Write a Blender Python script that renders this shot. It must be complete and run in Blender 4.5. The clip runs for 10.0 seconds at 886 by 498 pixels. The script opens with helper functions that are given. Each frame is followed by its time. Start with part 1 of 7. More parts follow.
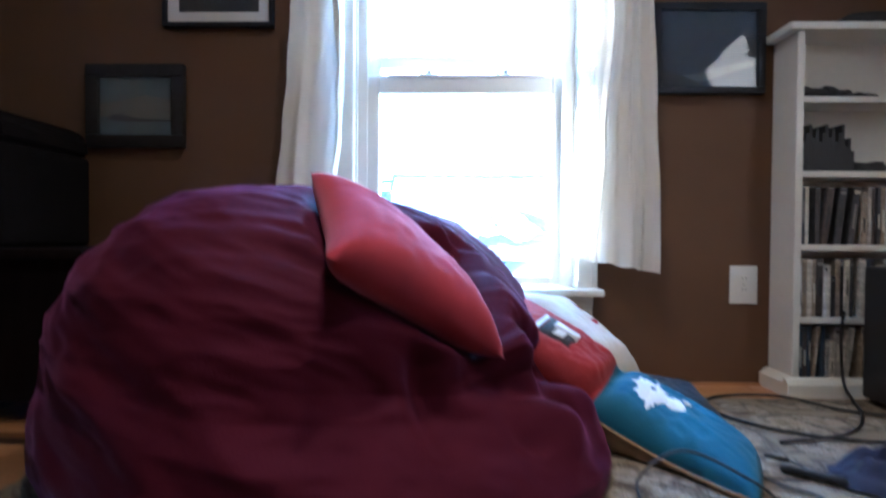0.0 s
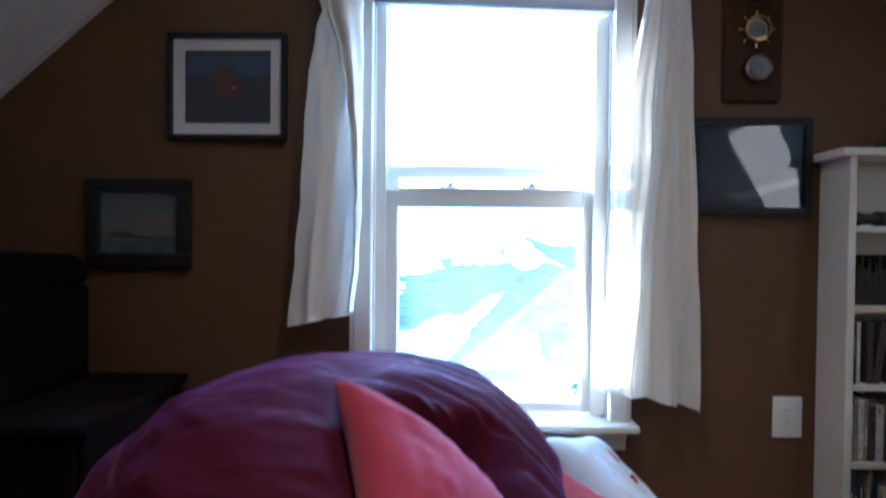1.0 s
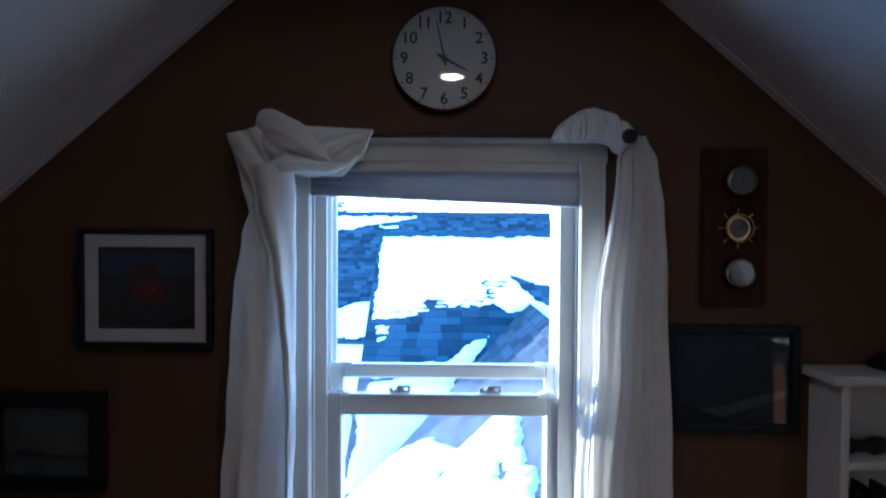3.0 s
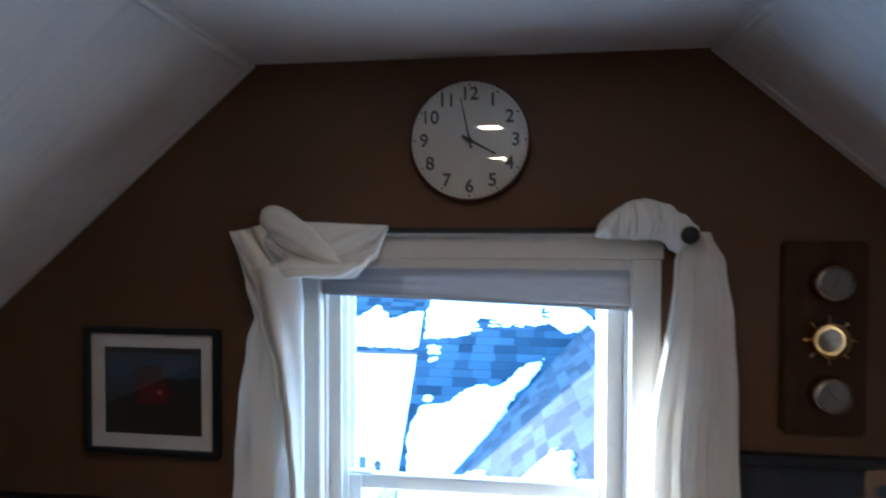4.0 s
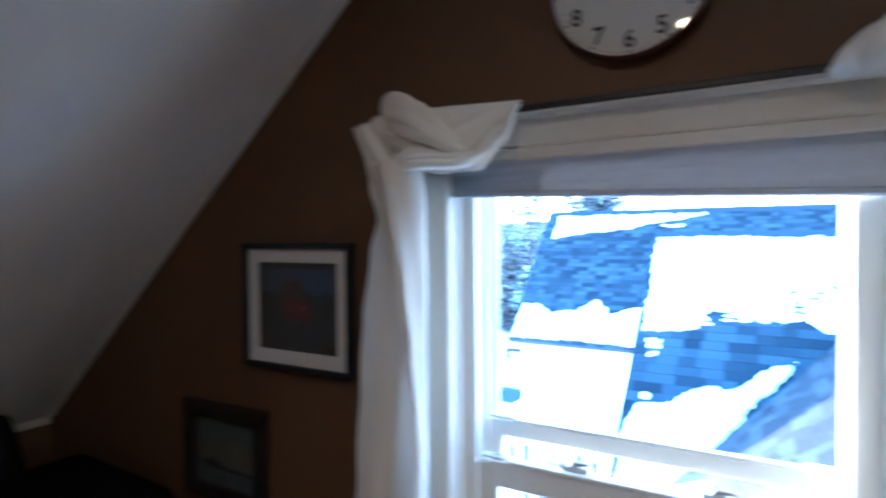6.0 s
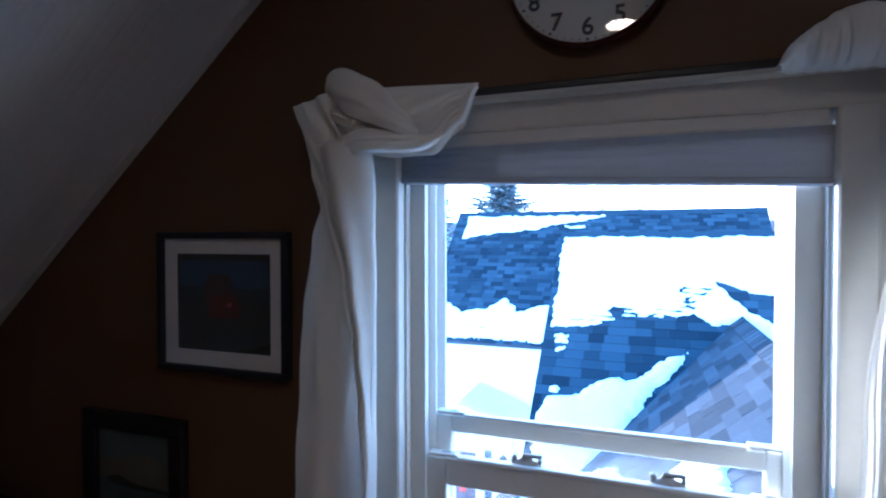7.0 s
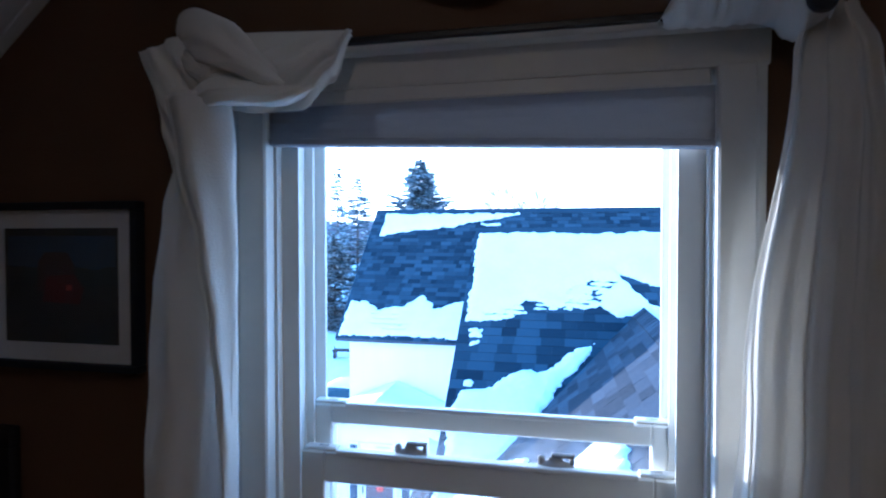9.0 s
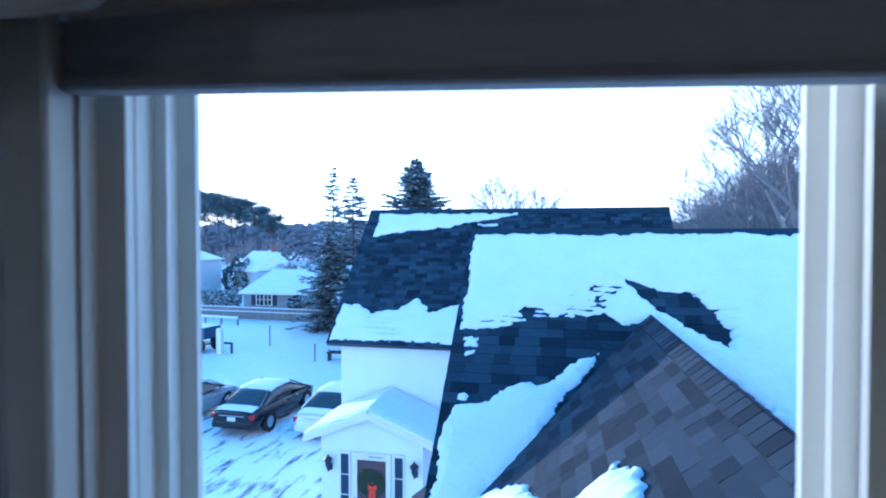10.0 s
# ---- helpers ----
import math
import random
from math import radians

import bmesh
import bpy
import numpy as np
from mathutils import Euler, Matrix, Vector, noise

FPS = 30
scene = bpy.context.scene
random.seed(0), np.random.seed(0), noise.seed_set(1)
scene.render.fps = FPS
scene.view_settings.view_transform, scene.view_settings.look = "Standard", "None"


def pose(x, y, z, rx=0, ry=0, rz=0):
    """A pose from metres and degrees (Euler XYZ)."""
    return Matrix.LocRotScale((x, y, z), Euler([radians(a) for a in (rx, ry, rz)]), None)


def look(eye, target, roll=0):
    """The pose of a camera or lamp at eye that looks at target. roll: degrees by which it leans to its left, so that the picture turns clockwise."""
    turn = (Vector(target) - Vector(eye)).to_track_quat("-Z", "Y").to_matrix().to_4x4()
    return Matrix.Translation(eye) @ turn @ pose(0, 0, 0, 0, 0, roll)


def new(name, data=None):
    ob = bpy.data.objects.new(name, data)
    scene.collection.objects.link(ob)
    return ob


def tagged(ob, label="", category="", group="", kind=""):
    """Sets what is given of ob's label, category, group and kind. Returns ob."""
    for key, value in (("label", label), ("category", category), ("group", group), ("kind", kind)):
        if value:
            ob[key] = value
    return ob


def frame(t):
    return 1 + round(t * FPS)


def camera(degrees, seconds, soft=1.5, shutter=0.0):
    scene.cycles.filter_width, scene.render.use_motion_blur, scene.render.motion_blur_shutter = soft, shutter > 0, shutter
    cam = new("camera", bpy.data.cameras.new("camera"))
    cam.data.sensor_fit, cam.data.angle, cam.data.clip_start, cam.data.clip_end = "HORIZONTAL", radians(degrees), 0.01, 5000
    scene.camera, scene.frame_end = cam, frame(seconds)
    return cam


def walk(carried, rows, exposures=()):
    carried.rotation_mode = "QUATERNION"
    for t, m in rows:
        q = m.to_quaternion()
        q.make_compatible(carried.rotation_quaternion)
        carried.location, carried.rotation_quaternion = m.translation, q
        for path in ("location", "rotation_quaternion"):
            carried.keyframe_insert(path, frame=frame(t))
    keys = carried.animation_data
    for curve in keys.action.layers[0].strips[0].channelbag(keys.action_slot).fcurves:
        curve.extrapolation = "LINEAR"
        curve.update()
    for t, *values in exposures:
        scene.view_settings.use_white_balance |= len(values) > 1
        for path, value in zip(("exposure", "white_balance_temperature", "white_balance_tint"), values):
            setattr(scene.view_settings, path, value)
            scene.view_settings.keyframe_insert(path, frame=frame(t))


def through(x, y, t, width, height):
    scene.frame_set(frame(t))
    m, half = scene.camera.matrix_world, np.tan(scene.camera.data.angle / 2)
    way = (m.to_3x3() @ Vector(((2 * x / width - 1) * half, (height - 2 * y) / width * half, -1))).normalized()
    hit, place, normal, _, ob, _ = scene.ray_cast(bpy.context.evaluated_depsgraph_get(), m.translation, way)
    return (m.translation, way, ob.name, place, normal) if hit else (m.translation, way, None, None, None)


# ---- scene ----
cam = camera(77.8, 10.0, soft=2.0, shutter=0.5)
PATH = [
    (0, (-0.015, 0.001, 0.502), 1.35, -0.99, 0.44),
    (0.2, (-0.055, 0.034, 0.600), 1.53, -0.94, 0.31),
    (0.5, (-0.110, 0.072, 0.704), 1.54, -0.92, 0.37),
    (0.7, (-0.120, 0.094, 0.777), 1.56, -0.79, 0.31),
    (1, (-0.098, 0.128, 0.921), 1.37, -0.92, 0.58),
    (1.3, (-0.084, 0.166, 1.092), 0.93, -0.89, 0.21),
    (1.5, (-0.061, 0.200, 1.160), 0.79, -1.21, 0.27),
    (1.8, (-0.036, 0.236, 1.221), 0.62, -1.08, 0.31),
    (2, (0.004, 0.249, 1.291), 1.23, -0.91, 0.44),
    (2.3, (0.021, 0.274, 1.387), 0.75, -1.06, 0.32),
    (2.5, (0.028, 0.290, 1.436), 0.67, -1.16, 0.28),
    (2.7, (0.020, 0.298, 1.487), 0.61, -1.09, 0.33),
    (3.8, (0.098, 0.513, 1.805), 3.94, -1.24, 0.18),
    (4, (0.111, 0.543, 1.849), 6.82, -1.24, 0.10),
    (4.2, (0.127, 0.578, 1.878), 9.76, -0.96, -0.01),
    (4.5, (0.131, 0.635, 1.862), 15.11, -1.16, -0.22),
    (4.7, (0.136, 0.664, 1.863), 19.64, -1.32, -0.28),
    (5, (0.147, 0.714, 1.893), 27.60, -1.18, -0.36),
    (5.2, (0.126, 0.713, 1.897), 30.92, -1.17, -0.48),
    (5.5, (0.166, 0.785, 1.779), 33.72, -1.08, -0.93),
    (5.8, (0.182, 0.806, 1.638), 32.79, -1.03, -0.95),
    (6, (0.223, 0.855, 1.606), 29.90, -1.09, -0.47),
    (6.2, (0.261, 0.890, 1.595), 23.60, -1.16, 0.03),
    (7.3, (0.076, 0.857, 1.573), 20.25, -1.09, -0.09),
    (7.5, (0.073, 0.856, 1.567), 19.98, -1.12, -0.15),
    (7.8, (0.105, 0.876, 1.573), 12.62, -1.12, 0.20),
    (8, (0.109, 0.877, 1.574), 12.05, -1.06, -0.10),
    (8.3, (0.125, 0.890, 1.567), 11.86, -1.08, -0.11),
    (8.5, (0.141, 0.908, 1.564), 12.04, -1.19, -0.11),
    (9, (0.164, 0.983, 1.523), 12.01, -1.17, -0.05),
    (9.5, (0.155, 1.219, 1.556), 11.91, -1.14, -0.07),
    (10, (0.112, 1.474, 1.552), 11.72, -1.19, -0.01),
]


def stand(eye, yaw, pitch, roll):
    a, b = radians(yaw), radians(pitch)
    ahead = Vector((-math.sin(a) * math.cos(b), math.cos(a) * math.cos(b), math.sin(b)))
    return look(eye, Vector(eye) + 2 * ahead, roll)


EXPOSURES = [(0.0, 6.5, 4380, 5), (0.5, 6.3, 4350, 5), (1.0, 5.93, 4320, 5), (1.5, 5.24, 4150, 6), (2.0, 4.72, 4150, 7), (2.7, 4.36, 4150, 8), (3.8, 5.28, 4610, 5), (4.5, 5.64, 4640, 5), (5.5, 5.98, 4660, 5), (6.0, 5.5, 4600, 6), (6.2, 5.35, 4540, 7), (7.3, 4.22, 4390, 11), (8.5, 4.1, 4370, 10), (9.0, 3.84, 4350, 10), (9.5, 3.22, 4320, 9), (10.0, 2.6, 4350, 8)]
walk(cam, [(t, stand(eye, yaw, pitch, roll)) for t, eye, yaw, pitch, roll in PATH], EXPOSURES)

# ---- world, sun, lamps ----
SUN_AZ, SUN_EL = -48.3, 3.7        # degrees from +y (to the left) and above the horizon
world = bpy.data.worlds.new("sky")
scene.world = world
world.use_nodes = True
wn = world.node_tree
sky = wn.nodes.new("ShaderNodeTexSky")
sky.sky_type = 'NISHITA'
sky.sun_disc = False
sky.sun_elevation = radians(SUN_EL)
sky.sun_rotation = radians(SUN_AZ)
sky.air_density, sky.dust_density, sky.ozone_density = 1.0, 1.2, 3.0
# pale haze that thickens evenly towards the horizon
tc = wn.nodes.new("ShaderNodeTexCoord")
sep = wn.nodes.new("ShaderNodeSeparateXYZ")
wn.links.new(tc.outputs["Generated"], sep.inputs[0])
thin = wn.nodes.new("ShaderNodeMapRange")
thin.interpolation_type = 'SMOOTHSTEP'
thin.inputs["From Min"].default_value, thin.inputs["From Max"].default_value = 0.0, 0.65
thin.inputs["To Min"].default_value, thin.inputs["To Max"].default_value = 0.88, 0.22
wn.links.new(sep.outputs["Z"], thin.inputs["Value"])
haze = wn.nodes.new("ShaderNodeMix")
haze.data_type = 'RGBA'
high = wn.nodes.new("ShaderNodeMapRange")
high.interpolation_type = 'SMOOTHSTEP'
high.inputs["From Min"].default_value, high.inputs["From Max"].default_value = 0.22, 0.80
wn.links.new(sep.outputs["Z"], high.inputs["Value"])
tone = wn.nodes.new("ShaderNodeMix")
tone.data_type = 'RGBA'
tone.inputs[6].default_value, tone.inputs[7].default_value = (2.95, 2.95, 2.95, 1), (0.9, 2.3, 3.7, 1)
wn.links.new(high.outputs[0], tone.inputs[0])
wn.links.new(tone.outputs[2], haze.inputs[7])
wn.links.new(thin.outputs[0], haze.inputs[0])
wn.links.new(sky.outputs[0], haze.inputs[6])
wn.links.new(haze.outputs[2], wn.nodes["Background"].inputs[0])
wn.nodes["Background"].inputs[1].default_value = 0.15

sun_data = bpy.data.lights.new("sun", 'SUN')
sun_data.energy, sun_data.angle, sun_data.color = 0.80, radians(0.6), (1.0, 0.80, 0.60)
sun = new("sun", sun_data)
az, el = radians(SUN_AZ), radians(SUN_EL)
to_sun = Vector((math.sin(az) * math.cos(el), math.cos(az) * math.cos(el), math.sin(el)))
sun.matrix_world = look(to_sun * 50, (0, 0, 0))


# ---- materials ----
def mat(name, base, rough=0.6, vary=0.25, scale=8.0, fine=60.0, bump=0.15, metal=0.0, spec=0.5, island=0.0, stretch=(1, 1, 1), tint=None, per_object=0.0):
    """A procedural surface: base colour with two scales of variation, and fine relief."""
    m = bpy.data.materials.new(name)
    m.use_nodes = True
    nt = m.node_tree
    b = nt.nodes["Principled BSDF"]
    b.inputs["Roughness"].default_value = rough
    b.inputs["Metallic"].default_value = metal
    b.inputs["Specular IOR Level"].default_value = spec
    tc = nt.nodes.new("ShaderNodeTexCoord")
    mp = nt.nodes.new("ShaderNodeMapping")
    mp.inputs["Scale"].default_value = stretch
    nt.links.new(tc.outputs["Object"], mp.inputs[0])
    n1 = nt.nodes.new("ShaderNodeTexNoise")
    n1.inputs["Scale"].default_value, n1.inputs["Detail"].default_value = scale, 4
    n2 = nt.nodes.new("ShaderNodeTexNoise")
    n2.inputs["Scale"].default_value, n2.inputs["Detail"].default_value = fine, 5
    for n in (n1, n2):
        nt.links.new(mp.outputs[0], n.inputs["Vector"])
    mix = nt.nodes.new("ShaderNodeMix")
    mix.data_type = 'FLOAT'
    mix.inputs[0].default_value = 0.35
    nt.links.new(n1.outputs["Fac"], mix.inputs[2])
    nt.links.new(n2.outputs["Fac"], mix.inputs[3])
    value = mix.outputs[0]
    if island or per_object:
        src = nt.nodes.new("ShaderNodeNewGeometry").outputs["Random Per Island"] if island else nt.nodes.new("ShaderNodeObjectInfo").outputs["Random"]
        mix2 = nt.nodes.new("ShaderNodeMix")
        mix2.data_type = 'FLOAT'
        mix2.inputs[0].default_value = island or per_object
        nt.links.new(value, mix2.inputs[2])
        nt.links.new(src, mix2.inputs[3])
        value = mix2.outputs[0]
    ramp = nt.nodes.new("ShaderNodeValToRGB")
    lo = tuple(c * (1 - vary) for c in base)
    hi = tuple(min(1, c * (1 + vary)) for c in (tint or base))
    span = 0.5 if (island or per_object) else 0.22
    ramp.color_ramp.elements[0].position, ramp.color_ramp.elements[1].position = 0.5 - span, 0.5 + span
    ramp.color_ramp.elements[0].color, ramp.color_ramp.elements[1].color = (*lo, 1), (*hi, 1)
    nt.links.new(value, ramp.inputs[0])
    nt.links.new(ramp.outputs[0], b.inputs["Base Color"])
    if bump:
        bp = nt.nodes.new("ShaderNodeBump")
        bp.inputs["Strength"].default_value, bp.inputs["Distance"].default_value = bump, 0.01
        nt.links.new(n2.outputs["Fac"], bp.inputs["Height"])
        nt.links.new(bp.outputs[0], b.inputs["Normal"])
    return m


def glass(name, rough=0.0, colour=(1, 1, 1)):
    """Clear thin pane: see-through with a Fresnel gloss."""
    m = bpy.data.materials.new(name)
    m.use_nodes = True
    nt = m.node_tree
    nt.nodes.remove(nt.nodes["Principled BSDF"])
    out = nt.nodes["Material Output"]
    tr = nt.nodes.new("ShaderNodeBsdfTransparent")
    tr.inputs[0].default_value = (*colour, 1)
    gl = nt.nodes.new("ShaderNodeBsdfGlossy")
    gl.inputs["Roughness"].default_value = rough
    lw = nt.nodes.new("ShaderNodeLayerWeight")
    pw = nt.nodes.new("ShaderNodeMath")
    pw.operation, pw.inputs[1].default_value = 'POWER', 5.0
    ma = nt.nodes.new("ShaderNodeMath")
    ma.operation, ma.inputs[1].default_value, ma.inputs[2].default_value = 'MULTIPLY_ADD', 0.93, 0.035
    mx = nt.nodes.new("ShaderNodeMixShader")
    nt.links.new(lw.outputs["Facing"], pw.inputs[0])
    nt.links.new(pw.outputs[0], ma.inputs[0])
    nt.links.new(ma.outputs[0], mx.inputs[0])
    nt.links.new(tr.outputs[0], mx.inputs[1])
    nt.links.new(gl.outputs[0], mx.inputs[2])
    nt.links.new(mx.outputs[0], out.inputs[0])
    return m


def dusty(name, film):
    """Window glass with a thin uneven film scattering daylight, added to haze the view."""
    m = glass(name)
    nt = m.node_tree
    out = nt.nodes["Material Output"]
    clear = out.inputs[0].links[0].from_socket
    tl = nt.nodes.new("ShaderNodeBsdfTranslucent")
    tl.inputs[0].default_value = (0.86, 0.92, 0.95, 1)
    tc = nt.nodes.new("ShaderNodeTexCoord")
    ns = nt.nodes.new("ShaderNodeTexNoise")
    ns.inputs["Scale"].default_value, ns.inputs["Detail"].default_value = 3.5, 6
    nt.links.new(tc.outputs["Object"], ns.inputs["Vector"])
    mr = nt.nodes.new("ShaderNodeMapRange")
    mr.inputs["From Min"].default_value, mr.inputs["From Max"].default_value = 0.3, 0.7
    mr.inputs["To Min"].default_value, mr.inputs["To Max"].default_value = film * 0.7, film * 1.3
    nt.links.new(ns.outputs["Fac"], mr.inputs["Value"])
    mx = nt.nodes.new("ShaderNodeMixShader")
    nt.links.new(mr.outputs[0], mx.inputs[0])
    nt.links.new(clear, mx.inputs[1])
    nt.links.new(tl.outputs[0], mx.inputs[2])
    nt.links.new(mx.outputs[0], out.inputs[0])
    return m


def cloth(name, base, through=0.3, rough=0.85, sheen=0.2, **k):
    """Fabric that lets part of the light through."""
    m = mat(name, base, rough, **k)
    nt = m.node_tree
    b = nt.nodes["Principled BSDF"]
    b.inputs["Sheen Weight"].default_value = sheen
    if through:
        tl = nt.nodes.new("ShaderNodeBsdfTranslucent")
        tl.inputs[0].default_value = (*base, 1)
        mx = nt.nodes.new("ShaderNodeMixShader")
        mx.inputs[0].default_value = through
        nt.links.new(b.outputs[0], mx.inputs[1])
        nt.links.new(tl.outputs[0], mx.inputs[2])
        nt.links.new(mx.outputs[0], nt.nodes["Material Output"].inputs[0])
    return m


def lamp_mat(name, colour, strength):
    m = bpy.data.materials.new(name)
    m.use_nodes = True
    b = m.node_tree.nodes["Principled BSDF"]
    b.inputs["Base Color"].default_value = (0.8, 0.8, 0.8, 1)
    b.inputs["Emission Color"].default_value = (*colour, 1)
    b.inputs["Emission Strength"].default_value = strength
    return m


WALL = mat("brown_wall_paint", (0.115, 0.057, 0.0225), 0.7, 0.12, 3.0, 180.0, 0.12)
CEIL = mat("white_ceiling_paint", (0.66, 0.63, 0.585), 0.85, 0.07, 2.0, 70.0, 0.13)
TRIM = mat("white_trim_paint", (0.70, 0.685, 0.615), 0.38, 0.06, 4.0, 40.0, 0.05)
VINYL = mat("white_vinyl", (0.77, 0.77, 0.72), 0.3, 0.04, 5.0, 60.0, 0.03)
PANE = glass("clear_glass")
WINDOW_PANE = dusty("hazed_window_glass", 0.0115)
SHADE = cloth("shade_fabric", (0.42, 0.43, 0.45), 0.22, 0.9, 0.1, vary=0.05, scale=4, fine=220, bump=0.2)
VOILE = cloth("white_curtain_cotton", (0.90, 0.88, 0.805), 0.27, 0.9, 0.3, vary=0.05, scale=9, fine=300, bump=0.2)
BLACK = mat("black_plastic", (0.012, 0.012, 0.013), 0.45, 0.3, 6, 90, 0.08)
FRAME_BLACK = mat("black_frame_wood", (0.006, 0.009, 0.017), 0.6, 0.3, 6, 60, 0.06, stretch=(1, 1, 6))
DARKWOOD = mat("dark_stained_wood", (0.020, 0.011, 0.008), 0.4, 0.45, 5, 50, 0.12, stretch=(6, 1, 1))
OAK = mat("orange_oak_floor", (0.36, 0.17, 0.06), 0.35, 0.3, 3, 40, 0.1, stretch=(1, 9, 1), per_object=0.5)
PAPER = mat("white_mat_board", (0.72, 0.71, 0.69), 0.9, 0.04, 5, 150, 0.05)
BRASS = mat("polished_brass", (0.72, 0.50, 0.20), 0.22, 0.12, 8, 60, 0.03, metal=1.0)
STEEL = mat("grey_metal", (0.45, 0.44, 0.42), 0.35, 0.2, 10, 80, 0.05, metal=0.8)
SNOW = mat("snow", (0.72, 0.75, 0.78), 0.7, 0.06, 2.5, 25, 0.5)
SIDING = mat("white_vinyl_siding", (0.74, 0.77, 0.80), 0.55, 0.05, 1.5, 20, 0.1)
SHINGLE = mat("grey_asphalt_shingle", (0.0112, 0.0245, 0.045), 0.95, 0.6, 3, 160, 0.5, spec=0.2, tint=(0.025, 0.039, 0.055), island=0.75)
SHINGLE_P = mat("grey_asphalt_shingle_single", (0.014, 0.022, 0.034), 0.95, 0.5, 3, 160, 0.5, spec=0.2, tint=(0.032, 0.039, 0.050), per_object=0.75)
SHINGLE_Q = mat("blue_grey_shingle_single", (0.0112, 0.0245, 0.045), 0.95, 0.6, 3, 160, 0.5, spec=0.2, tint=(0.025, 0.039, 0.055), per_object=0.75)
DRIP = mat("dark_drip_edge", (0.03, 0.035, 0.045), 0.5, 0.2, 3, 30, 0.05)


# ---- mesh helpers ----
def box(bm, x0, y0, z0, x1, y1, z1, bevel=0.0, seg=1):
    made = bmesh.ops.create_cube(bm, size=1.0)
    vs = made["verts"]
    for v in vs:
        v.co = Vector(((x0 + x1) / 2 + v.co.x * (x1 - x0), (y0 + y1) / 2 + v.co.y * (y1 - y0), (z0 + z1) / 2 + v.co.z * (z1 - z0)))
    if bevel:
        es = list({e for v in vs for e in v.link_edges})
        bmesh.ops.bevel(bm, geom=es, offset=bevel, segments=seg, affect='EDGES', profile=0.6)
    return vs


def cyl(bm, p, q, r0, r1=None, n=16, caps=True):
    p, q = Vector(p), Vector(q)
    d = q - p
    m = Matrix.Translation((p + q) / 2) @ d.to_track_quat('Z', 'Y').to_matrix().to_4x4()
    return bmesh.ops.create_cone(bm, cap_ends=caps, segments=n, radius1=r0, radius2=r0 if r1 is None else r1, depth=d.length, matrix=m)["verts"]


def lathe(bm, rings, n=32, m=None, close=True):
    """Rings of (radius, height) turned round z."""
    loops = []
    for r, h in rings:
        loops.append([bm.verts.new((r * math.cos(2 * math.pi * i / n), r * math.sin(2 * math.pi * i / n), h)) for i in range(n)])
    for a, b in zip(loops, loops[1:]):
        for i in range(n):
            bm.faces.new((a[i], a[(i + 1) % n], b[(i + 1) % n], b[i]))
    if close:
        bm.faces.new(loops[0][::-1])
        bm.faces.new(loops[-1])
    if m is not None:
        bmesh.ops.transform(bm, matrix=m, verts=[v for l in loops for v in l])
    return loops


def grid(bm, f, nu, nv, close_u=False):
    """A sheet of f(u, v) with u and v from 0 to 1."""
    vs = [[bm.verts.new(f(i / nu, j / nv)) for j in range(nv + 1)] for i in range(nu + (0 if close_u else 1))]
    n = len(vs)
    for i in range(nu):
        for j in range(nv):
            a, b = vs[i], vs[(i + 1) % n]
            bm.faces.new((a[j], b[j], b[j + 1], a[j + 1]))
    return vs


def tube(bm, pts, r, n=8):
    pts = [Vector(p) for p in pts]
    rings = []
    for i, p in enumerate(pts):
        d = (pts[min(i + 1, len(pts) - 1)] - pts[max(i - 1, 0)]).normalized()
        a = d.cross(Vector((0, 0, 1)))
        a = a.normalized() if a.length > 1e-3 else Vector((1, 0, 0))
        b = d.cross(a)
        rr = r(i / (len(pts) - 1)) if callable(r) else r
        rings.append([bm.verts.new(p + rr * (math.cos(2 * math.pi * k / n) * a + math.sin(2 * math.pi * k / n) * b)) for k in range(n)])
    for a, b in zip(rings, rings[1:]):
        for k in range(n):
            bm.faces.new((a[k], a[(k + 1) % n], b[(k + 1) % n], b[k]))
    bm.faces.new(rings[0][::-1])
    bm.faces.new(rings[-1])


def smooth_path(pts, per=8):
    """A Catmull-Rom line through the points."""
    p = [Vector(q) for q in pts]
    p = [p[0] * 2 - p[1]] + p + [p[-1] * 2 - p[-2]]
    out = []
    for i in range(1, len(p) - 2):
        for k in range(per):
            t = k / per
            out.append(0.5 * (2 * p[i] + (p[i + 1] - p[i - 1]) * t + (2 * p[i - 1] - 5 * p[i] + 4 * p[i + 1] - p[i + 2]) * t * t + (3 * p[i] - p[i - 1] - 3 * p[i + 1] + p[i + 2]) * t ** 3))
    out.append(p[-2])
    return out


def finish(name, bm, material, soft=False, angle=40):
    me = bpy.data.meshes.new(name)
    bmesh.ops.recalc_face_normals(bm, faces=bm.faces)
    bm.to_mesh(me)
    bm.free()
    for m in (material if isinstance(material, (list, tuple)) else [material]):
        me.materials.append(m)
    if soft:
        for p in me.polygons:
            p.use_smooth = True
        me.set_sharp_from_angle(angle=radians(angle))
    return me


def part(name, bm, material, parent=None, label="", soft=False, angle=40):
    ob = new(name, finish(name, bm, material, soft, angle))
    if parent is not None:
        ob.parent = parent
    if label:
        ob["label"] = label
    return ob


def thing(name, label, category, group="", kind="", m=None):
    ob = new(name)
    ob.empty_display_size = 0.1
    if m is not None:
        ob.matrix_world = m
    return tagged(ob, label, category, group, kind)


def boxes(*rows, bevel=0.0, seg=1):
    bm = bmesh.new()
    for r in rows:
        box(bm, *r, bevel=bevel, seg=seg)
    return bm


def structure(name, bm, material, label, category, soft=False):
    return tagged(part(name, bm, material, soft=soft), label, category, kind="structure")


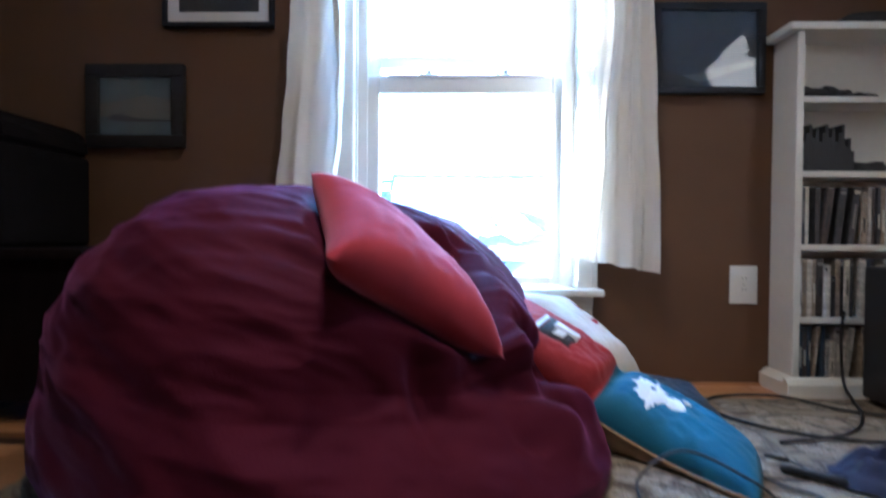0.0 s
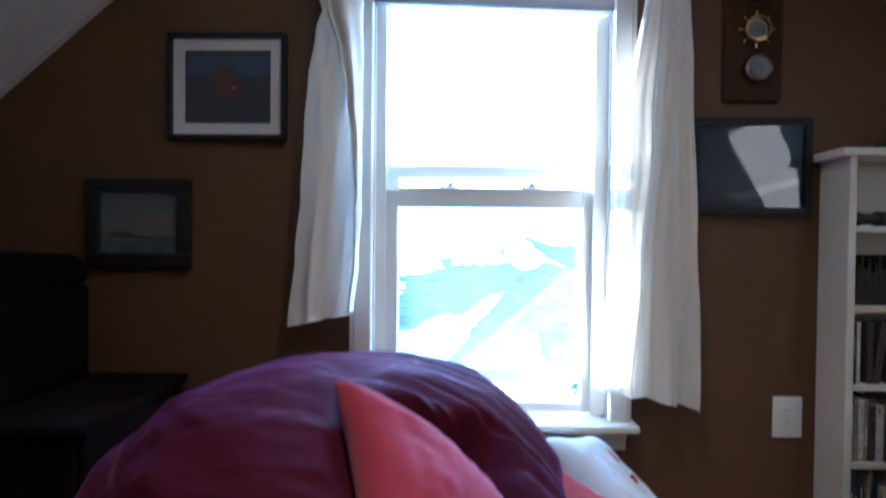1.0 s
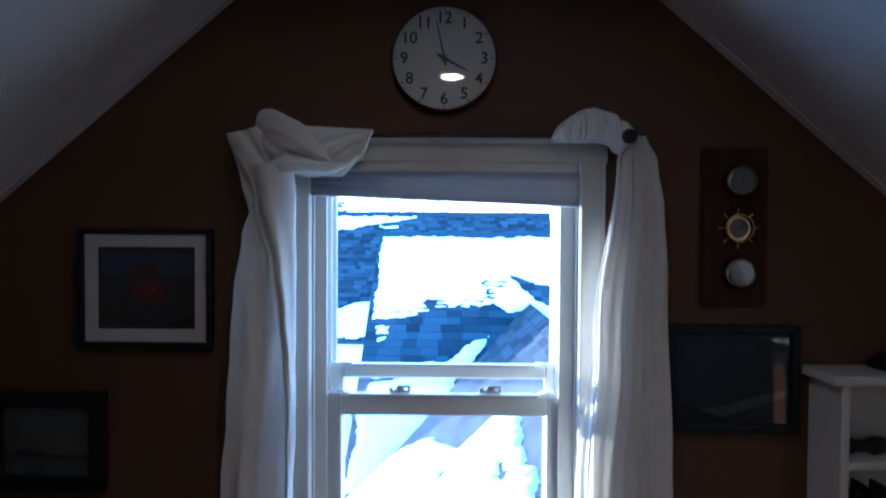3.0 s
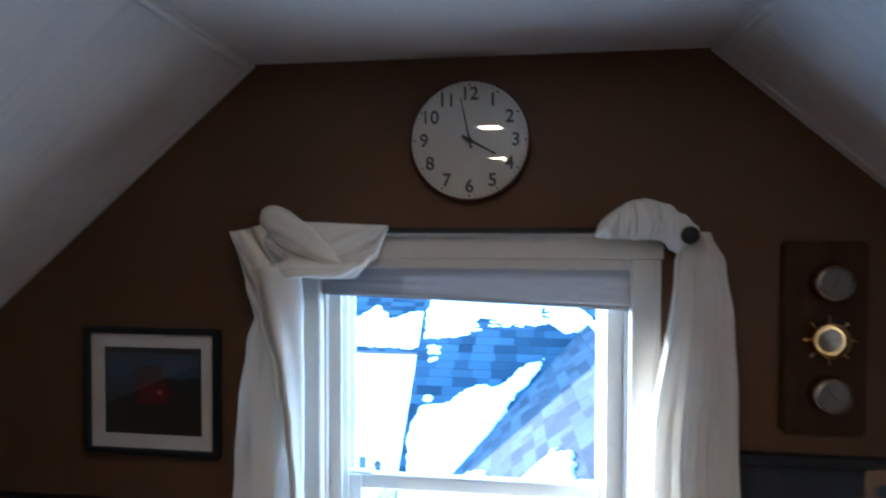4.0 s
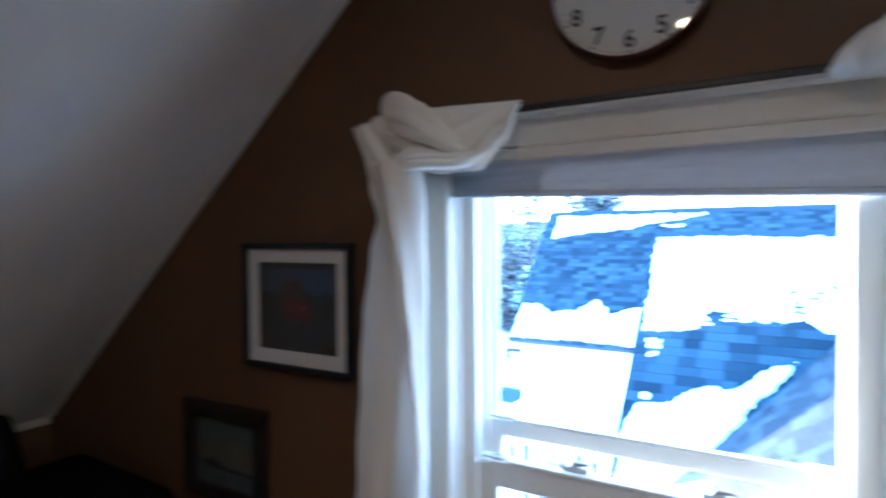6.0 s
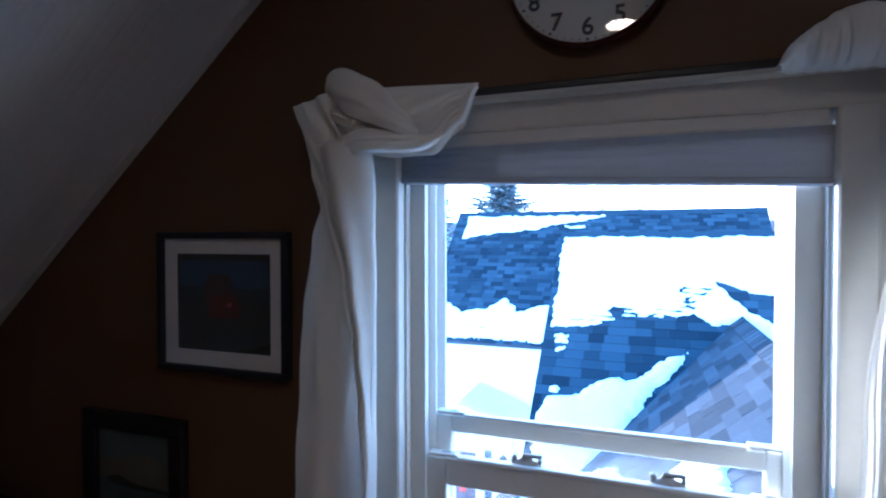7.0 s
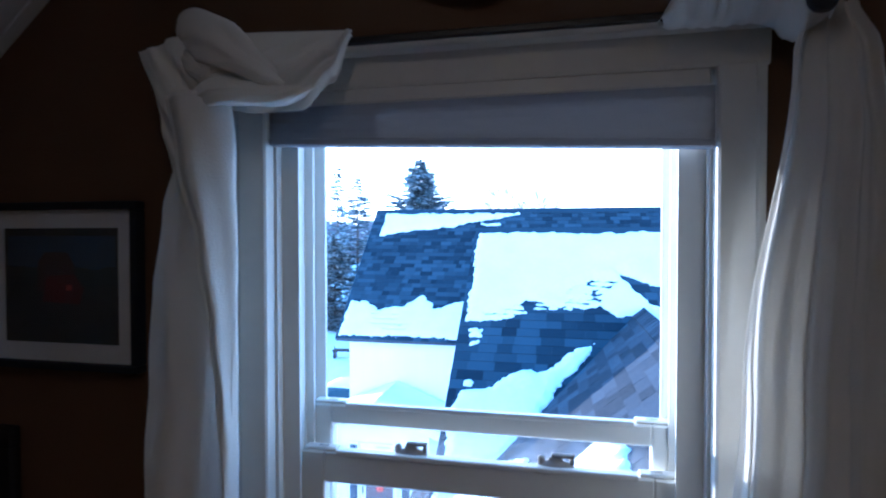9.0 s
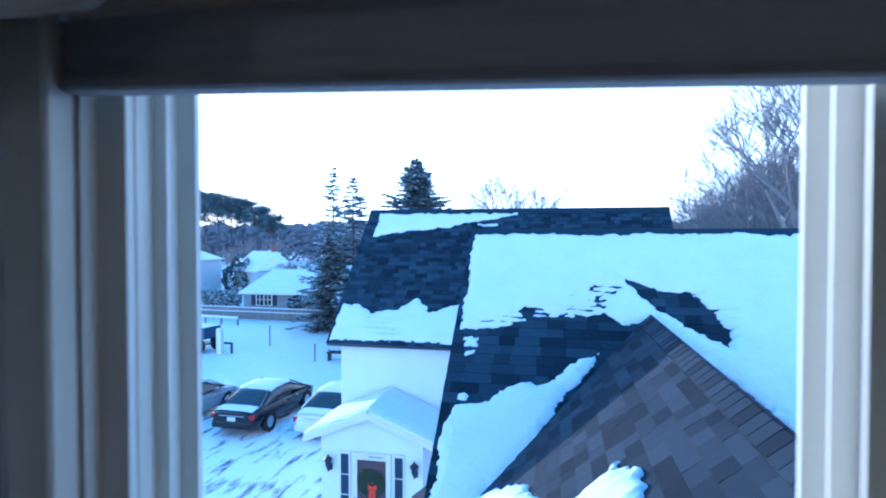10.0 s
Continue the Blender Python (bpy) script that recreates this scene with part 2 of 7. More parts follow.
def prism(bm, poly, axis, a, b):
    """A flat outline pushed along an axis from a to b."""
    def at(p, t):
        return {"x": (t, p[0], p[1]), "y": (p[0], t, p[1]), "z": (p[0], p[1], t)}[axis]
    lo, hi = [bm.verts.new(at(p, a)) for p in poly], [bm.verts.new(at(p, b)) for p in poly]
    n = len(poly)
    bm.faces.new(lo[::-1])
    bm.faces.new(hi)
    for i in range(n):
        bm.faces.new((lo[i], lo[(i + 1) % n], hi[(i + 1) % n], hi[i]))


# ---- the attic room ----
CX = 0.016                    # middle of the room and the window
WY, WT = 1.955, 0.165          # gable wall: inner face, thickness
FLAT, KNEE, HIGH, LOW = 0.584, 2.206, 2.31, 0.924
BACK = -2.6
OX, OZ0, OZ1 = 0.395, 0.315, 1.80   # the opening: half width, bottom, top


def room():
    L, R = CX - KNEE, CX + KNEE
    # gable wall with its opening
    bm = bmesh.new()
    y0, y1 = WY, WY + WT
    prism(bm, [(L, 0), (CX - OX, 0), (CX - OX, 2.31), (CX - FLAT, HIGH), (L, LOW)], "y", y0, y1)
    prism(bm, [(CX + OX, 0), (R, 0), (R, LOW), (CX + FLAT, HIGH), (CX + OX, 2.31)], "y", y0, y1)
    prism(bm, [(CX - OX, 0), (CX + OX, 0), (CX + OX, OZ0), (CX - OX, OZ0)], "y", y0, y1)
    prism(bm, [(CX - OX, OZ1), (CX + OX, OZ1), (CX + OX, HIGH), (CX - OX, HIGH)], "y", y0, y1)
    structure("wall_north", bm, WALL, "brown painted gable wall under a sloped ceiling", "wall")
    structure("wall_west", boxes((L - 0.1, BACK, 0, L, WY, LOW)), WALL, "low brown painted knee wall", "wall")
    structure("wall_east", boxes((R, BACK, 0, R + 0.1, WY, LOW)), WALL, "low brown painted knee wall", "wall")
    bm = bmesh.new()
    prism(bm, [(L, 0), (R, 0), (R, LOW), (CX + FLAT, HIGH), (CX - FLAT, HIGH), (L, LOW)], "y", BACK - 0.1, BACK)
    structure("wall_south", bm, WALL, "plain brown painted gable wall", "wall")
    # ceiling: two slopes and a flat strip
    bm = bmesh.new()
    prism(bm, [(L, LOW), (CX - FLAT, HIGH), (CX + FLAT, HIGH), (R, LOW), (R + 0.1, LOW + 0.02), (CX + FLAT + 0.04, HIGH + 0.12), (CX - FLAT - 0.04, HIGH + 0.12), (L - 0.1, LOW + 0.02)], "y", BACK, WY)
    # narrow beaded boards running down both slopes
    for s in (-1, 1):
        down = Vector((s * (KNEE - FLAT), 0, LOW - HIGH))
        out = Vector((-s * (HIGH - LOW), 0, -(KNEE - FLAT))).normalized()
        top = Vector((CX + s * FLAT, 0, HIGH))
        y = BACK + 0.01
        while y < WY - 0.05:
            prof = [(y, 0.0010), (y + 0.007, 0.0016), (y + 0.0335, 0.0016), (y + 0.0405, 0.0010)]
            rows = [[bm.verts.new(top + down * k + out * h + Vector((0, yy, 0))) for yy, h in prof] for k in (0.004, 0.999)]
            for i in range(3):
                bm.faces.new((rows[0][i], rows[0][i + 1], rows[1][i + 1], rows[1][i]))
            y += 0.0435
    structure("ceiling", bm, CEIL, "white sloped attic ceiling with beaded boards and a flat middle strip", "ceiling")
    structure("floor", boxes((L - 0.1, BACK - 0.1, -0.12, R + 0.1, WY + 0.1, -0.018)), DARKWOOD, "wooden subfloor under oak boards", "floor")
    # narrow white moulding along the slopes, the flat strip's ends and the knee walls
    d = Vector((KNEE - FLAT, 0, HIGH - LOW)).normalized()
    for s, n in ((-1, "west"), (1, "east")):
        bm = bmesh.new()
        a, b = (CX + s * KNEE, LOW), (CX + s * FLAT, HIGH)
        nx, nz = -s * (HIGH - LOW), -(KNEE - FLAT)
        k = 0.007 / math.hypot(nx, nz)
        prism(bm, [a, b, (b[0] + nx * k, b[1] + nz * k), (a[0] + nx * k, a[1] + nz * k)], "y", WY - 0.030, WY - 0.001)
        structure("trim_slope_" + n, bm, CEIL, "narrow white moulding under the sloped ceiling", "trim")
        bm = bmesh.new()
        c, e = Vector((CX + s * FLAT, HIGH)), Vector((s * (KNEE - FLAT), LOW - HIGH)).normalized()
        f = Vector((-s * (HIGH - LOW), -(KNEE - FLAT))).normalized()
        prism(bm, [tuple(c + e * 0.008), tuple(c + e * 0.030), tuple(c + e * 0.028 + f * 0.010), tuple(c + e * 0.019 + f * 0.014), tuple(c + e * 0.010 + f * 0.010)], "y", BACK, WY - 0.031)
        structure("trim_bend_" + n, bm, CEIL, "narrow white moulding where the sloped ceiling turns flat", "trim")
        bm = boxes((CX + s * KNEE - 0.012 * (s > 0) , BACK, LOW - 0.03, CX + s * KNEE + 0.012 * (s < 0), WY - 0.013, LOW - 0.001), bevel=0.003)
        structure("trim_knee_" + n, bm, CEIL, "narrow white moulding on top of the knee wall", "trim")
    for s in (-1, 1):
        x0, x1 = sorted((CX + s * 0.6, CX + s * KNEE))
        structure("baseboard", boxes((x0, WY - 0.012, 0, x1, WY - 0.001, 0.006)), OAK, "thin oak shoe moulding along the gable wall", "baseboard")


room()


# ---- ceiling puck lamps ----
def puck(x, y):
    lamp = thing("ceiling_puck_light", "small round white recessed ceiling light, switched on", "ceiling light", "ceiling lights", m=pose(x, y, HIGH))
    bm = bmesh.new()
    lathe(bm, [(0.052, -0.012), (0.062, -0.012), (0.066, -0.006), (0.066, -0.001), (0.052, -0.001)], 32, close=False)
    part("ring", bm, VINYL, lamp, soft=True)
    bm = bmesh.new()
    lathe(bm, [(0.050, -0.011), (0.050, -0.004)], 32)
    part("lens", bm, lamp_mat("puck_glow", (1.0, 0.64, 0.33), 2.4), lamp, "glowing frosted lens")
    beam = bpy.data.lights.new("puck_beam", 'SPOT')
    beam.energy, beam.color, beam.spot_size, beam.spot_blend, beam.shadow_soft_size = 0.72, (1.0, 0.71, 0.44), radians(112), 1.0, 0.045
    ob = new("puck_beam", beam)
    ob.matrix_world = pose(x, y, HIGH - 0.02)
    ob.parent = lamp
    ob.matrix_parent_inverse = lamp.matrix_world.inverted()


puck(0.036, 1.02)
puck(0.05, 0.13)


# ---- the window ----
def window():
    win = tagged(new("window_1"), "white double-hung window with both sashes lowered, open at the top", "window", kind="structure")
    # casing
    for s, nm in ((-1, "left"), (1, "right")):
        bm = bmesh.new()
        prof = [(0.392, WY - 0.002), (0.392, WY - 0.030), (0.396, WY - 0.034), (0.446, WY - 0.034), (0.452, WY - 0.030), (0.463, WY - 0.028), (0.466, WY - 0.002)]
        prism(bm, [(CX + s * h, y) for h, y in prof], "z", 0.336, 1.7945)
        part("side_casing", bm, TRIM, win)
    bm = bmesh.new()
    prof = [(WY - 0.002, 1.796), (WY - 0.018, 1.796), (WY - 0.020, 1.802), (WY - 0.024, 1.850), (WY - 0.034, 1.857), (WY - 0.036, 1.868), (WY - 0.002, 1.868)]
    prism(bm, prof, "x", CX - 0.470, CX + 0.470)
    part("head_casing", bm, TRIM, win)
    part("stool", boxes((CX - 0.476, 1.872, 0.311, CX + 0.476, 1.998, 0.3345), bevel=0.006, seg=2), TRIM, win, "white wooden window stool", soft=True)
    bm = bmesh.new()
    prism(bm, [(WY - 0.002, 0.3095), (WY - 0.03, 0.3095), (WY - 0.026, 0.285), (WY - 0.016, 0.262), (WY - 0.016, 0.236), (WY - 0.002, 0.232)], "x", CX - 0.45, CX + 0.45)
    part("apron", bm, TRIM, win)
    # ribbed vinyl tracks: outline of (half width, depth)
    prof = [(0.3945, WY + 0.001), (0.387, WY + 0.001), (0.387, 1.976), (0.3535, 1.979), (0.3535, 1.986), (0.357, 1.988), (0.357, 1.993), (0.368, 1.994), (0.368, 2.006), (0.3655, 2.008), (0.3655, 2.026),
            (0.368, 2.028), (0.368, 2.037), (0.351, 2.038), (0.351, 2.044), (0.3665, 2.045), (0.3665, 2.056), (0.364, 2.058), (0.364, 2.068), (0.3665, 2.070), (0.3665, 2.080), (0.344, 2.081), (0.344, 2.090), (0.372, 2.092), (0.3945, 2.105)]
    for s in (-1, 1):
        bm = bmesh.new()
        prism(bm, [(CX + s * ({0.344: 0.336, 0.351: 0.3430, 0.3535: 0.3440}.get(h, h) if s > 0 else h), y) for h, y in prof], "z", 0.336, 1.799)
        part("jamb_track", bm, VINYL, win, "ribbed white vinyl jamb track")
    part("head_jamb", boxes((CX - 0.394, WY + 0.045, 1.766, CX + 0.394, 2.115, 1.799)), VINYL, win)
    part("outer_sill", boxes((CX - 0.39, 1.999, 0.300, CX + 0.39, 2.22, 0.3335)), VINYL, win)

    # grey for slots and locks; the levers' backlit shade is in this colour
    grey = mat("grey_vinyl", (0.40, 0.39, 0.37), 0.45, 0.25, 12, 60, 0.05)

    def sash(name, y0, y1, z0, z1, half, stile, top, bottom, label):
        s = tagged(new(name), label, "")
        s.parent = win
        yc = (y0 + y1) / 2
        for k in (-1, 1):
            a, b = sorted((CX + k * half, CX + k * (half - stile)))
            part("stile", boxes((a, y0, z0, b, y1, z1), bevel=0.003), VINYL, s)
        a, b = CX - half + stile + 0.0003, CX + half - stile - 0.0003
        part("top_rail", boxes((a, y0, z1 - top, b, y1, z1), bevel=0.003), VINYL, s)
        part("bottom_rail", boxes((a, y0, z0, b, y1, z0 + bottom), bevel=0.003), VINYL, s)
        p = part("pane", boxes((a, yc - 0.002, z0 + bottom, b, yc + 0.002, z1 - top)), WINDOW_PANE, s, "slightly hazed glass pane")
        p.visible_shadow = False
        for k in (-1, 1):
            x0, x1 = sorted((CX + k * (half - 0.006), CX + k * (half - 0.075)))
            part("tilt_latch", boxes((x0, y0 + 0.004, z1 + 0.0005, x1, y1 - 0.004, z1 + 0.007), bevel=0.002), VINYL, s, "small sliding tilt latch")
            part("latch_slot", boxes((CX + k * (half - 0.045) - 0.010, yc - 0.004, z1 + 0.0072, CX + k * (half - 0.045) + 0.010, yc + 0.004, z1 + 0.0082)), grey, s, "grey finger slot")
        part("top_lip", boxes((CX - half + 0.078, y0 - 0.007, z1 - 0.0035, CX + half - 0.078, y0 + 0.010, z1 + 0.0065), bevel=0.002), VINYL, s, "raised lip along the rail")
        return s

    lower = sash("lower_sash", 2.0035, 2.0345, 0.337, 1.094, 0.364, 0.050, 0.062, 0.034, "closed lower sash with two cam locks")
    upper = sash("upper_sash", 2.0475, 2.0785, 0.425, 1.176, 0.362, 0.046, 0.040, 0.052, "upper sash lowered behind the lower one")
    for x in (CX - 0.137, CX + 0.142):
        bm = bmesh.new()
        lathe(bm, [(0.028, 0.0), (0.028, 0.005), (0.023, 0.010), (0.012, 0.014), (0.009, 0.020)], 20, Matrix.Translation((x, 2.019, 1.0945)) @ Matrix.Diagonal((1.25, 0.5, 1, 1)))
        box(bm, x - 0.033, 2.012, 1.0955, x - 0.020, 2.024, 1.116, bevel=0.003)
        part("cam_lock", bm, grey, lower, "grey cam lock", soft=True)
        bm = bmesh.new()
        box(bm, x - 0.008, 2.011, 1.1150, x + 0.034, 2.021, 1.1225, bevel=0.002)
        box(bm, x + 0.025, 2.010, 1.1040, x + 0.034, 2.019, 1.1155, bevel=0.002)
        part("lock_lever", bm, grey, lower, "bent lock lever", soft=True)
        bm = bmesh.new()
        lathe(bm, [(0.020, 0.0), (0.018, 0.006), (0.008, 0.010)], 16, Matrix.Translation((x + 0.004, 2.056, 0.4775)) @ Matrix.Diagonal((1.3, 0.4, 1, 1)))
        part("sash_lift", bm, grey, upper, "small lift knob on the lowest rail", soft=True)
    # pleated shade, hanging a little askew
    blind = thing("window_shade", "grey-white pleated window shade pulled almost fully up", "window shade")
    part("head_rail", boxes((CX - 0.384, WY - 0.020, 1.768, CX + 0.384, WY + 0.034, 1.795), bevel=0.003), TRIM, blind)

    def fold(u, v):
        x = CX - 0.3915 + 0.783 * u
        bottom = 1.712 - 0.030 * u
        z = 1.768 + (bottom - 1.768) * v
        return (x, WY - 0.012 - 0.0025 * abs(((v * 3) % 1) * 2 - 1), z)
    bm = bmesh.new()
    grid(bm, fold, 24, 16)
    ob = part("pleats", bm, SHADE, blind, "folded grey-white fabric")
    md = ob.modifiers.new("thick", 'SOLIDIFY')
    md.thickness = 0.002
    bm = bmesh.new()
    box(bm, -0.3912, -0.014, -0.007, 0.3912, 0.014, 0.007, bevel=0.003)
    bmesh.ops.transform(bm, matrix=pose(CX, WY - 0.008, 1.690, 0, 2.24, 0), verts=bm.verts)
    part("bottom_bar", bm, SHADE, blind)


window()


# ---- curtains ----
def lerp_table(t, table):
    for (a, p), (b, q) in zip(table, table[1:]):
        if t <= b:
            k = (t - a) / (b - a)
            k = k * k * (3 - 2 * k)
            return p + (q - p) * k
    return table[-1][1]


def hang(left, right, z_left, z_right, top, y, folds, amp, seed, fine=0.35):
    """A hanging sheet with folds; left and right give its edges by height share."""
    def f(u, v):
        z0 = z_left + (z_right - z_left) * u
        z = top + (z0 - top) * v
        xl, xr = lerp_table(v, left), lerp_table(v, right)
        w = amp * (0.35 + 0.65 * v)
        drift = 0.35 * noise.noise((seed, v * 2.0, u * 2.0))
        ph = 2 * math.pi * (folds * u + drift)
        yy = y - w * math.sin(ph) - fine * w * math.sin(2.3 * ph + 1.0 + 2 * v) - 0.010 * noise.noise((u * 5, v * 7, seed))
        x = xl + (xr - xl) * u + 0.25 * w * math.cos(ph)
        return (x, yy, z + 0.006 * noise.noise((u * 9, seed, 1)) * v)
    return f


def roll(pts, radii, flat, folds, seed, turns=0.0, n=56, m=70):
    """A cloth roll along a line: round section with long creases winding round it."""
    line = smooth_path(pts, 16)

    def f(u, v):
        k = v * (len(line) - 1)
        i = min(int(k), len(line) - 2)
        p = line[i].lerp(line[i + 1], k - i)
        d = (line[i + 1] - line[i]).normalized()
        side = Vector((0, -1, 0))
        side = (side - d * side.dot(d)).normalized()
        up = d.cross(side)
        a = 2 * math.pi * u
        r = lerp_table(v, radii)
        w = a + turns * v * 6.28
        crease = sum(0.16 / (j + 1) * (1 - 2 * abs(math.sin((folds + 1.7 * j) * 0.5 * w + seed * (j + 1) + 1.5 * noise.noise((v * 3, seed, j))))) for j in range(3))
        r *= 1 + crease * 0.8 + 0.10 * noise.noise((math.cos(a) * 2, math.sin(a) * 2, v * 6 + seed))
        return p + side * (r * flat * math.cos(a)) + up * (r * math.sin(a))
    bm = bmesh.new()
    vs = grid(bm, f, n, m, close_u=True)
    bm.faces.new([q[0] for q in vs])
    bm.faces.new([q[-1] for q in vs][::-1])
    return bm


def knot(left):
    """Curtain top tied over the rod: a left flap, a fat diagonal roll, a swag to the right and a roll under it."""
    def flap(u, v):
        # from the upper corner down to where the sheet hangs
        x = -0.588 + 0.135 * u + 0.070 * v * (1 - u)
        ztop = 1.862 + 0.022 * smooth_u(u)
        z = ztop + (1.735 - 0.13 * (1 - u) - ztop) * v
        s = u * 1.0 - 0.55 * v
        y = 1.862 - 0.020 * math.sin(math.pi * min(1, u * 1.05)) - 0.006 * math.sin(11 * s + 0.6) - 0.003 * math.sin(23 * s + 2) - 0.005 * noise.noise((s * 9, v * 3, 2)) + 0.010 * v * v
        return (x, y, z)

    def swag(u, v):
        x = -0.430 + 0.246 * u
        ztop = 1.888 - 0.012 * u
        zbot = lerp_table(u, [(0, 1.752), (0.35, 1.744), (0.62, 1.746), (0.86, 1.790), (1, 1.868)])
        z = ztop + (zbot - ztop) * v
        belly = math.sin(math.pi * min(1, v * 0.92 + 0.04)) * (1 - 0.75 * u)
        s = v - 0.75 * (1 - u) ** 1.3 * (0.3 + v)
        fold = 0.010 * (1 - 2 * abs(math.sin(8.5 * s + 0.4))) + 0.005 * (1 - 2 * abs(math.sin(17 * s + 1.3 + 2 * u)))
        y = 1.876 - 0.050 * belly - fold * math.sin(math.pi * v) ** 0.6 * (1 - 0.5 * u)
        return (x, y, z)

    def smooth_u(t):
        return t * t * (3 - 2 * t)
    for nm, fn, nu, nv in (("knot_flap", flap, 60, 50), ("knot_swag", swag, 70, 60)):
        bm = bmesh.new()
        grid(bm, fn, nu, nv)
        ob = part(nm, bm, VOILE, left, "folded white cloth of the knot", soft=True, angle=180)
        ob.modifiers.new("thick", 'SOLIDIFY').thickness = 0.002
    bm = roll([(-0.500, 1.872, 1.862), (-0.462, 1.846, 1.885), (-0.405, 1.826, 1.857), (-0.345, 1.830, 1.812), (-0.300, 1.852, 1.785)], [(0, 0.018), (0.22, 0.040), (0.5, 0.040), (0.8, 0.026), (1, 0.010)], 0.75, 3, 0.7, 0.25)
    part("knot_roll", bm, VOILE, left, "fat diagonal roll of twisted cloth", soft=True, angle=180)
    bm = roll([(-0.520, 1.874, 1.775), (-0.480, 1.846, 1.755), (-0.425, 1.830, 1.772), (-0.360, 1.834, 1.768), (-0.300, 1.846, 1.764), (-0.245, 1.868, 1.785)], [(0, 0.006), (0.25, 0.018), (0.5, 0.024), (0.75, 0.018), (1, 0.006)], 0.85, 3, 2.1, 0.5)
    part("knot_roll", bm, VOILE, left, "lower roll of twisted cloth", soft=True, angle=180)
    bm = roll([(-0.515, 1.876, 1.868), (-0.480, 1.852, 1.838), (-0.430, 1.838, 1.806), (-0.370, 1.838, 1.788)], [(0, 0.012), (0.3, 0.022), (0.7, 0.020), (1, 0.008)], 0.8, 2, 4.0, 0.2)
    part("knot_roll", bm, VOILE, left, "thin roll between the others", soft=True, angle=180)


def curtains():
    rod = thing("curtain_rod", "thin black flat curtain rod with a round knob at its end", "curtain rod")
    part("rod", boxes((CX - 0.60, 1.888, 1.858, CX + 0.545, 1.898, 1.872), bevel=0.003), BLACK, rod)
    for s in (-0.56, 0.50):
        part("bracket", boxes((CX + s - 0.01, 1.8985, 1.850, CX + s + 0.01, WY - 0.037 if abs(s) < 0.47 else WY, 1.880), bevel=0.003), BLACK, rod)
    bm = bmesh.new()
    lathe(bm, [(0.007, 0), (0.017, 0.004), (0.021, 0.013), (0.019, 0.022), (0.009, 0.028)], 20, pose(0.518, 1.854, 1.854, 90, 0, 0))
    part("knob", bm, BLACK, rod, "round black knob", soft=True)

    left = thing("curtain", "white cotton curtain knotted over the rod and hanging beside the window", "curtain", "window curtains")
    bm = bmesh.new()
    grid(bm, hang([(0, -0.50), (0.10, -0.513), (0.142, -0.524), (0.23, -0.553), (0.35, -0.576), (0.485, -0.588), (0.65, -0.598), (0.81, -0.616), (1, -0.638)], [(0, -0.43), (0.12, -0.410), (0.5, -0.404), (1, -0.428)], 0.640, 0.682, 1.85, 1.862, 1.15, 0.018, 3.0, 0.12), 90, 110)
    part("hanging_sheet", bm, VOILE, left, soft=True, angle=180)
    knot(left)

    def front(u, v):
        # the tail of the knot: wide under it, gathered into a narrow fold along the casing lower down
        z = 1.775 - 1.085 * v
        xl = lerp_table(v, [(0, -0.530), (0.10, -0.512), (0.26, -0.470), (0.38, -0.446), (0.50, -0.430), (0.65, -0.420), (0.85, -0.423), (1, -0.440)])
        xr = lerp_table(v, [(0, -0.405), (0.10, -0.398), (0.65, -0.400), (0.85, -0.408), (1, -0.424)])
        w = xr - xl
        x = xl + w * u + 0.004 * noise.noise((v * 9, u * 2, 3))
        roundness = math.sin(math.pi * (0.04 + 0.96 * u)) ** 0.7
        s = u + 0.55 * (1 - v) * (1 - u)
        fold = 0.0065 * math.sin(9.5 * s + 3.0 * v + 1.2 * noise.noise((u * 2, v * 4, 7))) + 0.0035 * math.sin(21 * s - 4 * v)
        lip = 0.010 * math.exp(-((u - 0.06) / 0.06) ** 2)
        y = 1.862 - (0.020 + 0.055 * w / 0.12 * 0.45) * roundness - fold * min(1, 12 * w) - lip
        return (x, y, z)
    bm = bmesh.new()
    grid(bm, front, 40, 110)
    ob = part("front_fold", bm, VOILE, left, "tail of the knot falling along the casing", soft=True, angle=180)
    ob.modifiers.new("thick", 'SOLIDIFY').thickness = 0.0015

    right = thing("curtain", "white cotton curtain draped over the rod's knob, hanging to the stool", "curtain", "window curtains")
    bm = bmesh.new()
    grid(bm, hang([(0, 0.515), (0.05, 0.490), (0.4, 0.425), (0.72, 0.388), (1, 0.345)], [(0, 0.572), (0.05, 0.608), (0.14, 0.628), (0.28, 0.640), (0.6, 0.656), (1, 0.673)], 0.452, 0.392, 1.862, 1.874, 3.4, 0.024, 5.0), 80, 80)
    part("hanging_sheet", bm, VOILE, right, soft=True, angle=180)
    rise = [(0, 1.856), (0.10, 1.892), (0.22, 1.918), (0.36, 1.936), (0.50, 1.941), (0.66, 1.930), (0.82, 1.905), (0.94, 1.876), (1, 1.858)]
    fall = [(0, 1.850), (0.10, 1.846), (0.55, 1.843), (0.66, 1.840), (0.74, 1.818), (0.79, 1.812), (0.86, 1.828), (1, 1.842)]

    def hood(u, v):
        # closed hood of cloth thrown over the rod, with short pleats running down its front
        a = 2 * math.pi * v
        z0, z1 = lerp_table(u, fall), lerp_table(u, rise)
        c, s = math.cos(a), math.sin(a)
        ty = 0.026 * min(1, 8 * u, 8 * (1 - u)) ** 0.5 + 0.004
        z = (z0 + z1) / 2 + (z1 - z0) / 2 * math.copysign(abs(s) ** 0.8, s)
        x = 0.314 + 0.242 * u + 0.010 * (u - 0.5) * s
        pleat = 1 - 2 * abs(noise.noise((x * 34 + 2.0 * z, z * 5, 1.3)))
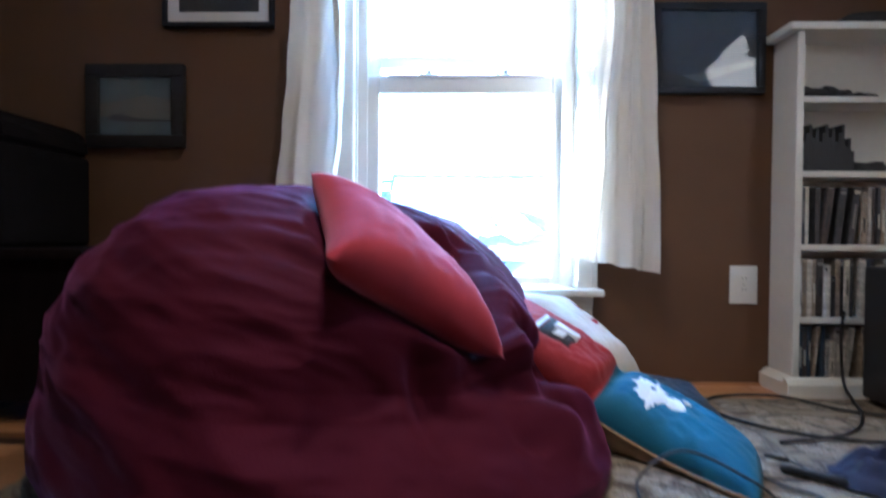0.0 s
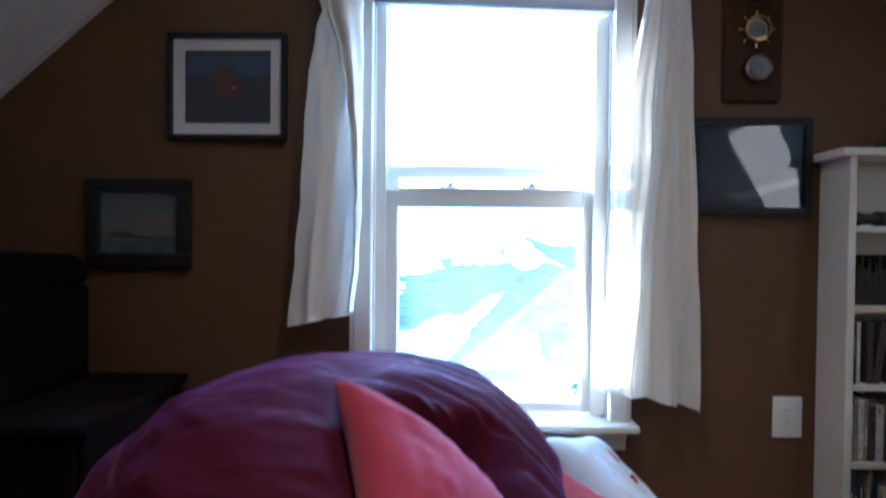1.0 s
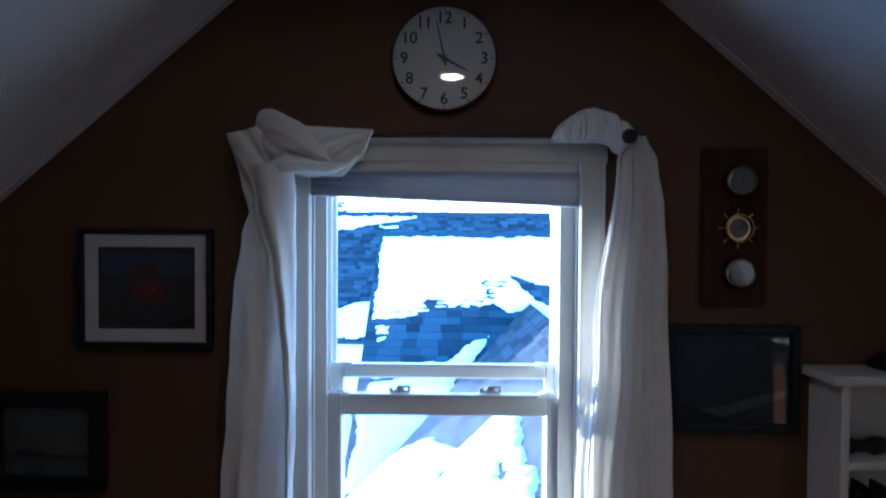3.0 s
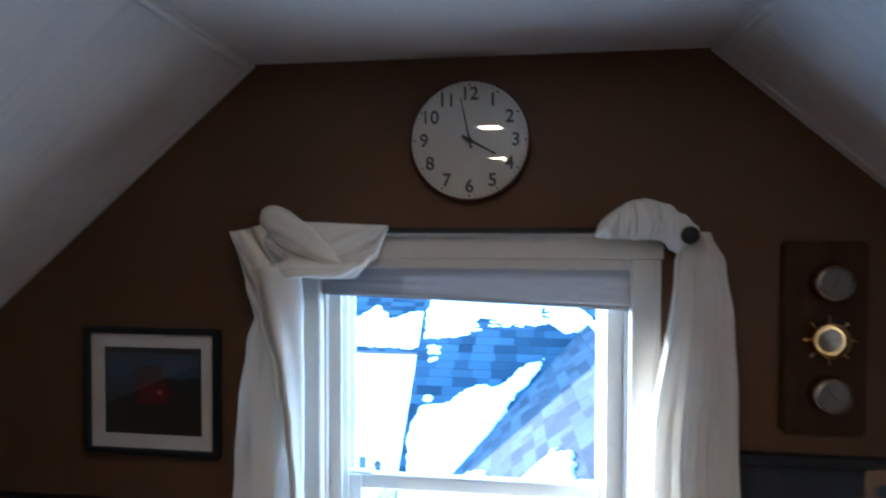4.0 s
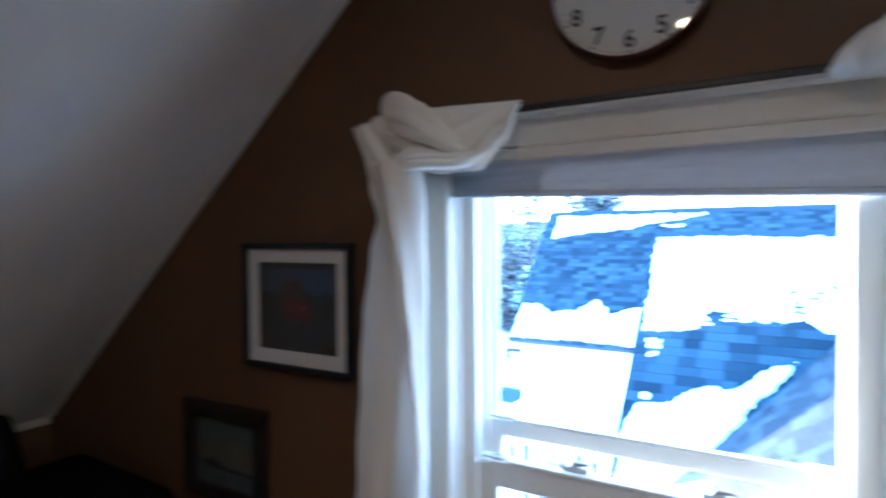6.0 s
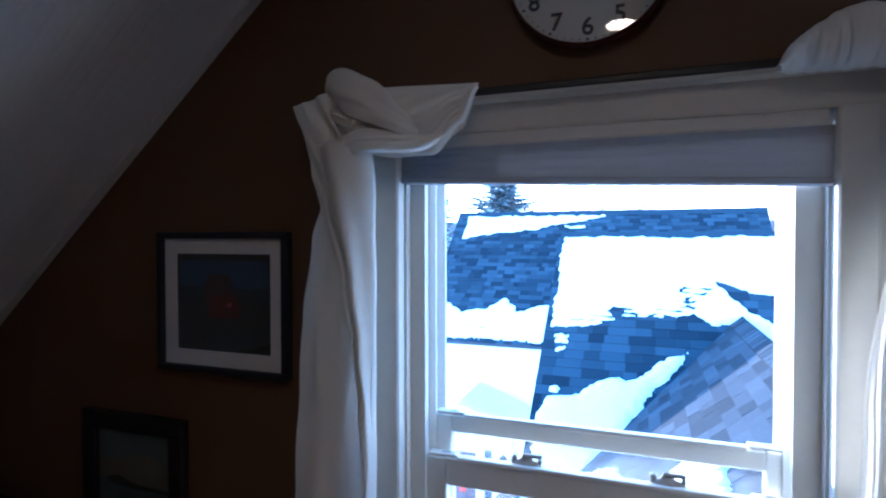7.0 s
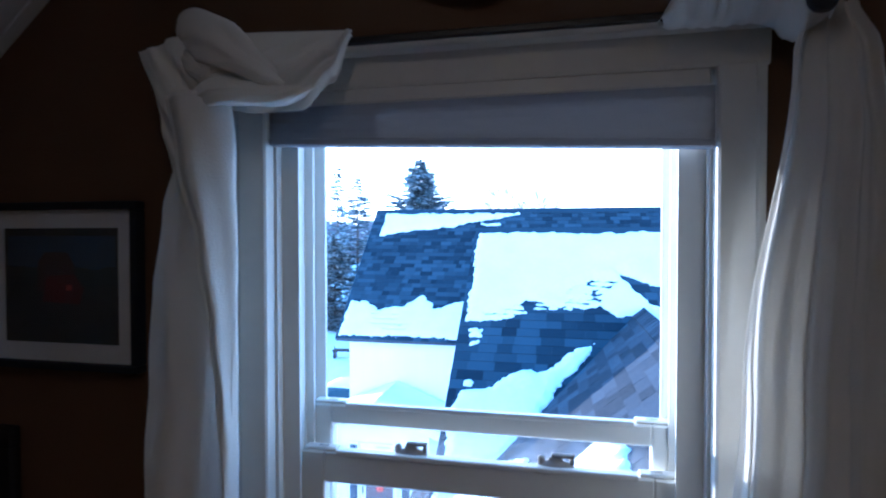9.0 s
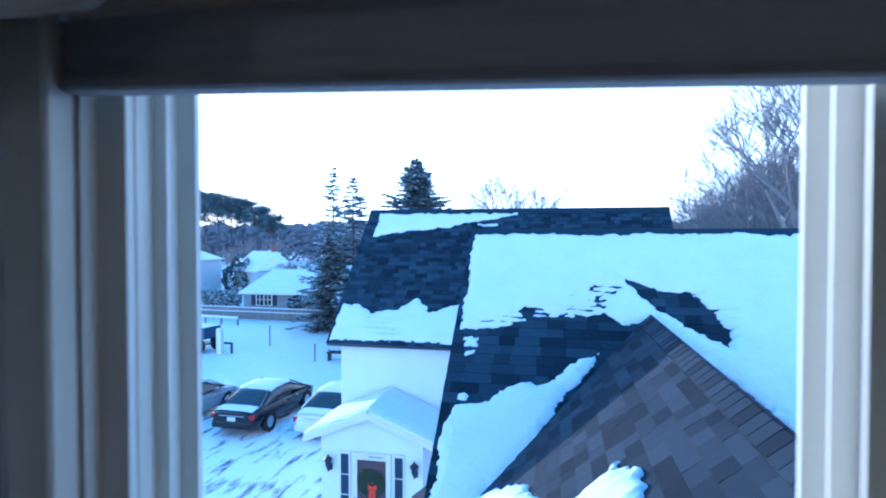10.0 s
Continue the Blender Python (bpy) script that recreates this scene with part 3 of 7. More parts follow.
        pleat += 0.6 * (1 - 2 * abs(noise.noise((x * 75, z * 9, 4.1))))
        return (x, 1.890 - ty * c * (1 + 0.12 * s) - 0.015 * pleat * max(0, c), z + 0.006 * noise.noise((x * 60, v * 4, 2)))
    bm = bmesh.new()
    grid(bm, lambda u, v: hood(v, u), 48, 90, close_u=True)
    part("draped_top", bm, VOILE, right, "gathered cloth over the rod", soft=True, angle=180)


curtains()


# ---- pictures on the wall ----
def flat(bm, pts, y):
    bm.faces.new([bm.verts.new((p[0], y, p[1])) for p in pts])


def ink(name, c, rough=0.6, vary=0.35, scale=14):
    return mat(name, c, rough, vary, scale, 90, 0.0)


def picture(label, x0, z0, x1, z1, border, mat_w, frame_mat, paint, thick=0.028):
    pic = thing("framed_picture", label, "picture", "pictures on the gable wall")
    b, yf, yb = border, WY - thick, WY - 0.001
    for a in ((x0, z0, x1, z0 + b, "bottom"), (x0, z1 - b, x1, z1, "top"), (x0, z0 + b, x0 + b, z1 - b, "left"), (x1 - b, z0 + b, x1, z1 - b, "right")):
        bm = bmesh.new()
        box(bm, a[0], yf, a[1], a[2], yb, a[3], bevel=0.004, seg=2)
        part("frame_bar", bm, frame_mat, pic, soft=True)
    ix0, iz0, ix1, iz1 = x0 + b, z0 + b, x1 - b, z1 - b
    part("backing", boxes((ix0, WY - 0.010, iz0, ix1, WY - 0.003, iz1)), PAPER, pic)
    if mat_w:
        w = mat_w
        bm = boxes((ix0, WY - 0.014, iz0, ix1, WY - 0.0105, iz0 + w), (ix0, WY - 0.014, iz1 - w, ix1, WY - 0.0105, iz1), (ix0, WY - 0.014, iz0 + w, ix0 + w, WY - 0.0105, iz1 - w), (ix1 - w, WY - 0.014, iz0 + w, ix1, WY - 0.0105, iz1 - w))
        part("mat_board", bm, PAPER, pic, "white mat board")
    ax0, az0, ax1, az1 = ix0 + mat_w, iz0 + mat_w, ix1 - mat_w, iz1 - mat_w
    for i, (nm, material, pts) in enumerate(paint):
        bm = bmesh.new()
        flat(bm, [(ax0 + (ax1 - ax0) * u, az0 + (az1 - az0) * v) for u, v in pts], WY - 0.0108 - 0.0004 * i)
        part(nm, bm, material, pic)
    part("glazing", boxes((ix0, WY - 0.018, iz0, ix1, WY - 0.016, iz1)), PANE, pic, "clear glass").visible_shadow = False


def hill(n, base, amp, seed):
    return [(i / n, base + amp * noise.noise((i * 0.6, seed, 0))) for i in range(n + 1)]


def pictures():
    full = [(0, 0), (1, 0), (1, 1), (0, 1)]
    picture("dusk photo of a red truck, black frame, white mat", -1.060, 1.248, -0.664, 1.598, 0.016, 0.038, FRAME_BLACK, [
        ("print", ink("dusk_ground", (0.018, 0.018, 0.018)), full),
        ("sky", ink("dusk_sky", (0.03, 0.055, 0.11), scale=5), [(0.03, 0.6), (0.97, 0.6), (0.97, 0.93), (0.03, 0.93)]),
        ("trees", ink("dusk_trees", (0.014, 0.02, 0.024)), [(0.03, 0.5), (0.97, 0.5)] + [(0.97 - 0.94 * p[0], p[1]) for p in hill(14, 0.66, 0.10, 3)]),
        ("truck_cab", ink("dusk_cab", (0.035, 0.014, 0.014)), [(0.30, 0.45), (0.62, 0.45), (0.62, 0.68), (0.56, 0.79), (0.36, 0.79), (0.30, 0.70)]),
        ("truck_body", ink("dusk_red", (0.09, 0.008, 0.009)), [(0.34, 0.36), (0.66, 0.34), (0.70, 0.48), (0.62, 0.60), (0.38, 0.58)]),
        ("tail_light", ink("dusk_lamp", (0.5, 0.08, 0.05)), [(0.55, 0.46), (0.60, 0.46), (0.60, 0.51), (0.55, 0.51)]),
    ])
    picture("small grey seascape painting in a dark wooden frame", -1.336, 0.822, -0.984, 1.116, 0.044, 0.0, mat("black_brown_frame", (0.010, 0.007, 0.007), 0.5, 0.4, 5, 50, 0.08), [
        ("canvas", ink("sea_haze", (0.085, 0.110, 0.115), scale=6), full),
        ("evening_glow", ink("sea_glow", (0.125, 0.120, 0.100), scale=9), [(0, 0.30), (1, 0.26), (1, 0.60), (0.62, 0.70), (0.30, 0.60), (0, 0.55)]),
        ("sea", ink("sea_water", (0.075, 0.105, 0.118), scale=20), [(0, 0), (1, 0), (1, 0.27), (0, 0.32)]),
        ("shore", ink("sea_shore", (0.030, 0.036, 0.036)), [(0.10, 0.30), (0.20, 0.25), (0.50, 0.225), (1, 0.235), (1, 0.275), (0.52, 0.285), (0.36, 0.345), (0.26, 0.375), (0.16, 0.345)]),
    ])
    picture("dark blue print of stormy water in a black frame under glass", 0.666, 1.014, 1.048, 1.328, 0.024, 0.0, FRAME_BLACK, [
        ("print", ink("storm_sky", (0.010, 0.023, 0.048), scale=7), full),
        ("surf", ink("storm_surf", (0.07, 0.09, 0.11), scale=16), [(0, 0.12), (0.4, 0.18), (0.72, 0.30), (1, 0.38), (1, 0.30), (0.75, 0.20), (0.45, 0.08), (0, 0.04)]),
        ("rocks", ink("storm_rocks", (0.01, 0.013, 0.017)), [(0, 0), (0.5, 0), (0.35, 0.10), (0.12, 0.2), (0, 0.22)]),
    ])


pictures()


# ---- clock ----
def text_part(body, size, x, y, z, material, parent, name, thick=0.0006):
    cu = bpy.data.curves.new(name, 'FONT')
    cu.body, cu.size, cu.align_x, cu.align_y, cu.extrude, cu.offset = body, size, 'CENTER', 'CENTER', thick, 0.0009
    tmp = new(name, cu)
    me = bpy.data.meshes.new_from_object(tmp.evaluated_get(bpy.context.evaluated_depsgraph_get()))
    bpy.data.objects.remove(tmp)
    bpy.data.curves.remove(cu)
    me.materials.clear()
    me.materials.append(material)
    ob = new(name, me)
    ob.matrix_world = pose(x, y, z, 90, 0, 0)
    if parent is not None:
        ob.parent = parent
    return ob


def clock():
    cx, cz, R = 0.012, 2.093, 0.152
    ck = thing("wall_clock", "round white wall clock with black numerals and a dark red rim", "clock")
    face = mat("clock_face", (0.57, 0.555, 0.48), 0.6, 0.04, 4, 60, 0.02)
    rim = mat("dark_red_rim", (0.09, 0.018, 0.014), 0.3, 0.25, 8, 60, 0.03)
    turn = pose(cx, WY - 0.001, cz, 90, 0, 0)
    bm = bmesh.new()
    lathe(bm, [(R - 0.010, 0.0), (R - 0.004, 0.004), (R, 0.018), (R, 0.034), (R - 0.0015, 0.0385), (R - 0.003, 0.039), (R - 0.0045, 0.036), (R - 0.0045, 0.024)], 72, turn, close=False)
    part("rim", bm, rim, ck, soft=True)
    bm = bmesh.new()
    lathe(bm, [(R - 0.0046, 0.012), (R - 0.0046, 0.024)], 72, turn)
    part("dial", bm, face, ck)
    y = WY - 0.001 - 0.0248
    for i in range(60):
        a = 2 * math.pi * i / 60
        big = i % 5 == 0
        r = R - 0.0125
        bm = bmesh.new()
        lathe(bm, [(0.0030 if big else 0.0015, 0), (0.0030 if big else 0.0015, 0.0005)], 10, pose(cx + r * math.sin(a), y, cz + r * math.cos(a), 90, 0, 0))
        part("hour_dot" if big else "minute_dot", bm, BLACK, ck)
    for i in range(1, 13):
        a = 2 * math.pi * i / 12
        r = R - 0.036
        text_part(str(i), 0.046, cx + r * math.sin(a), y, cz + r * math.cos(a) - 0.0005, BLACK, ck, "numeral")
    bm = bmesh.new()
    tube(bm, [(cx - 0.020 + 0.009 * math.cos(2 * math.pi * k / 24), y - 0.0002, cz - 0.026 + 0.009 * math.sin(2 * math.pi * k / 24)) for k in range(25)], 0.0008, 5)
    part("printed_ring", bm, STEEL, ck, "small printed grey ring")
    for nm, ang, ln, w, dy in (("hour_hand", 118.5, 0.082, 0.0042, 0.003), ("minute_hand", 348.0, 0.118, 0.0030, 0.005)):
        bm = bmesh.new()
        box(bm, -w, -0.0006, -0.022, w, 0.0006, ln * 0.92)
        for v in bm.verts:
            if v.co.z > 0.05:
                v.co.x *= 0.5
        bmesh.ops.transform(bm, matrix=pose(cx, y - dy, cz, 0, ang, 0), verts=bm.verts)
        part(nm, bm, BLACK, ck)
    bm = bmesh.new()
    lathe(bm, [(0.007, 0.024), (0.007, 0.031), (0.004, 0.033)], 16, turn)
    part("hub", bm, BLACK, ck, soft=True)
    bm = bmesh.new()
    lathe(bm, [(R - 0.0050, 0.0345), (R - 0.0050, 0.0365)], 72, turn)
    part("crystal", bm, PANE, ck, "clear flat glass").visible_shadow = False


clock()


# ---- weather station ----
def weather_station():
    ws = thing("weather_station", "dark wooden wall plaque with three round brass weather dials", "barometer")
    wood = mat("reddish_plaque_wood", (0.055, 0.025, 0.012), 0.55, 0.4, 5, 60, 0.1, stretch=(5, 1, 1), spec=0.15)
    bm = bmesh.new()
    prism(bm, [(0.772, 1.378), (0.942, 1.378), (0.952, 1.39), (0.952, 1.83), (0.942, 1.842), (0.772, 1.842), (0.762, 1.83), (0.762, 1.39)], "y", WY - 0.018, WY - 0.001)
    bmesh.ops.bevel(bm, geom=[e for e in bm.edges if all(v.co.y < WY - 0.017 for v in e.verts)], offset=0.005, segments=2, affect='EDGES')
    part("plaque", bm, wood, ws)
    ivory = mat("ivory_dial", (0.15, 0.14, 0.115), 0.5, 0.1, 10, 90, 0.02)
    drum = mat("dull_brass_drum", (0.42, 0.36, 0.26), 0.24, 0.2, 8, 60, 0.03, metal=1.0)
    for i, z in enumerate((1.744, 1.608, 1.481)):
        x, k, h = 0.860, pose(0.860, WY - 0.018, z, 90, 0, 0), 0.019 if i == 1 else 0.0375
        bm = bmesh.new()
        if i == 1:
            lathe(bm, [(0.041, 0.0), (0.044, 0.006), (0.044, 0.018), (0.041, 0.024), (0.0375, 0.025), (0.0355, 0.020)], 40, k, close=False)
        else:
            lathe(bm, [(0.041, 0.0), (0.0455, 0.004), (0.0465, 0.012), (0.0445, 0.026), (0.0400, 0.037), (0.0365, 0.0395), (0.0350, 0.0385)], 40, k, close=False)
        if i == 1:
            for j in range(8):
                a = 2 * math.pi * j / 8
                cyl(bm, (x + 0.042 * math.cos(a), WY - 0.026, z + 0.042 * math.sin(a)), (x + 0.058 * math.cos(a), WY - 0.026, z + 0.058 * math.sin(a)), 0.0028, 0.004, 8)
        part("bezel", bm, BRASS if i == 1 else drum, ws, "polished brass ship's-wheel bezel" if i == 1 else "polished brass bezel", soft=True)
        bm = bmesh.new()
        lathe(bm, [(0.0355, 0.006), (0.0355, 0.014)] if i == 1 else [(0.0352, 0.022), (0.0352, 0.0325)], 40, k)
        part("dial", bm, ivory, ws)
        bm = bmesh.new()
        if i == 1:
            lathe(bm, [(0.0275, 0.0142), (0.0280, 0.0152), (0.0342, 0.0152), (0.0352, 0.0142)], 40, k, close=False)
            part("chapter_ring", bm, BRASS, ws, "brass ring", soft=True)
        else:
            for j in range(12):
                a = 2 * math.pi * j / 12
                cyl(bm, (x + 0.026 * math.cos(a), WY - 0.0508, z + 0.026 * math.sin(a)), (x + 0.031 * math.cos(a), WY - 0.0508, z + 0.031 * math.sin(a)), 0.0006, 0.0006, 5)
            part("scale_marks", bm, BLACK, ws)
        bm = bmesh.new()
        box(bm, -0.0012, 0, -0.012, 0.0012, 0.001, 0.026)
        bmesh.ops.transform(bm, matrix=pose(x, WY - (0.034 if i == 1 else 0.0525), z, 0, (20, 75, -38)[i], 0), verts=bm.verts)
        part("needle", bm, BLACK, ws)
        bm = bmesh.new()
        lathe(bm, [(0.0345, h), (0.026, h + 0.003), (0.012, h + 0.0045), (0.002, h + 0.005)], 32, k)
        part("crystal", bm, PANE, ws, "domed glass", soft=True).visible_shadow = False


weather_station()


# ---- wall outlet ----
def outlet():
    o = thing("wall_outlet", "white duplex wall outlet with an oversized cover plate", "outlet")
    part("cover_plate", boxes((0.947, WY - 0.007, 0.284, 1.043, WY - 0.0005, 0.418), bevel=0.004, seg=2), VINYL, o, soft=True)
    # slots are raised grey bars; the shade inside them is in the colour
    grey = mat("socket_shadow_plastic", (0.35, 0.34, 0.33), 0.5, 0.1)
    for z in (0.331, 0.371):
        part("socket", boxes((0.979, WY - 0.0095, z - 0.0145, 1.011, WY - 0.0075, z + 0.0145), bevel=0.0008), VINYL, o)
        for dx in (-0.006, 0.006):
            part("slot", boxes((0.995 + dx - 0.0012, WY - 0.0104, z - 0.001, 0.995 + dx + 0.0012, WY - 0.0097, z + 0.008)), grey, o)
    bm = bmesh.new()
    lathe(bm, [(0.003, 0), (0.003, 0.001)], 12, pose(0.995, WY - 0.0075, 0.351, 90, 0, 0))
    part("screw", bm, STEEL, o)


outlet()


# ---- bookcase ----
BX0, BX1, BY = 1.086, 1.72, 1.815
SHELVES = (0.966, 0.724, 0.485, 0.246)


def bookcase():
    bc = thing("bookcase", "tall narrow white painted bookcase with open shelves", "bookcase")
    part("side_panel", boxes((BX0, BY, 0.056, BX0 + 0.024, WY - 0.002, 1.186), bevel=0.002), TRIM, bc)
    part("side_panel", boxes((BX1 - 0.024, BY, 0.056, BX1, WY - 0.002, 1.186), bevel=0.002), TRIM, bc)
    part("top_board", boxes((BX0 - 0.030, BY - 0.014, 1.1865, BX1 + 0.03, WY - 0.002, 1.212), bevel=0.005, seg=2), TRIM, bc)
    part("back_panel", boxes((BX0 + 0.0245, WY - 0.010, 0.06, BX1 - 0.0245, WY - 0.003, 1.186)), TRIM, bc)
    for z in SHELVES + (0.030,):
        part("shelf", boxes((BX0 + 0.0245, BY + 0.002, z - 0.010, BX1 - 0.0245, WY - 0.0105, z + 0.010), bevel=0.002), TRIM, bc)
    bm = bmesh.new()
    prism(bm, [(BY - 0.002, 0.0), (BY - 0.030, 0.0), (BY - 0.030, 0.042), (BY - 0.020, 0.056), (BY - 0.002, 0.062)], "x", BX0 - 0.03, BX1 + 0.03)
    part("plinth", bm, TRIM, bc, "moulded white plinth")
    bm = bmesh.new()
    prism(bm, [(BX0 - 0.030, 0.0), (BX0 - 0.0005, 0.0), (BX0 - 0.0005, 0.064), (BX0 - 0.012, 0.060), (BX0 - 0.030, 0.044)], "y", BY - 0.0015, WY - 0.002)
    part("plinth_return", bm, TRIM, bc)


bookcase()


def media():
    """Rows of upright disc cases and books on the lower three shelves."""
    rnd = random.Random(4)
    tones = [(0.02, 0.02, 0.025), (0.58, 0.55, 0.48), (0.03, 0.035, 0.06), (0.30, 0.24, 0.17), (0.04, 0.04, 0.045), (0.64, 0.62, 0.58), (0.06, 0.05, 0.045), (0.34, 0.32, 0.30), (0.03, 0.05, 0.08), (0.30, 0.25, 0.19)]
    mats = [mat("printed_spine", c, 0.4, 0.7, 45, 160, 0.03) for c in tones]
    band = [mat("spine_band", c, 0.5, 0.2, 12, 60, 0.02) for c in ((0.6, 0.58, 0.5), (0.03, 0.03, 0.035), (0.20, 0.19, 0.18))]
    for row, (base, ceiling) in enumerate(((0.4955, 0.713), (0.2565, 0.474), (0.0405, 0.235))):
        x = BX0 + 0.028
        while x < BX1 - 0.06:
            w = rnd.choice((0.014, 0.012, 0.0145, 0.010, 0.011, 0.017, 0.022))
            h = rnd.choice((0.190, 0.190, 0.188, 0.172, 0.135, 0.192))
            h = min(h, ceiling - base - 0.008)
            dep = 0.108 + rnd.uniform(-0.008, 0.004) if w < 0.02 else 0.10
            lean = 0.0
            if rnd.random() < 0.09:
                lean = rnd.uniform(4, 9)
            i = rnd.randrange(len(mats))
            kind = "disc_case" if w < 0.02 else "book"
            colour = ("black", "cream", "navy", "tan", "charcoal", "white", "charcoal", "grey", "blue-black", "beige")[i]
            it = thing(kind, f"{colour} {'disc case' if w < 0.02 else 'paperback book'} standing upright on a bookcase shelf", "disc case" if w < 0.02 else "book", "media on the shelves", m=pose(x, BY + 0.010 + rnd.uniform(0, 0.006), base, 0, lean, 0))
            part("cover", boxes((0, 0, 0, w, dep, h), bevel=0.0012), mats[i], it)
            if rnd.random() < 0.75:
                j = rnd.randrange(3)
                z0 = rnd.uniform(0.22, 0.40)
                part("spine_title", boxes((w * 0.32, -0.0010, z0 * h, w * 0.68, -0.0004, (z0 + rnd.uniform(0.25, 0.42)) * h)), band[j], it)
                if rnd.random() < 0.5:
                    part("spine_label", boxes((0.0015, -0.0010, 0.88 * h, w - 0.0015, -0.0004, (0.88 + rnd.uniform(0.04, 0.09)) * h)), band[(j + 1) % 3], it)
            x += w + 0.0012 + (h * math.sin(radians(lean)) if lean else 0) + (0.02 if rnd.random() < 0.05 else 0)


media()


def shelf_things():
    base = SHELVES[1] + 0.0105
    for i in range(16):
        it = thing("cassette_case", "thin black plastic case standing in a row", "case", "row of black cases", m=pose(BX0 + 0.034 + i * 0.0105, BY + 0.02, base))
        part("case", boxes((0, 0, 0, 0.0092, 0.09, 0.098 + 0.014 * ((i * 7) % 5) - (0.03 if i > 12 else 0)), bevel=0.0008), BLACK, it)
    # low dark bundle beside them
    def lump(name, label, cat, x, y, z, sx, sy, sz, seed, material):
        bm = bmesh.new()
        bmesh.ops.create_icosphere(bm, subdivisions=3, radius=1)
        for v in bm.verts:
            n = v.co.normalized()
            k = 1 + 0.35 * noise.noise(n * 1.6 + Vector((seed, 0, 0)))
            c = n * k
            v.co = Vector((x + sx * c.x, y + sy * c.y, z + max(0.0, sz * (c.z + 0.35))))
        return tagged(part(name, bm, material, soft=True, angle=60), label, cat)
    lump("cable_bundle", "coiled black cable lying on a shelf", "cable", 1.36, 1.885, base, 0.075, 0.045, 0.03, 2.0, BLACK)
    b0 = SHELVES[0] + 0.0105
    cam_ = thing("binoculars", "black binoculars lying on the top shelf", "binoculars", m=pose(1.215, 1.885, b0, 0, 0, 8))
    for dx in (-0.045, 0.045):
        bm = bmesh.new()
        lathe(bm, [(0.020, -0.055), (0.024, -0.05), (0.024, -0.02), (0.017, 0.0), (0.017, 0.04), (0.021, 0.045), (0.021, 0.052)], 20, pose(dx, 0, 0.0245, 0, 90, 12 if dx > 0 else -10))
        part("barrel", bm, BLACK, cam_, soft=True)
    part("bridge", boxes((-0.02, -0.016, 0.014, 0.02, 0.016, 0.036), bevel=0.005, seg=2), BLACK, cam_, soft=True)
    lump("cloth_pouch", "black cloth pouch lying on the top shelf", "pouch", 1.33, 1.885, b0, 0.06, 0.045, 0.02, 5.0, BLACK)
    dev = thing("speaker_dock", "low black rounded speaker on top of the bookcase", "speaker", m=pose(1.36, 1.885, 1.2125))
    bm = bmesh.new()
    prism(bm, [(-0.13, 0.0), (0.13, 0.0), (0.125, 0.02), (0.09, 0.04), (0.0, 0.048), (-0.09, 0.04), (-0.125, 0.02)], "y", -0.05, 0.05)
    bmesh.ops.bevel(bm, geom=bm.edges[:], offset=0.006, segments=2, affect='EDGES')
    part("housing", bm, BLACK, dev, soft=True)
    bm = bmesh.new()
    box(bm, -0.10, -0.0535, 0.006, 0.10, -0.0515, 0.030)
    part("grille", bm, mat("dark_grille", (0.03, 0.03, 0.032), 0.8, 0.4, 40, 400, 0.4), dev)


shelf_things()


# ---- bean bag and cushions ----
def smooth01(a, b, x):
    t = min(1, max(0, (x - a) / (b - a)))
    return t * t * (3 - 2 * t)


BAG = Vector((-0.272, 1.261, 0.0))


def frame_of(origin, xa, za):
    """A pose whose x axis is near xa and whose z axis is za."""
    z = Vector(za).normalized()
    x = (Vector(xa) - z * Vector(xa).dot(z)).normalized()
    y = z.cross(x)
    m = Matrix((x, y, z)).transposed().to_4x4()
    m.translation = Vector(origin)
    return m


RED_AT = frame_of((-0.127, 1.118, 0.462), (0.283, 0.192, -0.191), (0.626, -0.165, 0.762))


def bag_point(th, v):
    left = [(0.0, 0.50), (0.05, 0.565), (0.14, 0.592), (0.28, 0.596), (0.42, 0.588), (0.56, 0.555), (0.70, 0.480), (0.83, 0.355), (0.94, 0.17), (1.0, 0.0)]
    right = [(0.0, 0.52), (0.06, 0.565), (0.16, 0.560), (0.26, 0.515), (0.34, 0.440), (0.40, 0.418), (0.48, 0.425), (0.56, 0.428), (0.62, 0.415), (0.70, 0.372), (0.78, 0.31), (0.86, 0.235), (0.95, 0.12), (1.0, 0.0)]
    hgt = [(0.0, 0.0), (0.06, 0.015), (0.16, 0.09), (0.30, 0.20), (0.46, 0.33), (0.60, 0.44), (0.74, 0.545), (0.86, 0.625), (0.95, 0.665), (1.0, 0.675)]
    back = [(0.0, 0.50), (0.14, 0.585), (0.42, 0.590), (0.60, 0.570), (0.74, 0.520), (0.86, 0.430), (0.95, 0.260), (1.0, 0.0)]
    w = smooth01(-0.45, 0.80, math.cos(th + 0.25))
    k = smooth01(0.1, 0.95, math.sin(th))
    r, z = (lerp_lin(v, left) * (1 - w) + lerp_lin(v, right) * w) * (1 - k) + lerp_lin(v, back) * k, lerp_lin(v, hgt)
    x, y = r * math.cos(th), r * math.sin(th)
    z *= 0.858 + 0.085 * smooth01(-0.35, 0.45, y)
    # slumped towards the west and back, fuller on that side
    x *= 1.026 if x < 0 else 1.054
    y *= 0.895
    z *= max(0.2, 1.011 - 0.232 * x - 0.12 * y - 0.436 * x * x + 0.767 * x * y)
    return x + 0.01 * z - 0.187 * z * z, y + 0.175 * z, z


def lerp_lin(t, table):
    for (a, p), (b, q) in zip(table, table[1:]):
        if t <= b:
            return p + (q - p) * (t - a) / (b - a)
    return table[-1][1]


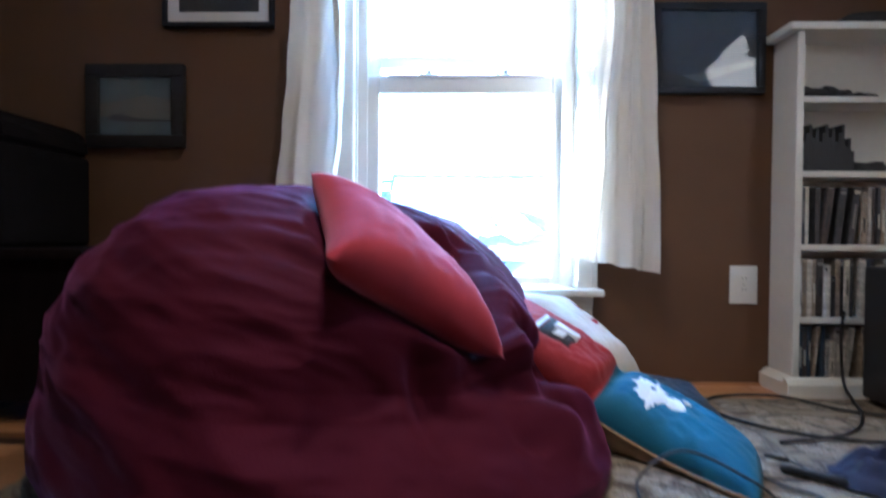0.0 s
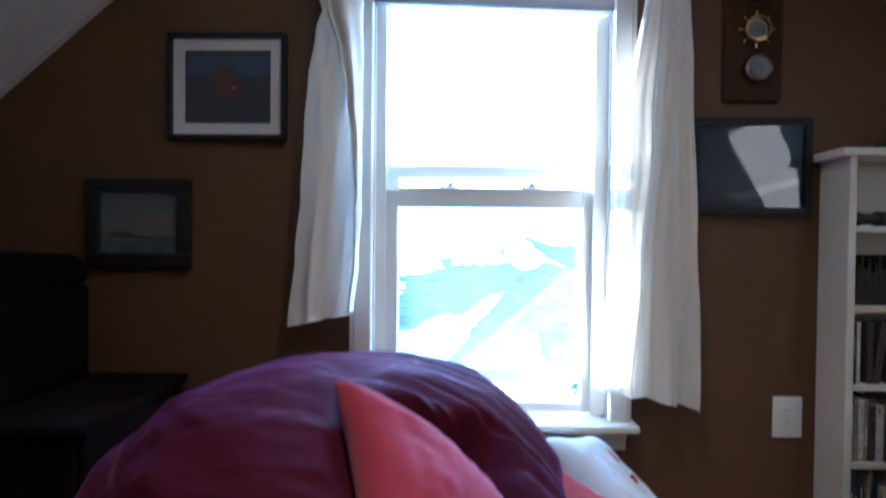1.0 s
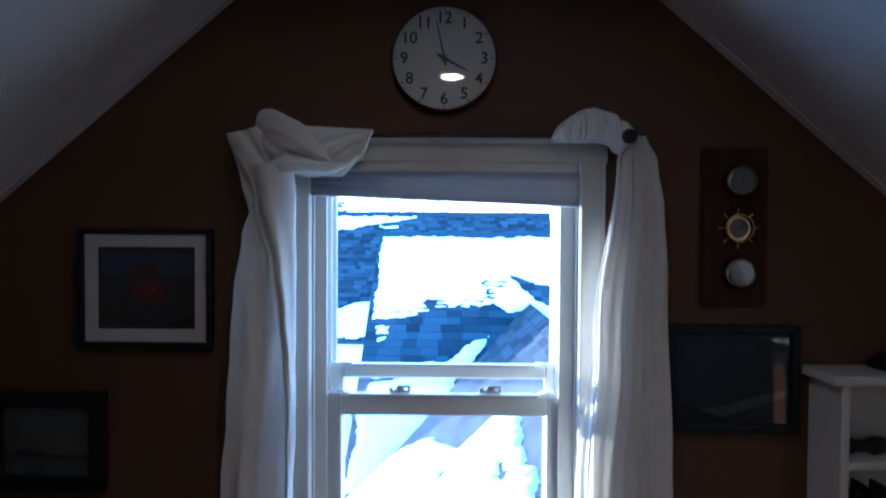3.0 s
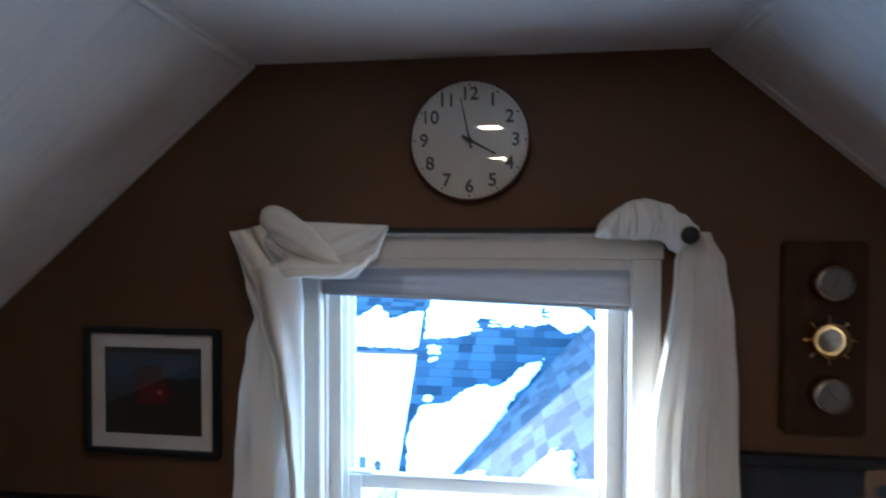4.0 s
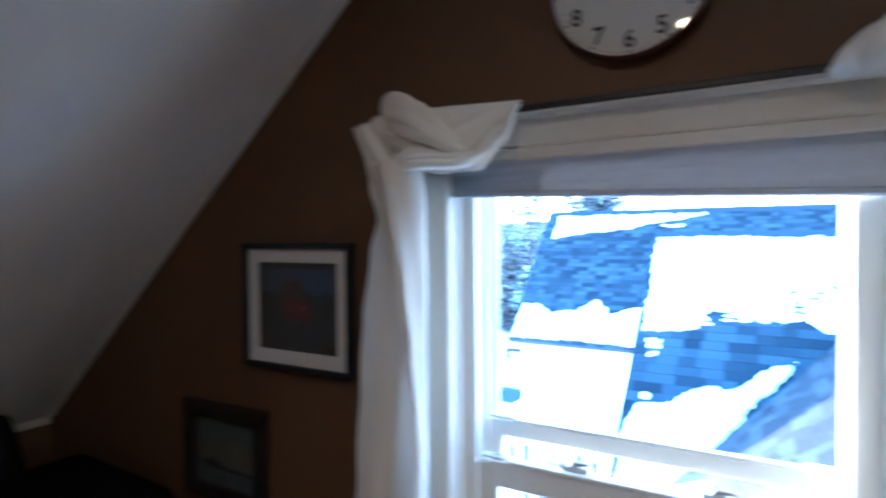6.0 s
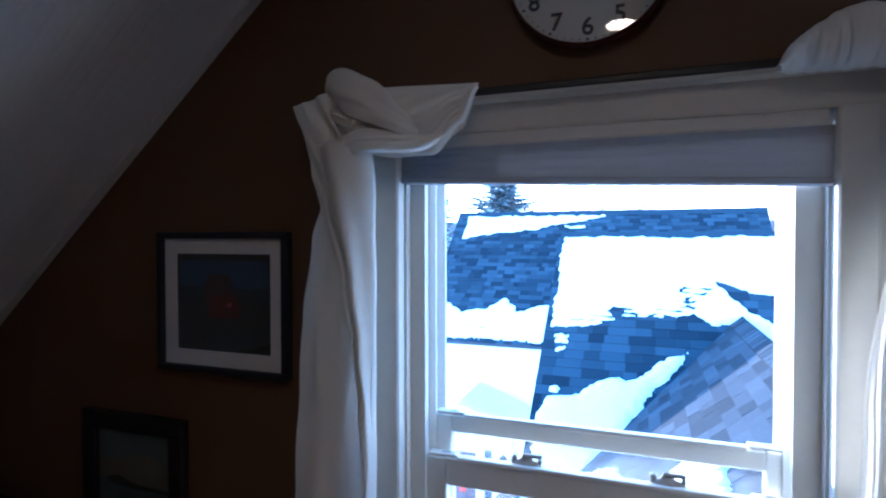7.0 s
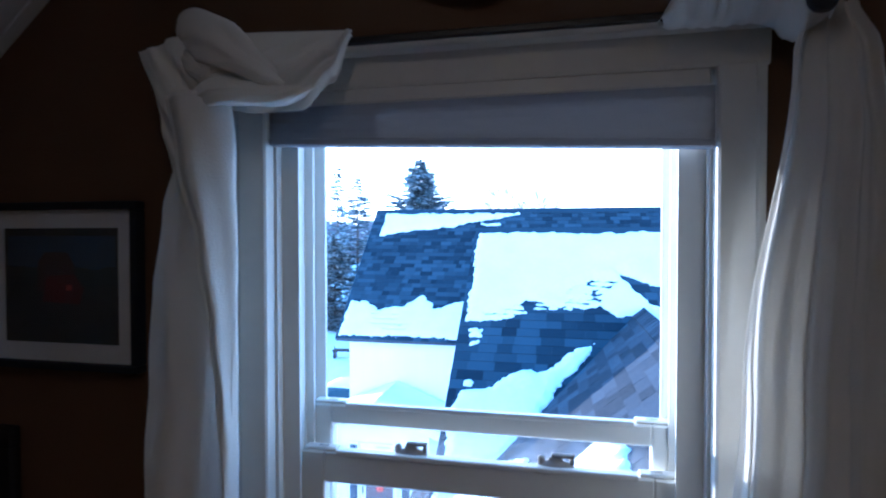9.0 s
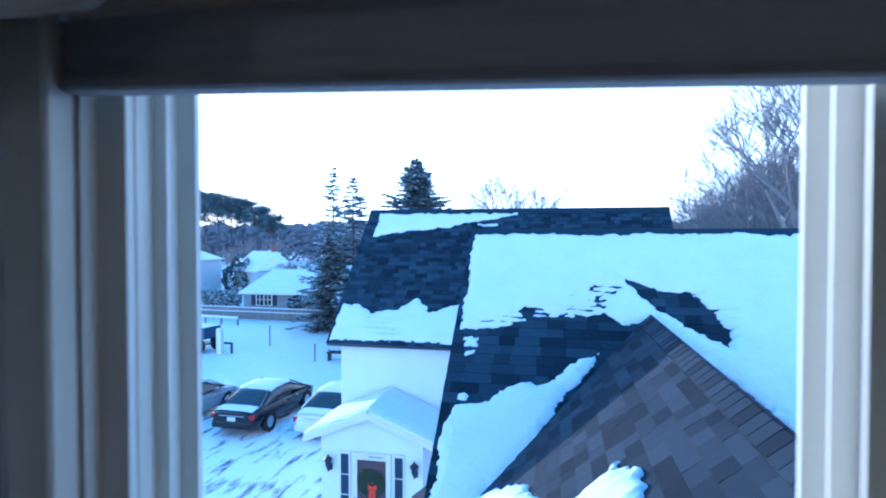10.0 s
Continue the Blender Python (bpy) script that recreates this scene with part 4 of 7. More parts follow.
RIDGES = [(Vector(a), Vector(b), r, k) for a, b, r, k in (
    ((0.370, -0.180, 0.250), (0.515, -0.050, 0.130), 0.055, 0.055), ((0.335, -0.262, 0.205), (0.455, -0.175, 0.115), 0.042, 0.046),
    ((0.335, -0.225, 0.245), (0.480, -0.115, 0.135), 0.018, -0.024), ((0.290, -0.300, 0.225), (0.400, -0.260, 0.120), 0.020, -0.016))]


def bean_bag():
    satin = mat("plum_satin", (0.045, 0.0056, 0.0112), 0.70, 0.25, 5, 240, 0.10, spec=0.14)
    satin.node_tree.nodes["Principled BSDF"].inputs["Specular Tint"].default_value = (0.85, 0.28, 0.72, 1)
    satin.node_tree.nodes["Principled BSDF"].inputs["Sheen Weight"].default_value = 0.19
    satin.node_tree.nodes["Principled BSDF"].inputs["Sheen Roughness"].default_value = 0.35
    satin.node_tree.nodes["Principled BSDF"].inputs["Sheen Tint"].default_value = (0.80, 0.25, 0.70, 1)

    inv = RED_AT.inverted()
    nrm = RED_AT.to_3x3() @ Vector((0, 0, 1))

    def f(u, v):
        th = 2 * math.pi * u
        x, y, z = bag_point(th, v)
        p = Vector((x, y, z))
        top = smooth01(0.40, 0.75, v) * (0.15 + 0.85 * smooth01(-0.22, 0.12, x))
        # long folds running across the dome, soft wrinkles lower down
        bend = y + 0.22 * x * x + 0.05 * noise.noise((x * 2.5, y * 2, 1))
        w = top * 0.012 * (1 - 2.6 * abs(noise.noise((x * 1.6, bend * 15.0, 0.3))))
        w += top * 0.008 * (1 - 2.4 * abs(noise.noise((x * 2.2 + 4, bend * 30.0, 0.6))))
        for k, (fr, am) in enumerate(((2.6, 0.012), (6.0, 0.008), (14.0, 0.003))):
            q = Vector((x * fr, y * fr, z * fr * 2.6 + 0.8 * fr * x)) + Vector((k * 7.1, 0, 0))
            w += am * (1 - 0.6 * top) * (1 - 2 * abs(noise.noise(q)))
        # gathered folds fanning out below the sagging side
        ang = math.atan2(y, x)
        fan = smooth01(-1.45, -0.95, ang) * (1 - smooth01(0.05, 0.5, ang))
        band = smooth01(0.10, 0.20, z) * (1 - smooth01(0.27, 0.36, z))
        w += fan * band * (0.020 * math.sin(17 * ang + 9 * z + 2.5 * noise.noise((x * 5, y * 5, z * 6))) - 0.022)
        # a pinched fold pushed out beside the cushion
        for qx, qy, qz, rad, am in ((0.385, -0.250, 0.240, 0.058, 0.062), (0.450, -0.205, 0.215, 0.070, 0.055), (0.30, -0.285, 0.295, 0.040, 0.020), (0.36, -0.33, 0.20, 0.055, -0.018)):
            w += am * math.exp(-((x - qx) ** 2 + (y - qy) ** 2 + 1.6 * (z - qz) ** 2) / rad ** 2)
        # gathered ridges running down from the cushion's lowest corner
        rise = 0.0
        for ra, rb, rad, am in RIDGES:
            t = min(1, max(0, (p - ra).dot(rb - ra) / (rb - ra).length_squared))
            rise += am * math.exp(-((p - ra.lerp(rb, t)).length / rad) ** 2)
        fade = smooth01(0.02, 0.2, v) * (1 - smooth01(0.97, 1.0, v))
        n = Vector((x, y, max(0.05, (v - 0.3) * 0.8))).normalized()
        p = p + n * w * fade + Vector((0.25, -0.15, 0.95)) * rise
        p.z = max(0.004, p.z)
        p = BAG + p
        # hollow pressed in by the red cushion
        q = inv @ p
        press = (1 - smooth01(0.16, 0.25, abs(q.x))) * (1 - smooth01(0.16, 0.25, abs(q.y)))
        if q.z > -0.05:
            p = p - press * (q.z + 0.05) * nrm
        p.z = max(0.004, p.z)
        return p
    bag = thing("bean_bag", "large round plum satin bean bag chair, slumped and wrinkled", "bean bag")
    bm = bmesh.new()
    grid(bm, f, 300, 170, close_u=True)
    bmesh.ops.remove_doubles(bm, verts=bm.verts, dist=0.0008)
    part("cover", bm, satin, bag, soft=True, angle=180)
    bm = bmesh.new()
    lathe(bm, [(0.47, 0.0005), (0.50, 0.003)], 48, Matrix.Translation(BAG + Vector((0, 0, 0.0125))))
    part("base_panel", bm, satin, bag)
    # zip closed along the back
    bm = bmesh.new()
    tube(bm, [f(0.22 + 0.08 * i / 30, 0.16) for i in range(31)], 0.005, 6)
    part("zip", bm, BLACK, bag, soft=True)


bean_bag()


def pillow_bm(w, h, thick, seed, sag=0.0, n=36, pinch=0.06, crease=0.0):
    """A stuffed square cushion in its own xy plane with pulled corners; returns the mesh and the front surface."""
    def surf(a, b, side):
        ex, ey = 1 - pinch * (1 - b * b) * 1.0, 1 - pinch * (1 - a * a) * 1.0
        x, y = a * w / 2 * ex, b * h / 2 * ey
        t = ((1 - a ** 4) * (1 - b ** 4)) ** 0.55
        dent = crease * math.exp(-((a + 0.17 - 0.08 * b) / 0.11) ** 2)
        t, y = t * (1 - dent), y * (1 - 0.16 * dent)
        k = 1 + 0.12 * noise.noise((a * 1.8, b * 1.8, seed)) + 0.05 * noise.noise((a * 6, b * 6, seed + 4))
        return Vector((x, y, side * thick / 2 * t * k - sag * (a * a)))
    bm = bmesh.new()
    for side in (1, -1):
        grid(bm, lambda u, v: surf(2 * u - 1, 2 * v - 1, side), n, n)
    bmesh.ops.remove_doubles(bm, verts=bm.verts, dist=0.0004)
    return bm, surf


def cushions():
    red = cloth("red_plush", (0.26, 0.013, 0.024), 0.0, 0.95, 0.34, vary=0.2, scale=12, fine=420, bump=0.08)
    red.node_tree.nodes["Principled BSDF"].inputs["Sheen Tint"].default_value = (1.0, 0.42, 0.62, 1)
    p = thing("red_cushion", "soft red plush square cushion lying on the bean bag", "cushion", m=RED_AT)
    bm, _ = pillow_bm(0.41, 0.41, 0.14, 1.0, pinch=0.13)
    for v in bm.verts:
        # one corner droops over the bag, and the edge above it is drawn in
        a, b = v.co.x / 0.205, v.co.y / 0.205
        k = smooth01(0.1, 1.9, a + b)
        v.co.y -= 0.055 * max(0.0, b) ** 2 * max(0.0, 1 - (a - 0.15) ** 2) + 0.02 * k
        v.co.z -= 0.075 * k
    part("cover", bm, red, p, soft=True, angle=70)

    # long printed cushion leaning on the bag: tan back, red and blue front
    blue = cloth("blue_cotton", (0.011, 0.100, 0.190), 0.0, 0.8, 0.06, vary=0.18, scale=8, fine=260, bump=0.2)
    redc = cloth("red_cotton", (0.27, 0.011, 0.013), 0.0, 0.8, 0.05, vary=0.15, scale=8, fine=260, bump=0.2)
    tan = cloth("tan_cotton", (0.28, 0.18, 0.09), 0.0, 0.85, 0.2, vary=0.2, scale=8, fine=260, bump=0.2)
    cream = cloth("cream_cotton", (0.56, 0.51, 0.43), 0.0, 0.85, 0.2, vary=0.12, scale=8, fine=260, bump=0.2)
    white = cloth("white_felt", (0.72, 0.73, 0.74), 0.0, 0.9, 0.2, vary=0.08, scale=20, fine=300, bump=0.2)
    black = cloth("black_felt", (0.015, 0.015, 0.02), 0.0, 0.9, 0.2, vary=0.2, scale=20, fine=300, bump=0.2)
    head, bend, tail = Vector((0.105, 1.355, 0.330)), Vector((0.415, 1.525, 0.0)), Vector((0.615, 1.165, 0.035))
    across = Vector((0.41, 0.905, 0.10)).normalized()

    def surf(a, b, side, lift=0.0):
        """The bent cushion: a runs from its raised red end to its blue end on the rug."""
        s = (a + 1) / 2
        spine = head * (1 - s) ** 2 + bend * 2 * s * (1 - s) + tail * s * s
        along = ((bend - head) * (1 - s) + (tail - bend) * s).normalized()
        out = along.cross(across).normalized()
        dent = 0.38 * math.exp(-((a + 0.13 - 0.06 * b) / 0.10) ** 2)
        wide = 0.165 * (1 - 0.12 * (1 - a * a)) * (1 - 0.10 * dent)
        t = ((1 - a ** 4) * (1 - b ** 4)) ** 0.55 * (1 - dent)
        k = 1 + 0.12 * noise.noise((a * 1.8, b * 1.8, 6.0)) + 0.06 * noise.noise((a * 6, b * 6, 10.0)) + 0.05 * noise.noise((a * 14, b * 9, 3.0))
        p = spine + across * (b * wide * (1 - 0.62 * max(0.0, b) * smooth01(0.0, 1.0, a))) - along * ((0.03 if a < 0 else -0.018) * a * (1 - b * b)) + out * (side * 0.085 * t * k + lift)
        p.z = max(p.z, 0.0135)
        return p
    c = thing("printed_cushion", "blue and red printed cushion leaning on the bean bag", "cushion")
    bm = bmesh.new()
    for side in (1, -1):
        before = len(bm.faces)
        grid(bm, lambda u, v: surf(2 * u - 1, 2 * v - 1, side), 110, 50)
        bm.faces.ensure_lookup_table()
        for i in range(before, len(bm.faces)):
            a = 2 * ((i - before) // 50 + 0.5) / 110 - 1
            bm.faces[i].material_index = 2 if side < 0 else (1 if a < -0.17 else 0)
    bmesh.ops.remove_doubles(bm, verts=bm.verts, dist=0.0004)
    part("cover", bm, [blue, redc, tan], c, soft=True, angle=70)
    bm = bmesh.new()
    tube(bm, [surf(-0.97 + 1.94 * i / 60, -1, 1) for i in range(61)], 0.0045, 6)
    part("piping", bm, tan, c, "tan piping along the seam", soft=True)

    def patch(name, pts, material, lift=0.003):
        """A felt patch that follows the cushion's front."""
        bm = bmesh.new()
        mid = [sum(p[i] for p in pts) / len(pts) for i in (0, 1)]
        rings = 5
        loops = []
        for k in range(rings + 1):
            t = k / rings
            loops.append([bm.verts.new(surf(mid[0] + (p[0] - mid[0]) * t, mid[1] + (p[1] - mid[1]) * t, 1, lift * (1 if k < rings else -0.5))) for p in pts])
        n = len(pts)
        for a, b in zip(loops, loops[1:]):
            for i in range(n):
                bm.faces.new((a[i], a[(i + 1) % n], b[(i + 1) % n], b[i]))
        bmesh.ops.remove_doubles(bm, verts=bm.verts, dist=0.0003)
        part(name, bm, material, c, soft=True, angle=80)

    def blob(cx, cy, rx, ry, seed, n=28, rough=0.25):
        return [(cx + rx * math.cos(2 * math.pi * i / n) * (1 + rough * noise.noise((i * 0.55, seed, 0))), cy + ry * math.sin(2 * math.pi * i / n) * (1 + rough * noise.noise((i * 0.55, seed, 5)))) for i in range(n)]
    patch("white_patch", blob(0.20, -0.10, 0.16, 0.58, 2.0, n=44, rough=0.7), white, 0.004)
    patch("white_patch", blob(0.42, -0.20, 0.10, 0.22, 7.0, rough=0.9), white, 0.004)
    patch("white_patch", blob(0.52, 0.10, 0.04, 0.10, 9.0, rough=0.4), white, 0.004)
    patch("blue_line", blob(0.22, -0.06, 0.03, 0.16, 3.0, n=20, rough=0.8), blue, 0.006)
    patch("black_square", [(-0.86, -0.42), (-0.74, -0.43), (-0.60, -0.44), (-0.60, -0.05), (-0.60, 0.34), (-0.74, 0.36), (-0.86, 0.38), (-0.86, 0.0)], black, 0.004)
    patch("white_bar", [(-0.78, -0.30), (-0.69, -0.30), (-0.69, -0.06), (-0.78, -0.06)], white, 0.007)
    patch("white_band", [(-0.82, -0.06), (-0.70, -0.07), (-0.59, -0.08), (-0.59, 0.16), (-0.70, 0.20), (-0.82, 0.22)], white, 0.008)
    patch("white_edge", [(-0.885, -0.42), (-0.858, -0.42), (-0.858, 0.38), (-0.885, 0.38)], white, 0.006)

    e = thing("navy_cushion", "dark navy cushion with a white print lying behind the blue one", "cushion", m=frame_of((0.575, 1.555, 0.052), (0.80, 0.28, -0.26), (0.25, -0.30, 0.9)))
    bm, surf3 = pillow_bm(0.31, 0.21, 0.09, 15.0, pinch=0.12)
    part("cover", bm, cloth("navy_cotton", (0.012, 0.018, 0.03), 0.0, 0.85, 0.1, vary=0.25, scale=8, fine=260, bump=0.2), e, soft=True, angle=70)
    bm = bmesh.new()
    grid(bm, lambda u, v: surf3(-0.62 + 0.34 * u + 0.10 * v, -0.30 + 0.62 * v, 1) + Vector((0, 0, 0.003)), 10, 8)
    part("white_print", bm, white, e)

    d = thing("cream_cushion", "cream printed cushion lying against the wall behind the blue one", "cushion", m=frame_of((0.345, 1.705, 0.195), (0.5, -0.78, -0.42), (0.35, -0.25, 0.8)))
    bm, surf2 = pillow_bm(0.44, 0.23, 0.17, 11.0, pinch=0.12)
    part("cover", bm, cream, d, soft=True, angle=70)
    green = cloth("green_print", (0.12, 0.20, 0.10), 0.0, 0.85, 0.1, vary=0.2)
    for i, (x, y, w, h, material) in enumerate(((-0.30, 0.35, 0.10, 0.03, redc), (-0.30, 0.20, 0.14, 0.03, redc), (-0.05, 0.45, 0.08, 0.10, green), (0.15, 0.2, 0.07, 0.08, redc))):
        bm = bmesh.new()
        grid(bm, lambda u, v: surf2(x + w * (2 * u - 1), y + h * (2 * v - 1), 1) + Vector((0, 0, 0.002)), 8, 4)
        part("print_bar", bm, material, d)


cushions()


# ---- floor, rug and what lies on it ----
def rug():
    m = bpy.data.materials.new("faded_floral_rug")
    m.use_nodes = True
    nt = m.node_tree
    b = nt.nodes["Principled BSDF"]
    b.inputs["Roughness"].default_value = 0.95
    tc = nt.nodes.new("ShaderNodeTexCoord")
    vo = nt.nodes.new("ShaderNodeTexVoronoi")
    vo.inputs["Scale"].default_value = 7.5
    ns = nt.nodes.new("ShaderNodeTexNoise")
    ns.inputs["Scale"].default_value, ns.inputs["Detail"].default_value = 6.0, 8
    ns.inputs["Distortion"].default_value = 1.6
    fine = nt.nodes.new("ShaderNodeTexNoise")
    fine.inputs["Scale"].default_value, fine.inputs["Detail"].default_value = 150, 4
    for n in (vo, ns, fine):
        nt.links.new(tc.outputs["Object"], n.inputs["Vector"])
    mul = nt.nodes.new("ShaderNodeMath")
    mul.operation = 'MULTIPLY_ADD'
    mul.inputs[1].default_value = 0.45
    nt.links.new(vo.outputs["Distance"], mul.inputs[0])
    nt.links.new(ns.outputs["Fac"], mul.inputs[2])
    ramp = nt.nodes.new("ShaderNodeValToRGB")
    e = ramp.color_ramp.elements
    e[0].position, e[0].color = 0.42, (0.029, 0.020, 0.013, 1)
    e[1].position, e[1].color = 0.51, (0.092, 0.065, 0.038, 1)
    for pos, col in ((0.59, (0.17, 0.135, 0.087)), (0.67, (0.29, 0.25, 0.19)), (0.74, (0.055, 0.041, 0.026)), (0.82, (0.20, 0.162, 0.112))):
        k = e.new(pos)
        k.color = (*col, 1)
    tuft = nt.nodes.new("ShaderNodeMath")
    tuft.operation = 'MULTIPLY_ADD'
    tuft.inputs[1].default_value = 0.30
    low = nt.nodes.new("ShaderNodeMath")
    low.operation = 'SUBTRACT'
    low.inputs[1].default_value = 0.5
    nt.links.new(fine.outputs["Fac"], low.inputs[0])
    nt.links.new(low.outputs[0], tuft.inputs[0])
    nt.links.new(mul.outputs[0], tuft.inputs[2])
    nt.links.new(tuft.outputs[0], ramp.inputs[0])
    nt.links.new(ramp.outputs[0], b.inputs["Base Color"])
    bp = nt.nodes.new("ShaderNodeBump")
    bp.inputs["Strength"].default_value, bp.inputs["Distance"].default_value = 0.9, 0.006
    nt.links.new(fine.outputs["Fac"], bp.inputs["Height"])
    nt.links.new(bp.outputs[0], b.inputs["Normal"])
    r = thing("rug", "cream and brown faded floral rug on an oak floor", "rug")
    bm = bmesh.new()
    grid(bm, lambda u, v: (-0.90 + 2.75 * u, -1.6 + 3.36 * v, 0.006 + 0.002 * noise.noise((u * 14, v * 16, 0))), 60, 60)
    ob = part("rug_surface", bm, m, r)
    ob.modifiers.new("thick", 'SOLIDIFY').thickness = 0.006


rug()


def floor_boards():
    """Oak boards running along the gable wall, the strip that shows at the rug's edges."""
    L, R = CX - KNEE, CX + KNEE
    floor = bpy.data.objects["floor"]
    meshes = []
    for ln in (0.9, 1.25, 1.6):
        bm = boxes((0, 0, -0.018, ln - 0.002, 0.081, 0.0), bevel=0.0012)
        meshes.append(finish("board", bm, OAK))
    rnd = random.Random(2)
    y = WY - 0.082
    while y > BACK:
        x = L - rnd.uniform(0, 0.8)
        while x < R:
            k = rnd.randrange(3)
            if x > L - 0.09:
                ob = new("board", meshes[k])
                ob.location = (x, y, -0.0005)
                ob.parent = floor
            x += (0.9, 1.25, 1.6)[k]
        y -= 0.0825


def cable(label, pts, r=0.0046):
    ob = thing("cable", label, "cable", "cables on the rug")
    bm = bmesh.new()
    tube(bm, smooth_path(pts, 8), r, 7)
    part("cord", bm, BLACK, ob, soft=True)


def floor_things():
    z = 0.0135
    cable("black cable looped on the rug by the bookcase", [(1.30, 1.55, z), (1.21, 1.40, z), (1.02, 1.36, z + 0.002), (0.83, 1.44, z), (0.73, 1.60, z), (0.80, 1.74, z), (1.0, 1.74, z + 0.006), (1.12, 1.62, z), (1.28, 1.53, z + 0.004)])
    cable("black cable running up the bookcase front", [(0.78, 1.35, z), (0.98, 1.40, z + 0.008), (1.12, 1.55, z + 0.01), (1.20, 1.70, z + 0.01), (1.225, 1.775, 0.06), (1.235, 1.806, 0.20), (1.245, 1.806, 0.28)])
    cable("black cable trailing over the rug in front of the cushion", [(0.33, 0.98, z), (0.34, 1.06, z + 0.03), (0.44, 1.10, 0.085), (0.55, 1.04, 0.05), (0.60, 0.97, z), (0.66, 1.0, z), (0.69, 1.06, z), (0.64, 1.12, z), (0.62, 1.2, z)], 0.0028)
    hook = thing("cable", "black cable with a small plug curled on the rug", "cable", "cables on the rug")
    bm = bmesh.new()
    tube(bm, smooth_path([(0.62, 1.15, z), (0.70, 1.14, z), (0.745, 1.18, z), (0.735, 1.24, z)], 8), 0.0023, 7)
    part("cord", bm, BLACK, hook, soft=True)
    bm = bmesh.new()
    tube(bm, [(0.735, 1.24, z), (0.71, 1.262, z), (0.695, 1.268, z)], lambda t: 0.0055 - 0.002 * t, 8)
    part("plug", bm, BLACK, hook, soft=True)
    bar = thing("remote_control", "slim black remote control lying on the rug", "remote", m=pose(0.735, 1.155, 0.0125, 0, 0, -40))
    part("body", boxes((-0.06, -0.013, 0, 0.06, 0.013, 0.012), bevel=0.004, seg=2), BLACK, bar, soft=True)
    for i in range(5):
        part("button", boxes((-0.045 + i * 0.018, -0.005, 0.0122, -0.036 + i * 0.018, 0.005, 0.0138), bevel=0.001), mat("grey_rubber", (0.12, 0.12, 0.12), 0.7) if i == 0 else bpy.data.materials["grey_rubber"], bar)
    toy = thing("crumpled_cloth", "dark blue and red crumpled cloth lying on the rug", "cloth", m=pose(0.87, 1.115, 0.0125, 0, 0, -35))
    navy = cloth("navy_cloth", (0.007, 0.007, 0.026), 0.0, 0.85, 0.05, vary=0.4, scale=20)
    wine = cloth("wine_cloth", (0.10, 0.012, 0.02), 0.0, 0.85, 0.05, vary=0.3, scale=20)

    def heap(u, v):
        a, r = 2 * math.pi * u, v
        k = 1 + 0.35 * noise.noise((math.cos(a) * 1.6, math.sin(a) * 1.6, 3))
        h = 0.055 * (1 - r ** 2) * (1 + 0.8 * noise.noise((r * 3, a * 1.3, 8)))
        return Vector((0.12 * r * k * math.cos(a), 0.075 * r * k * math.sin(a), max(0.001, h)))
    bm = bmesh.new()
    grid(bm, heap, 48, 14, close_u=True)
    bmesh.ops.remove_doubles(bm, verts=bm.verts, dist=0.0004)
    for f in bm.faces:
        if f.calc_center_median().x > 0.03 and f.calc_center_median().y > 0:
            f.material_index = 1
    part("folds", bm, [navy, wine], toy, soft=True, angle=80)
    sp = thing("subwoofer", "black box speaker standing on the rug before the bookcase", "speaker")
    part("cabinet", boxes((1.255, 1.50, 0.022, 1.565, 1.74, 0.43), bevel=0.012, seg=3), BLACK, sp, soft=True)
    part("grille", boxes((1.27, 1.490, 0.05, 1.55, 1.499, 0.41), bevel=0.003), mat("black_grille_cloth", (0.010, 0.010, 0.011), 0.95, 0.4, 40, 400, 0.4), sp)
    for x in (1.285, 1.535):
        for y in (1.53, 1.71):
            part("foot", boxes((x - 0.015, y - 0.015, 0.0125, x + 0.015, y + 0.015, 0.0215), bevel=0.002), BLACK, sp)


floor_things()


